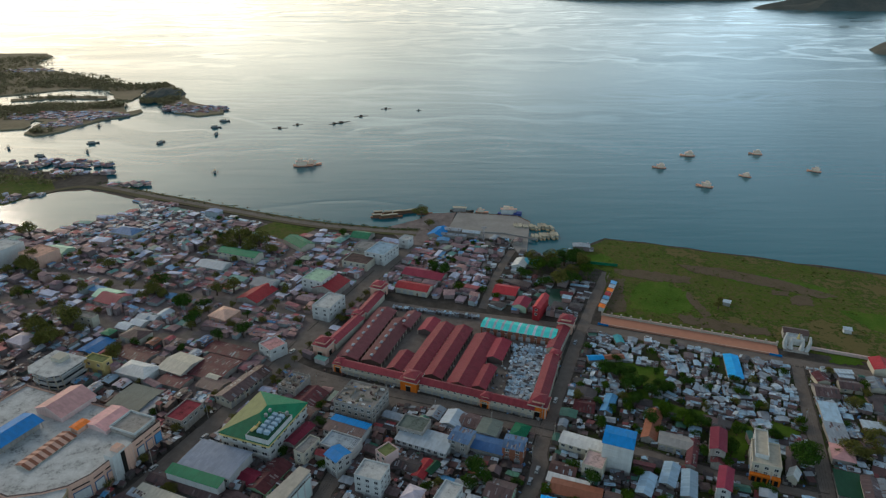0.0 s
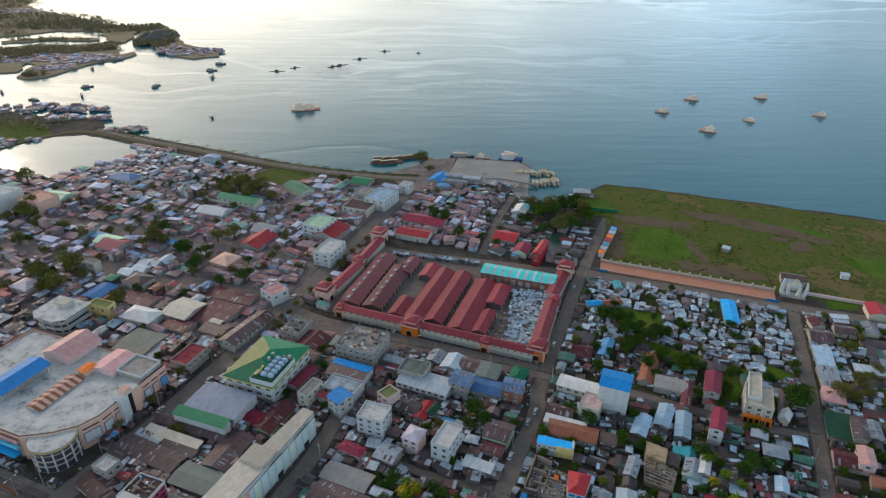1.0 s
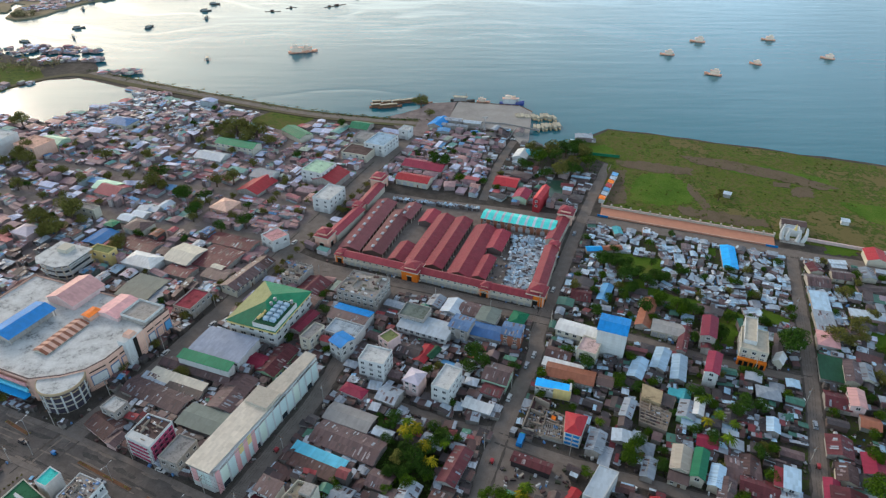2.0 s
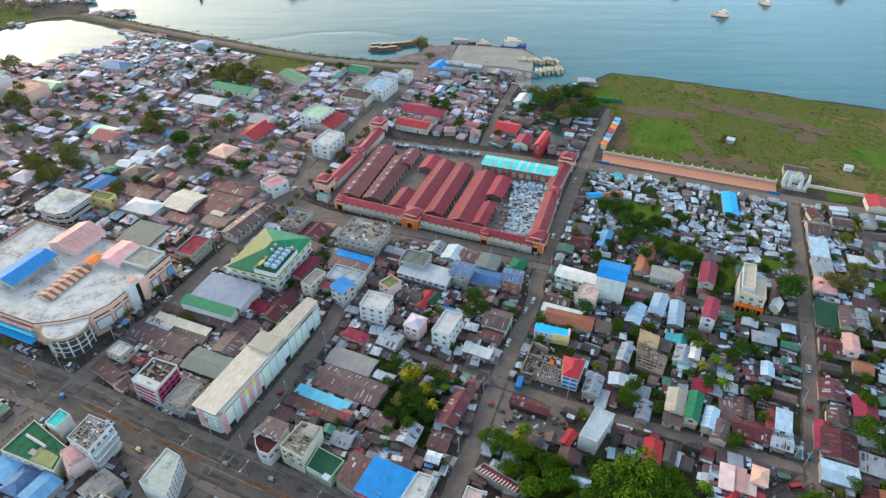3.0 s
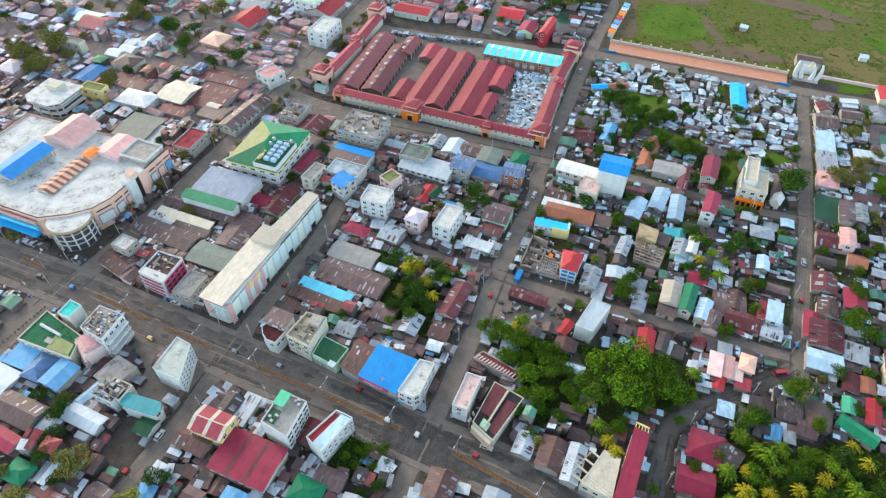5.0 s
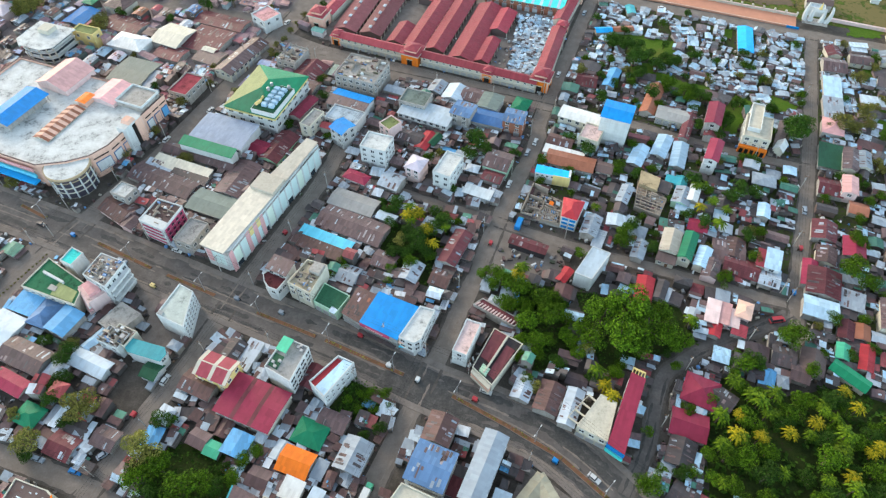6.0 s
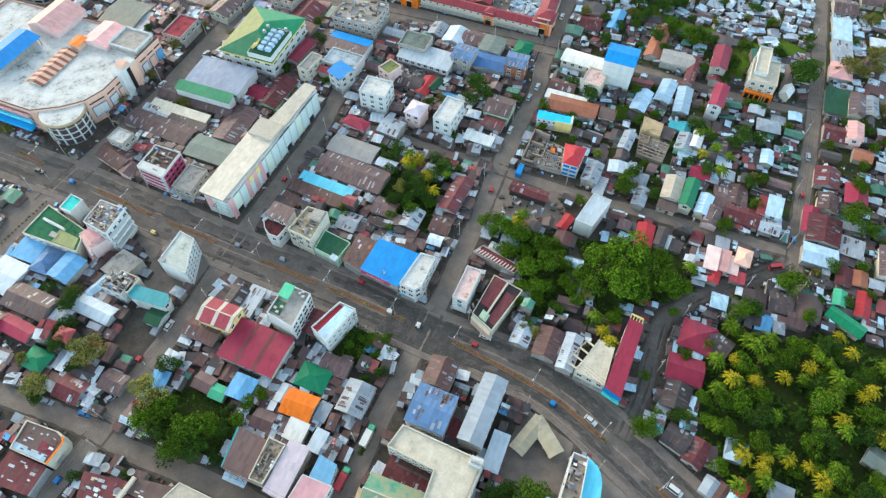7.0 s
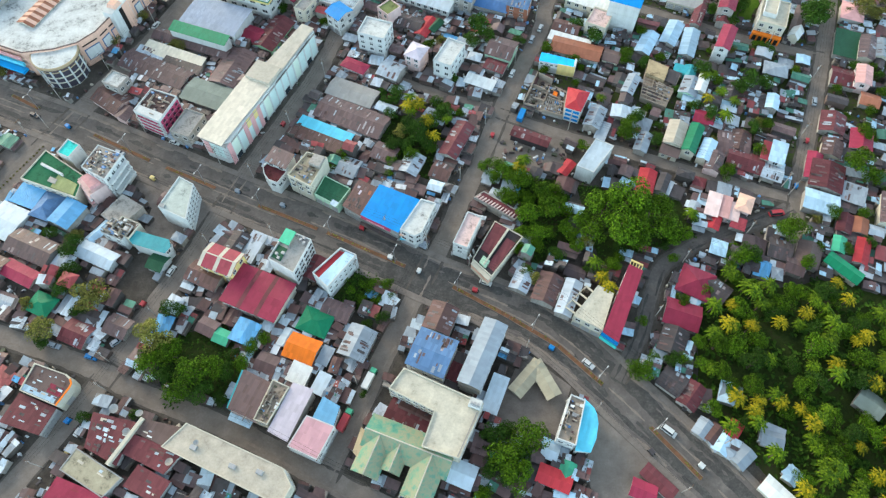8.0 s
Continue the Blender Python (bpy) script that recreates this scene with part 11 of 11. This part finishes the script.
lamp = lamp_model()
spots = [(-162, 173.8, -24), (-120.1, 152.2, -25), (-89.2, 138, -25), (-66.7, 127.6, -25), (-40.4, 116.2, -25), (-17.1, 105, -26), (4.4, 94.6, -30), (29, 79.8, -36), (48.6, 63.0, -45), (63.9, 47.2, -48)]
for i, (x, y, r) in enumerate(spots):
    m = pose(x, y, 0.22, 0, 0, r)
    if i == 0:
        lamp.matrix_basis = m
    else:
        copy_thing(lamp, m)


def pole_model():
    thing = base("utility_pole", pose(0, 0, -60), "weathered concrete utility pole with crossarm and transformer", "utility pole", "utility poles")
    g = Geo()
    g.tube([(0, 0, 0, 0.17), (0, 0, 9.4, 0.11)], 8)
    part("pole", g, paint("concrete"), thing)
    g = Geo()
    g.box(-1.1, 1.1, -0.06, 0.06, 8.7, 8.86)
    part("crossarm", g, wood_mat, thing)
    g = Geo()
    g.tube([(0.32, 0, 7.0, 0.24), (0.32, 0, 7.8, 0.24)], 8)
    part("transformer", g, steel_mat, thing)
    return thing


pole = pole_model()
first = True
for name, side, gap in (("S1", 1, 26), ("S2", -1, 26), ("S4", 1, 28), ("C5", 1, 25), ("C1", 1, 25), ("M", 1, 30), ("M", -1, 30), ("K", -1, 26), ("S3", 1, 30), ("C2", -1, 28)):
    line, half = STREETS[name]
    nn = sides_of(line)
    run, spotted = 0.0, []
    for i in range(1, len(line)):
        run += math.dist(line[i - 1], line[i])
        if run >= gap:
            run = 0.0
            x, y = line[i][0] + nn[i][0] * side * (half + 0.1), line[i][1] + nn[i][1] * side * (half + 0.1)
            if y < 14 or not in_sight(x, y) or math.hypot(x, y) > 330:
                continue
            rot = math.degrees(math.atan2(nn[i][1], nn[i][0]))
            m = pose(x, y, 0, 0, 0, rot)
            if first:
                pole.matrix_basis, first = m, False
            else:
                copy_thing(pole, m)
            spotted.append((x, y, nn[i]))
    for (ax, ay, an), (bx, by, bn) in zip(spotted, spotted[1:]):
        if math.hypot(ax - bx, ay - by) > 60:
            continue
        g = Geo()
        for o, z in ((-1.0, 8.95), (0.0, 8.95), (1.0, 8.95)):
            pts = []
            for k in range(7):
                t = k / 6
                pts.append((ax + an[0] * o + (bx + bn[0] * o - ax - an[0] * o) * t, ay + an[1] * o + (by + bn[1] * o - ay - an[1] * o) * t, z - 2.4 * t * (1 - t)))
            tube_along(g, pts, [0.025] * 7, 4)
        tagged(part("power_cable", g, wire_mat), "black overhead power cables between utility poles", "cable", kind="structure")


def boat_model(name, ln, hull, cabin, lab, big):
    """A boat with a sheer and a pointed bow, its outriggers on booms."""
    thing = base(name, pose(0, 0, -60), lab, "boat", "boats in the bay")
    g = Geo()
    n = 10
    rows = []
    for i in range(n + 1):
        t = i / n
        w = (ln * (0.13 if big else 0.09)) * math.sin(math.pi * (0.18 + 0.72 * t) ** 1.0) ** 0.7 * (1 if t < 0.96 else 0.35)
        z = ln * (0.05 + 0.10 * (t - 0.42) ** 2 * 2.2)
        rows.append((ln * (t - 0.5), max(w, 0.06), z))
    for x, w, z in rows:
        g.v += [(x, -w, z), (x, -w * 0.62, -0.5), (x, w * 0.62, -0.5), (x, w, z), (x, w * 0.9, z - 0.12), (x, -w * 0.9, z - 0.12)]
    for i in range(n):
        for j in range(6):
            a, b = 6 * i + j, 6 * i + (j + 1) % 6
            g.f.append((a, b, b + 6, a + 6))
    g.f += [tuple(range(6)), tuple(6 * n + j for j in reversed(range(6)))]
    g.m = [0] * len(g.f)
    part("hull", g, hull, thing)
    g = Geo()
    z = ln * 0.055
    hc = ln * (0.20 if big else 0.15)
    g.box(-ln * 0.36, ln * 0.16, -ln * 0.085, ln * 0.085, z - 0.3, z + hc, top=0.1)
    cab = part("cabin", g, cabin, thing)
    g = Geo()
    g.box(-ln * 0.39, ln * 0.20, -ln * 0.10, ln * 0.10, z + hc, z + hc + ln * 0.012)
    part("cabin_roof", g, roofing("peach" if big else "sand"), cab)
    if big:
        g = Geo()
        g.box(-ln * 0.28, -ln * 0.02, -ln * 0.06, ln * 0.06, z + hc + ln * 0.012, z + hc + ln * 0.13, top=0.15)
        part("wheelhouse", g, boat_cream, cab)
    g = Geo()
    g.tube([(ln * 0.14, 0, 0.2, 0.09), (ln * 0.14, 0, ln * 0.36, 0.05)], 6)
    part("mast", g, wood_mat, thing)
    for s in (-1, 1):
        g = Geo()
        tube_along(g, [(-ln * 0.34, s * ln * 0.24, -0.1), (0, s * ln * 0.25, -0.15), (ln * 0.36, s * ln * 0.24, 0.2)], [0.09, 0.11, 0.07])
        part("outrigger", g, wood_mat, thing)
    for x in (-0.22, 0.0, 0.22):
        g = Geo()
        tube_along(g, [(ln * x, -ln * 0.25, 0.0), (ln * x, 0, ln * 0.085), (ln * x, ln * 0.25, 0.0)], [0.06, 0.07, 0.06])
        part("boom", g, wood_mat, thing)
    return thing


boat_cream = flat("boat_cream_paint", (0.80, 0.66, 0.52), 0.6)
hull_red = flat("hull_red_brown", (0.80, 0.40, 0.27), 0.6)
hull_tan = flat("hull_tan", (0.70, 0.52, 0.30), 0.65)
hull_blue = flat("hull_blue", (0.05, 0.09, 0.32), 0.5)
hull_brown = flat("hull_brown", (0.36, 0.16, 0.09), 0.65)
hull_dark = flat("hull_dark", (0.07, 0.065, 0.06), 0.7)
BOATS = {
    "red": boat_model("outrigger_boat", 15.5, hull_red, boat_cream, "moored fishing outrigger with reddish brown hull and peach cabin", True),
    "brown": boat_model("fishing_boat", 15.0, hull_brown, wood_mat, "brown wooden fishing boat tied up at the pier", False),
    "tan": boat_model("outrigger_boat", 13.0, hull_tan, paint("cream"), "moored fishing outrigger with tan hull and cream cabin", False),
    "blue": boat_model("ferry_boat", 26.0, hull_blue, paint("white"), "blue-hulled wooden ferry moored at the quay", True),
    "dark": boat_model("outrigger_boat", 12.0, hull_dark, paint("grey"), "small dark outrigger boat at anchor", False),
}
used = set()


def boat(kind, x, y, rot, s=1.0):
    m = pose(x, y, -0.85, 0, 0, rot) @ Matrix.Scale(s, 4)
    if kind in used:
        copy_thing(BOATS[kind], m)
    else:
        BOATS[kind].matrix_basis = m
        used.add(kind)


boat("red", 285, 733, 165, 1.05)
boat("red", 367, 740, 160, 0.9)
boat("red", 262, 618, 150, 1.0)
boat("red", 237, 684, 165, 0.9)
boat("red", 317, 652, 140, 0.75)
boat("red", 399, 670, 150, 0.85)
boat("red", -152, 692, 10, 1.35)
boat("red", -142, 696, 15, 1.1)
for x, y in ((-242, 668), (-350, 795), (-433, 792), (-420, 752), (-308, 918), (-308, 879), (-295, 840), (-465, 732), (-473, 890), (-523, 768)):
    boat("dark", x, y, (x * 7) % 180, 1.1)
for x, y, r in ((-55, 532, 10), (-48, 531, 14), (-41, 533, 8), (-46, 540, 5), (-38, 542, 20), (-32, 543, 16), (-25, 545, 12), (-55, 540, 8), (-15, 540, 4)):
    boat("brown", x, y, r, 0.95)
boat("blue", 60, 538, -8, 0.8)
boat("blue", 64, 543, -8, 0.7)
boat("dark", 18, 545, -8, 1.6)
boat("red", 36, 544, -10, 0.7)
boat_rng = random.Random(6)
for i in range(22):
    row, k = divmod(i, 13)
    boat("tan", (61 + 2.5 * k if row == 0 else 74 + 2.3 * k) + boat_rng.uniform(-0.6, 0.6), (507 - 0.1 * k if row == 0 else 485 + 0.4 * k) + boat_rng.uniform(-2.0, 2.0) , 95 + boat_rng.uniform(-14, 14), boat_rng.uniform(0.85, 1.15))
for x, y, ln, r in ((-220, 876, 26, 5), (-200, 896, 18, 30), (-141, 910, 34, 40), (-118, 952, 26, 20), (-86, 1006, 20, 15), (-35, 993, 10, 0), (-150, 902, 20, 35)):
    raft = base("fish_raft", pose(x, y, -1.0, 0, 0, r), "low dark bamboo fish raft floating in the bay", "raft", "fish rafts")
    g = Geo()
    g.box(-ln * 0.4, ln * 0.4, -2.0, 2.0, -0.1, 0.2, top=0.15)
    part("deck", g, hull_dark, raft)
    g = Geo()
    g.box(-ln * 0.10, ln * 0.05, -1.2, 1.2, 0.15, 1.6)
    hut = part("hut", g, wood_mat, raft)
    g = Geo()
    g.gable(ln * 0.17, 2.4, 1.7, 0.6, 0.3, x=-ln * 0.025)
    part("hut_roof", g, roofing("mauve"), hut)

# ---- vehicles ----
vehicle("van", "white", 68.3, 47.0, -40)
vehicle("car", "white", 14.1, 97.1, -22)
vehicle("jeep", "red", 120.2, 125.0, 8)
vehicle("truck", "white", -23.5, 62.9, 66)
vehicle("truck", "red", -30.2, 49.9, 66)
vehicle("car", "silver", -106.6, 75.4, 40)
vehicle("car", "white", -118.2, 73.8, -18)
vehicle("car", "blue", -113.5, 70.1, -15)
vehicle("car", "white", -94.1, 101.2, 66)
vehicle("tricycle", "red", -101.0, 88.8, 66)
vehicle("car", "white", -110.8, 46.8, 62)
vehicle("tricycle", "blue", -115.2, 49.7, 60)
vehicle("truck", "blue", 30.5, 170.4, 68)
vehicle("car", "silver", -126.5, 74.0, -18)
vehicle("tricycle", "yellow", -112.4, 40.4, 62)
vehicle("tricycle", "dusk", 62.2, 40.8, -60)
vehicle("tricycle", "red", -38.8, 40.4, -24)
vehicle("car", "silver", -61.1, 113.8, -22)
vehicle("car", "white", -104.2, 156.9, -22)
vehicle("tricycle", "red", -29.3, 118.5, -23)
vehicle("tricycle", "white", -18.7, 106.6, -23)
vehicle("tricycle", "steel", -76.2, 134.2, -23)
vehicle("tricycle", "red", -95.1, 134.9, -23)
vehicle("car", "silver", -124.3, 151.7, -23)
vehicle("tricycle", "blue", -147.4, 164.6, -23)
vehicle("tricycle", "red", 10.5, 94.1, -25)
vehicle("tricycle", "blue", 34.8, 73.5, -38)
vehicle("tricycle", "white", 76.3, 36.9, -44)
vehicle("car", "grey", 7.9, 110.3, 66)
vehicle("tricycle", "red", 18.5, 160.5, 68)
vehicle("car", "white", 27.8, 192.9, 68)
vehicle("tricycle", "red", 139.7, 158.0, 70)
vehicle("car", "silver", 148.4, 178.0, 70)
vehicle("tricycle", "blue", 129.9, 136.9, 72)
vehicle("tricycle", "white", -8.8, 101.3, 66)
vehicle("tricycle", "steel", -58.8, 128.0, -23)
vehicle("tricycle", "yellow", -108.8, 139.9, -23)
vehicle("car", "white", 46.1, 68.2, -44)
vehicle("car", "dusk", -162.5, 170.3, -23)
vehicle("car", "silver", 37.2, 212.4, 68)
vehicle("car", "white", 41.3, 219.2, 68)
vehicle("car", "white", -44.9, 183.6, 66)
vehicle("tricycle", "red", -63.4, 165.9, 66)
vehicle("car", "white", 57.0, 268.3, 68)
vehicle("car", "silver", 77.2, 323.1, 68)
vehicle("car", "white", -110.0, 241.0, 66)
vehicle("car", "white", -125.3, 220.7, 66)
vehicle("car", "white", -84.7, 314.0, 66)
vehicle("tricycle", "red", 162.7, 305.2, -20)
vehicle("car", "white", 121.0, 328.0, -20)
vehicle("truck", "white", 34.0, 460.0, 10)
vehicle("truck", "blue", 25.8, 471.2, 10)
vehicle("car", "white", 53.7, 459.9, 0)
vehicle("car", "silver", 14.8, 477.0, 0)
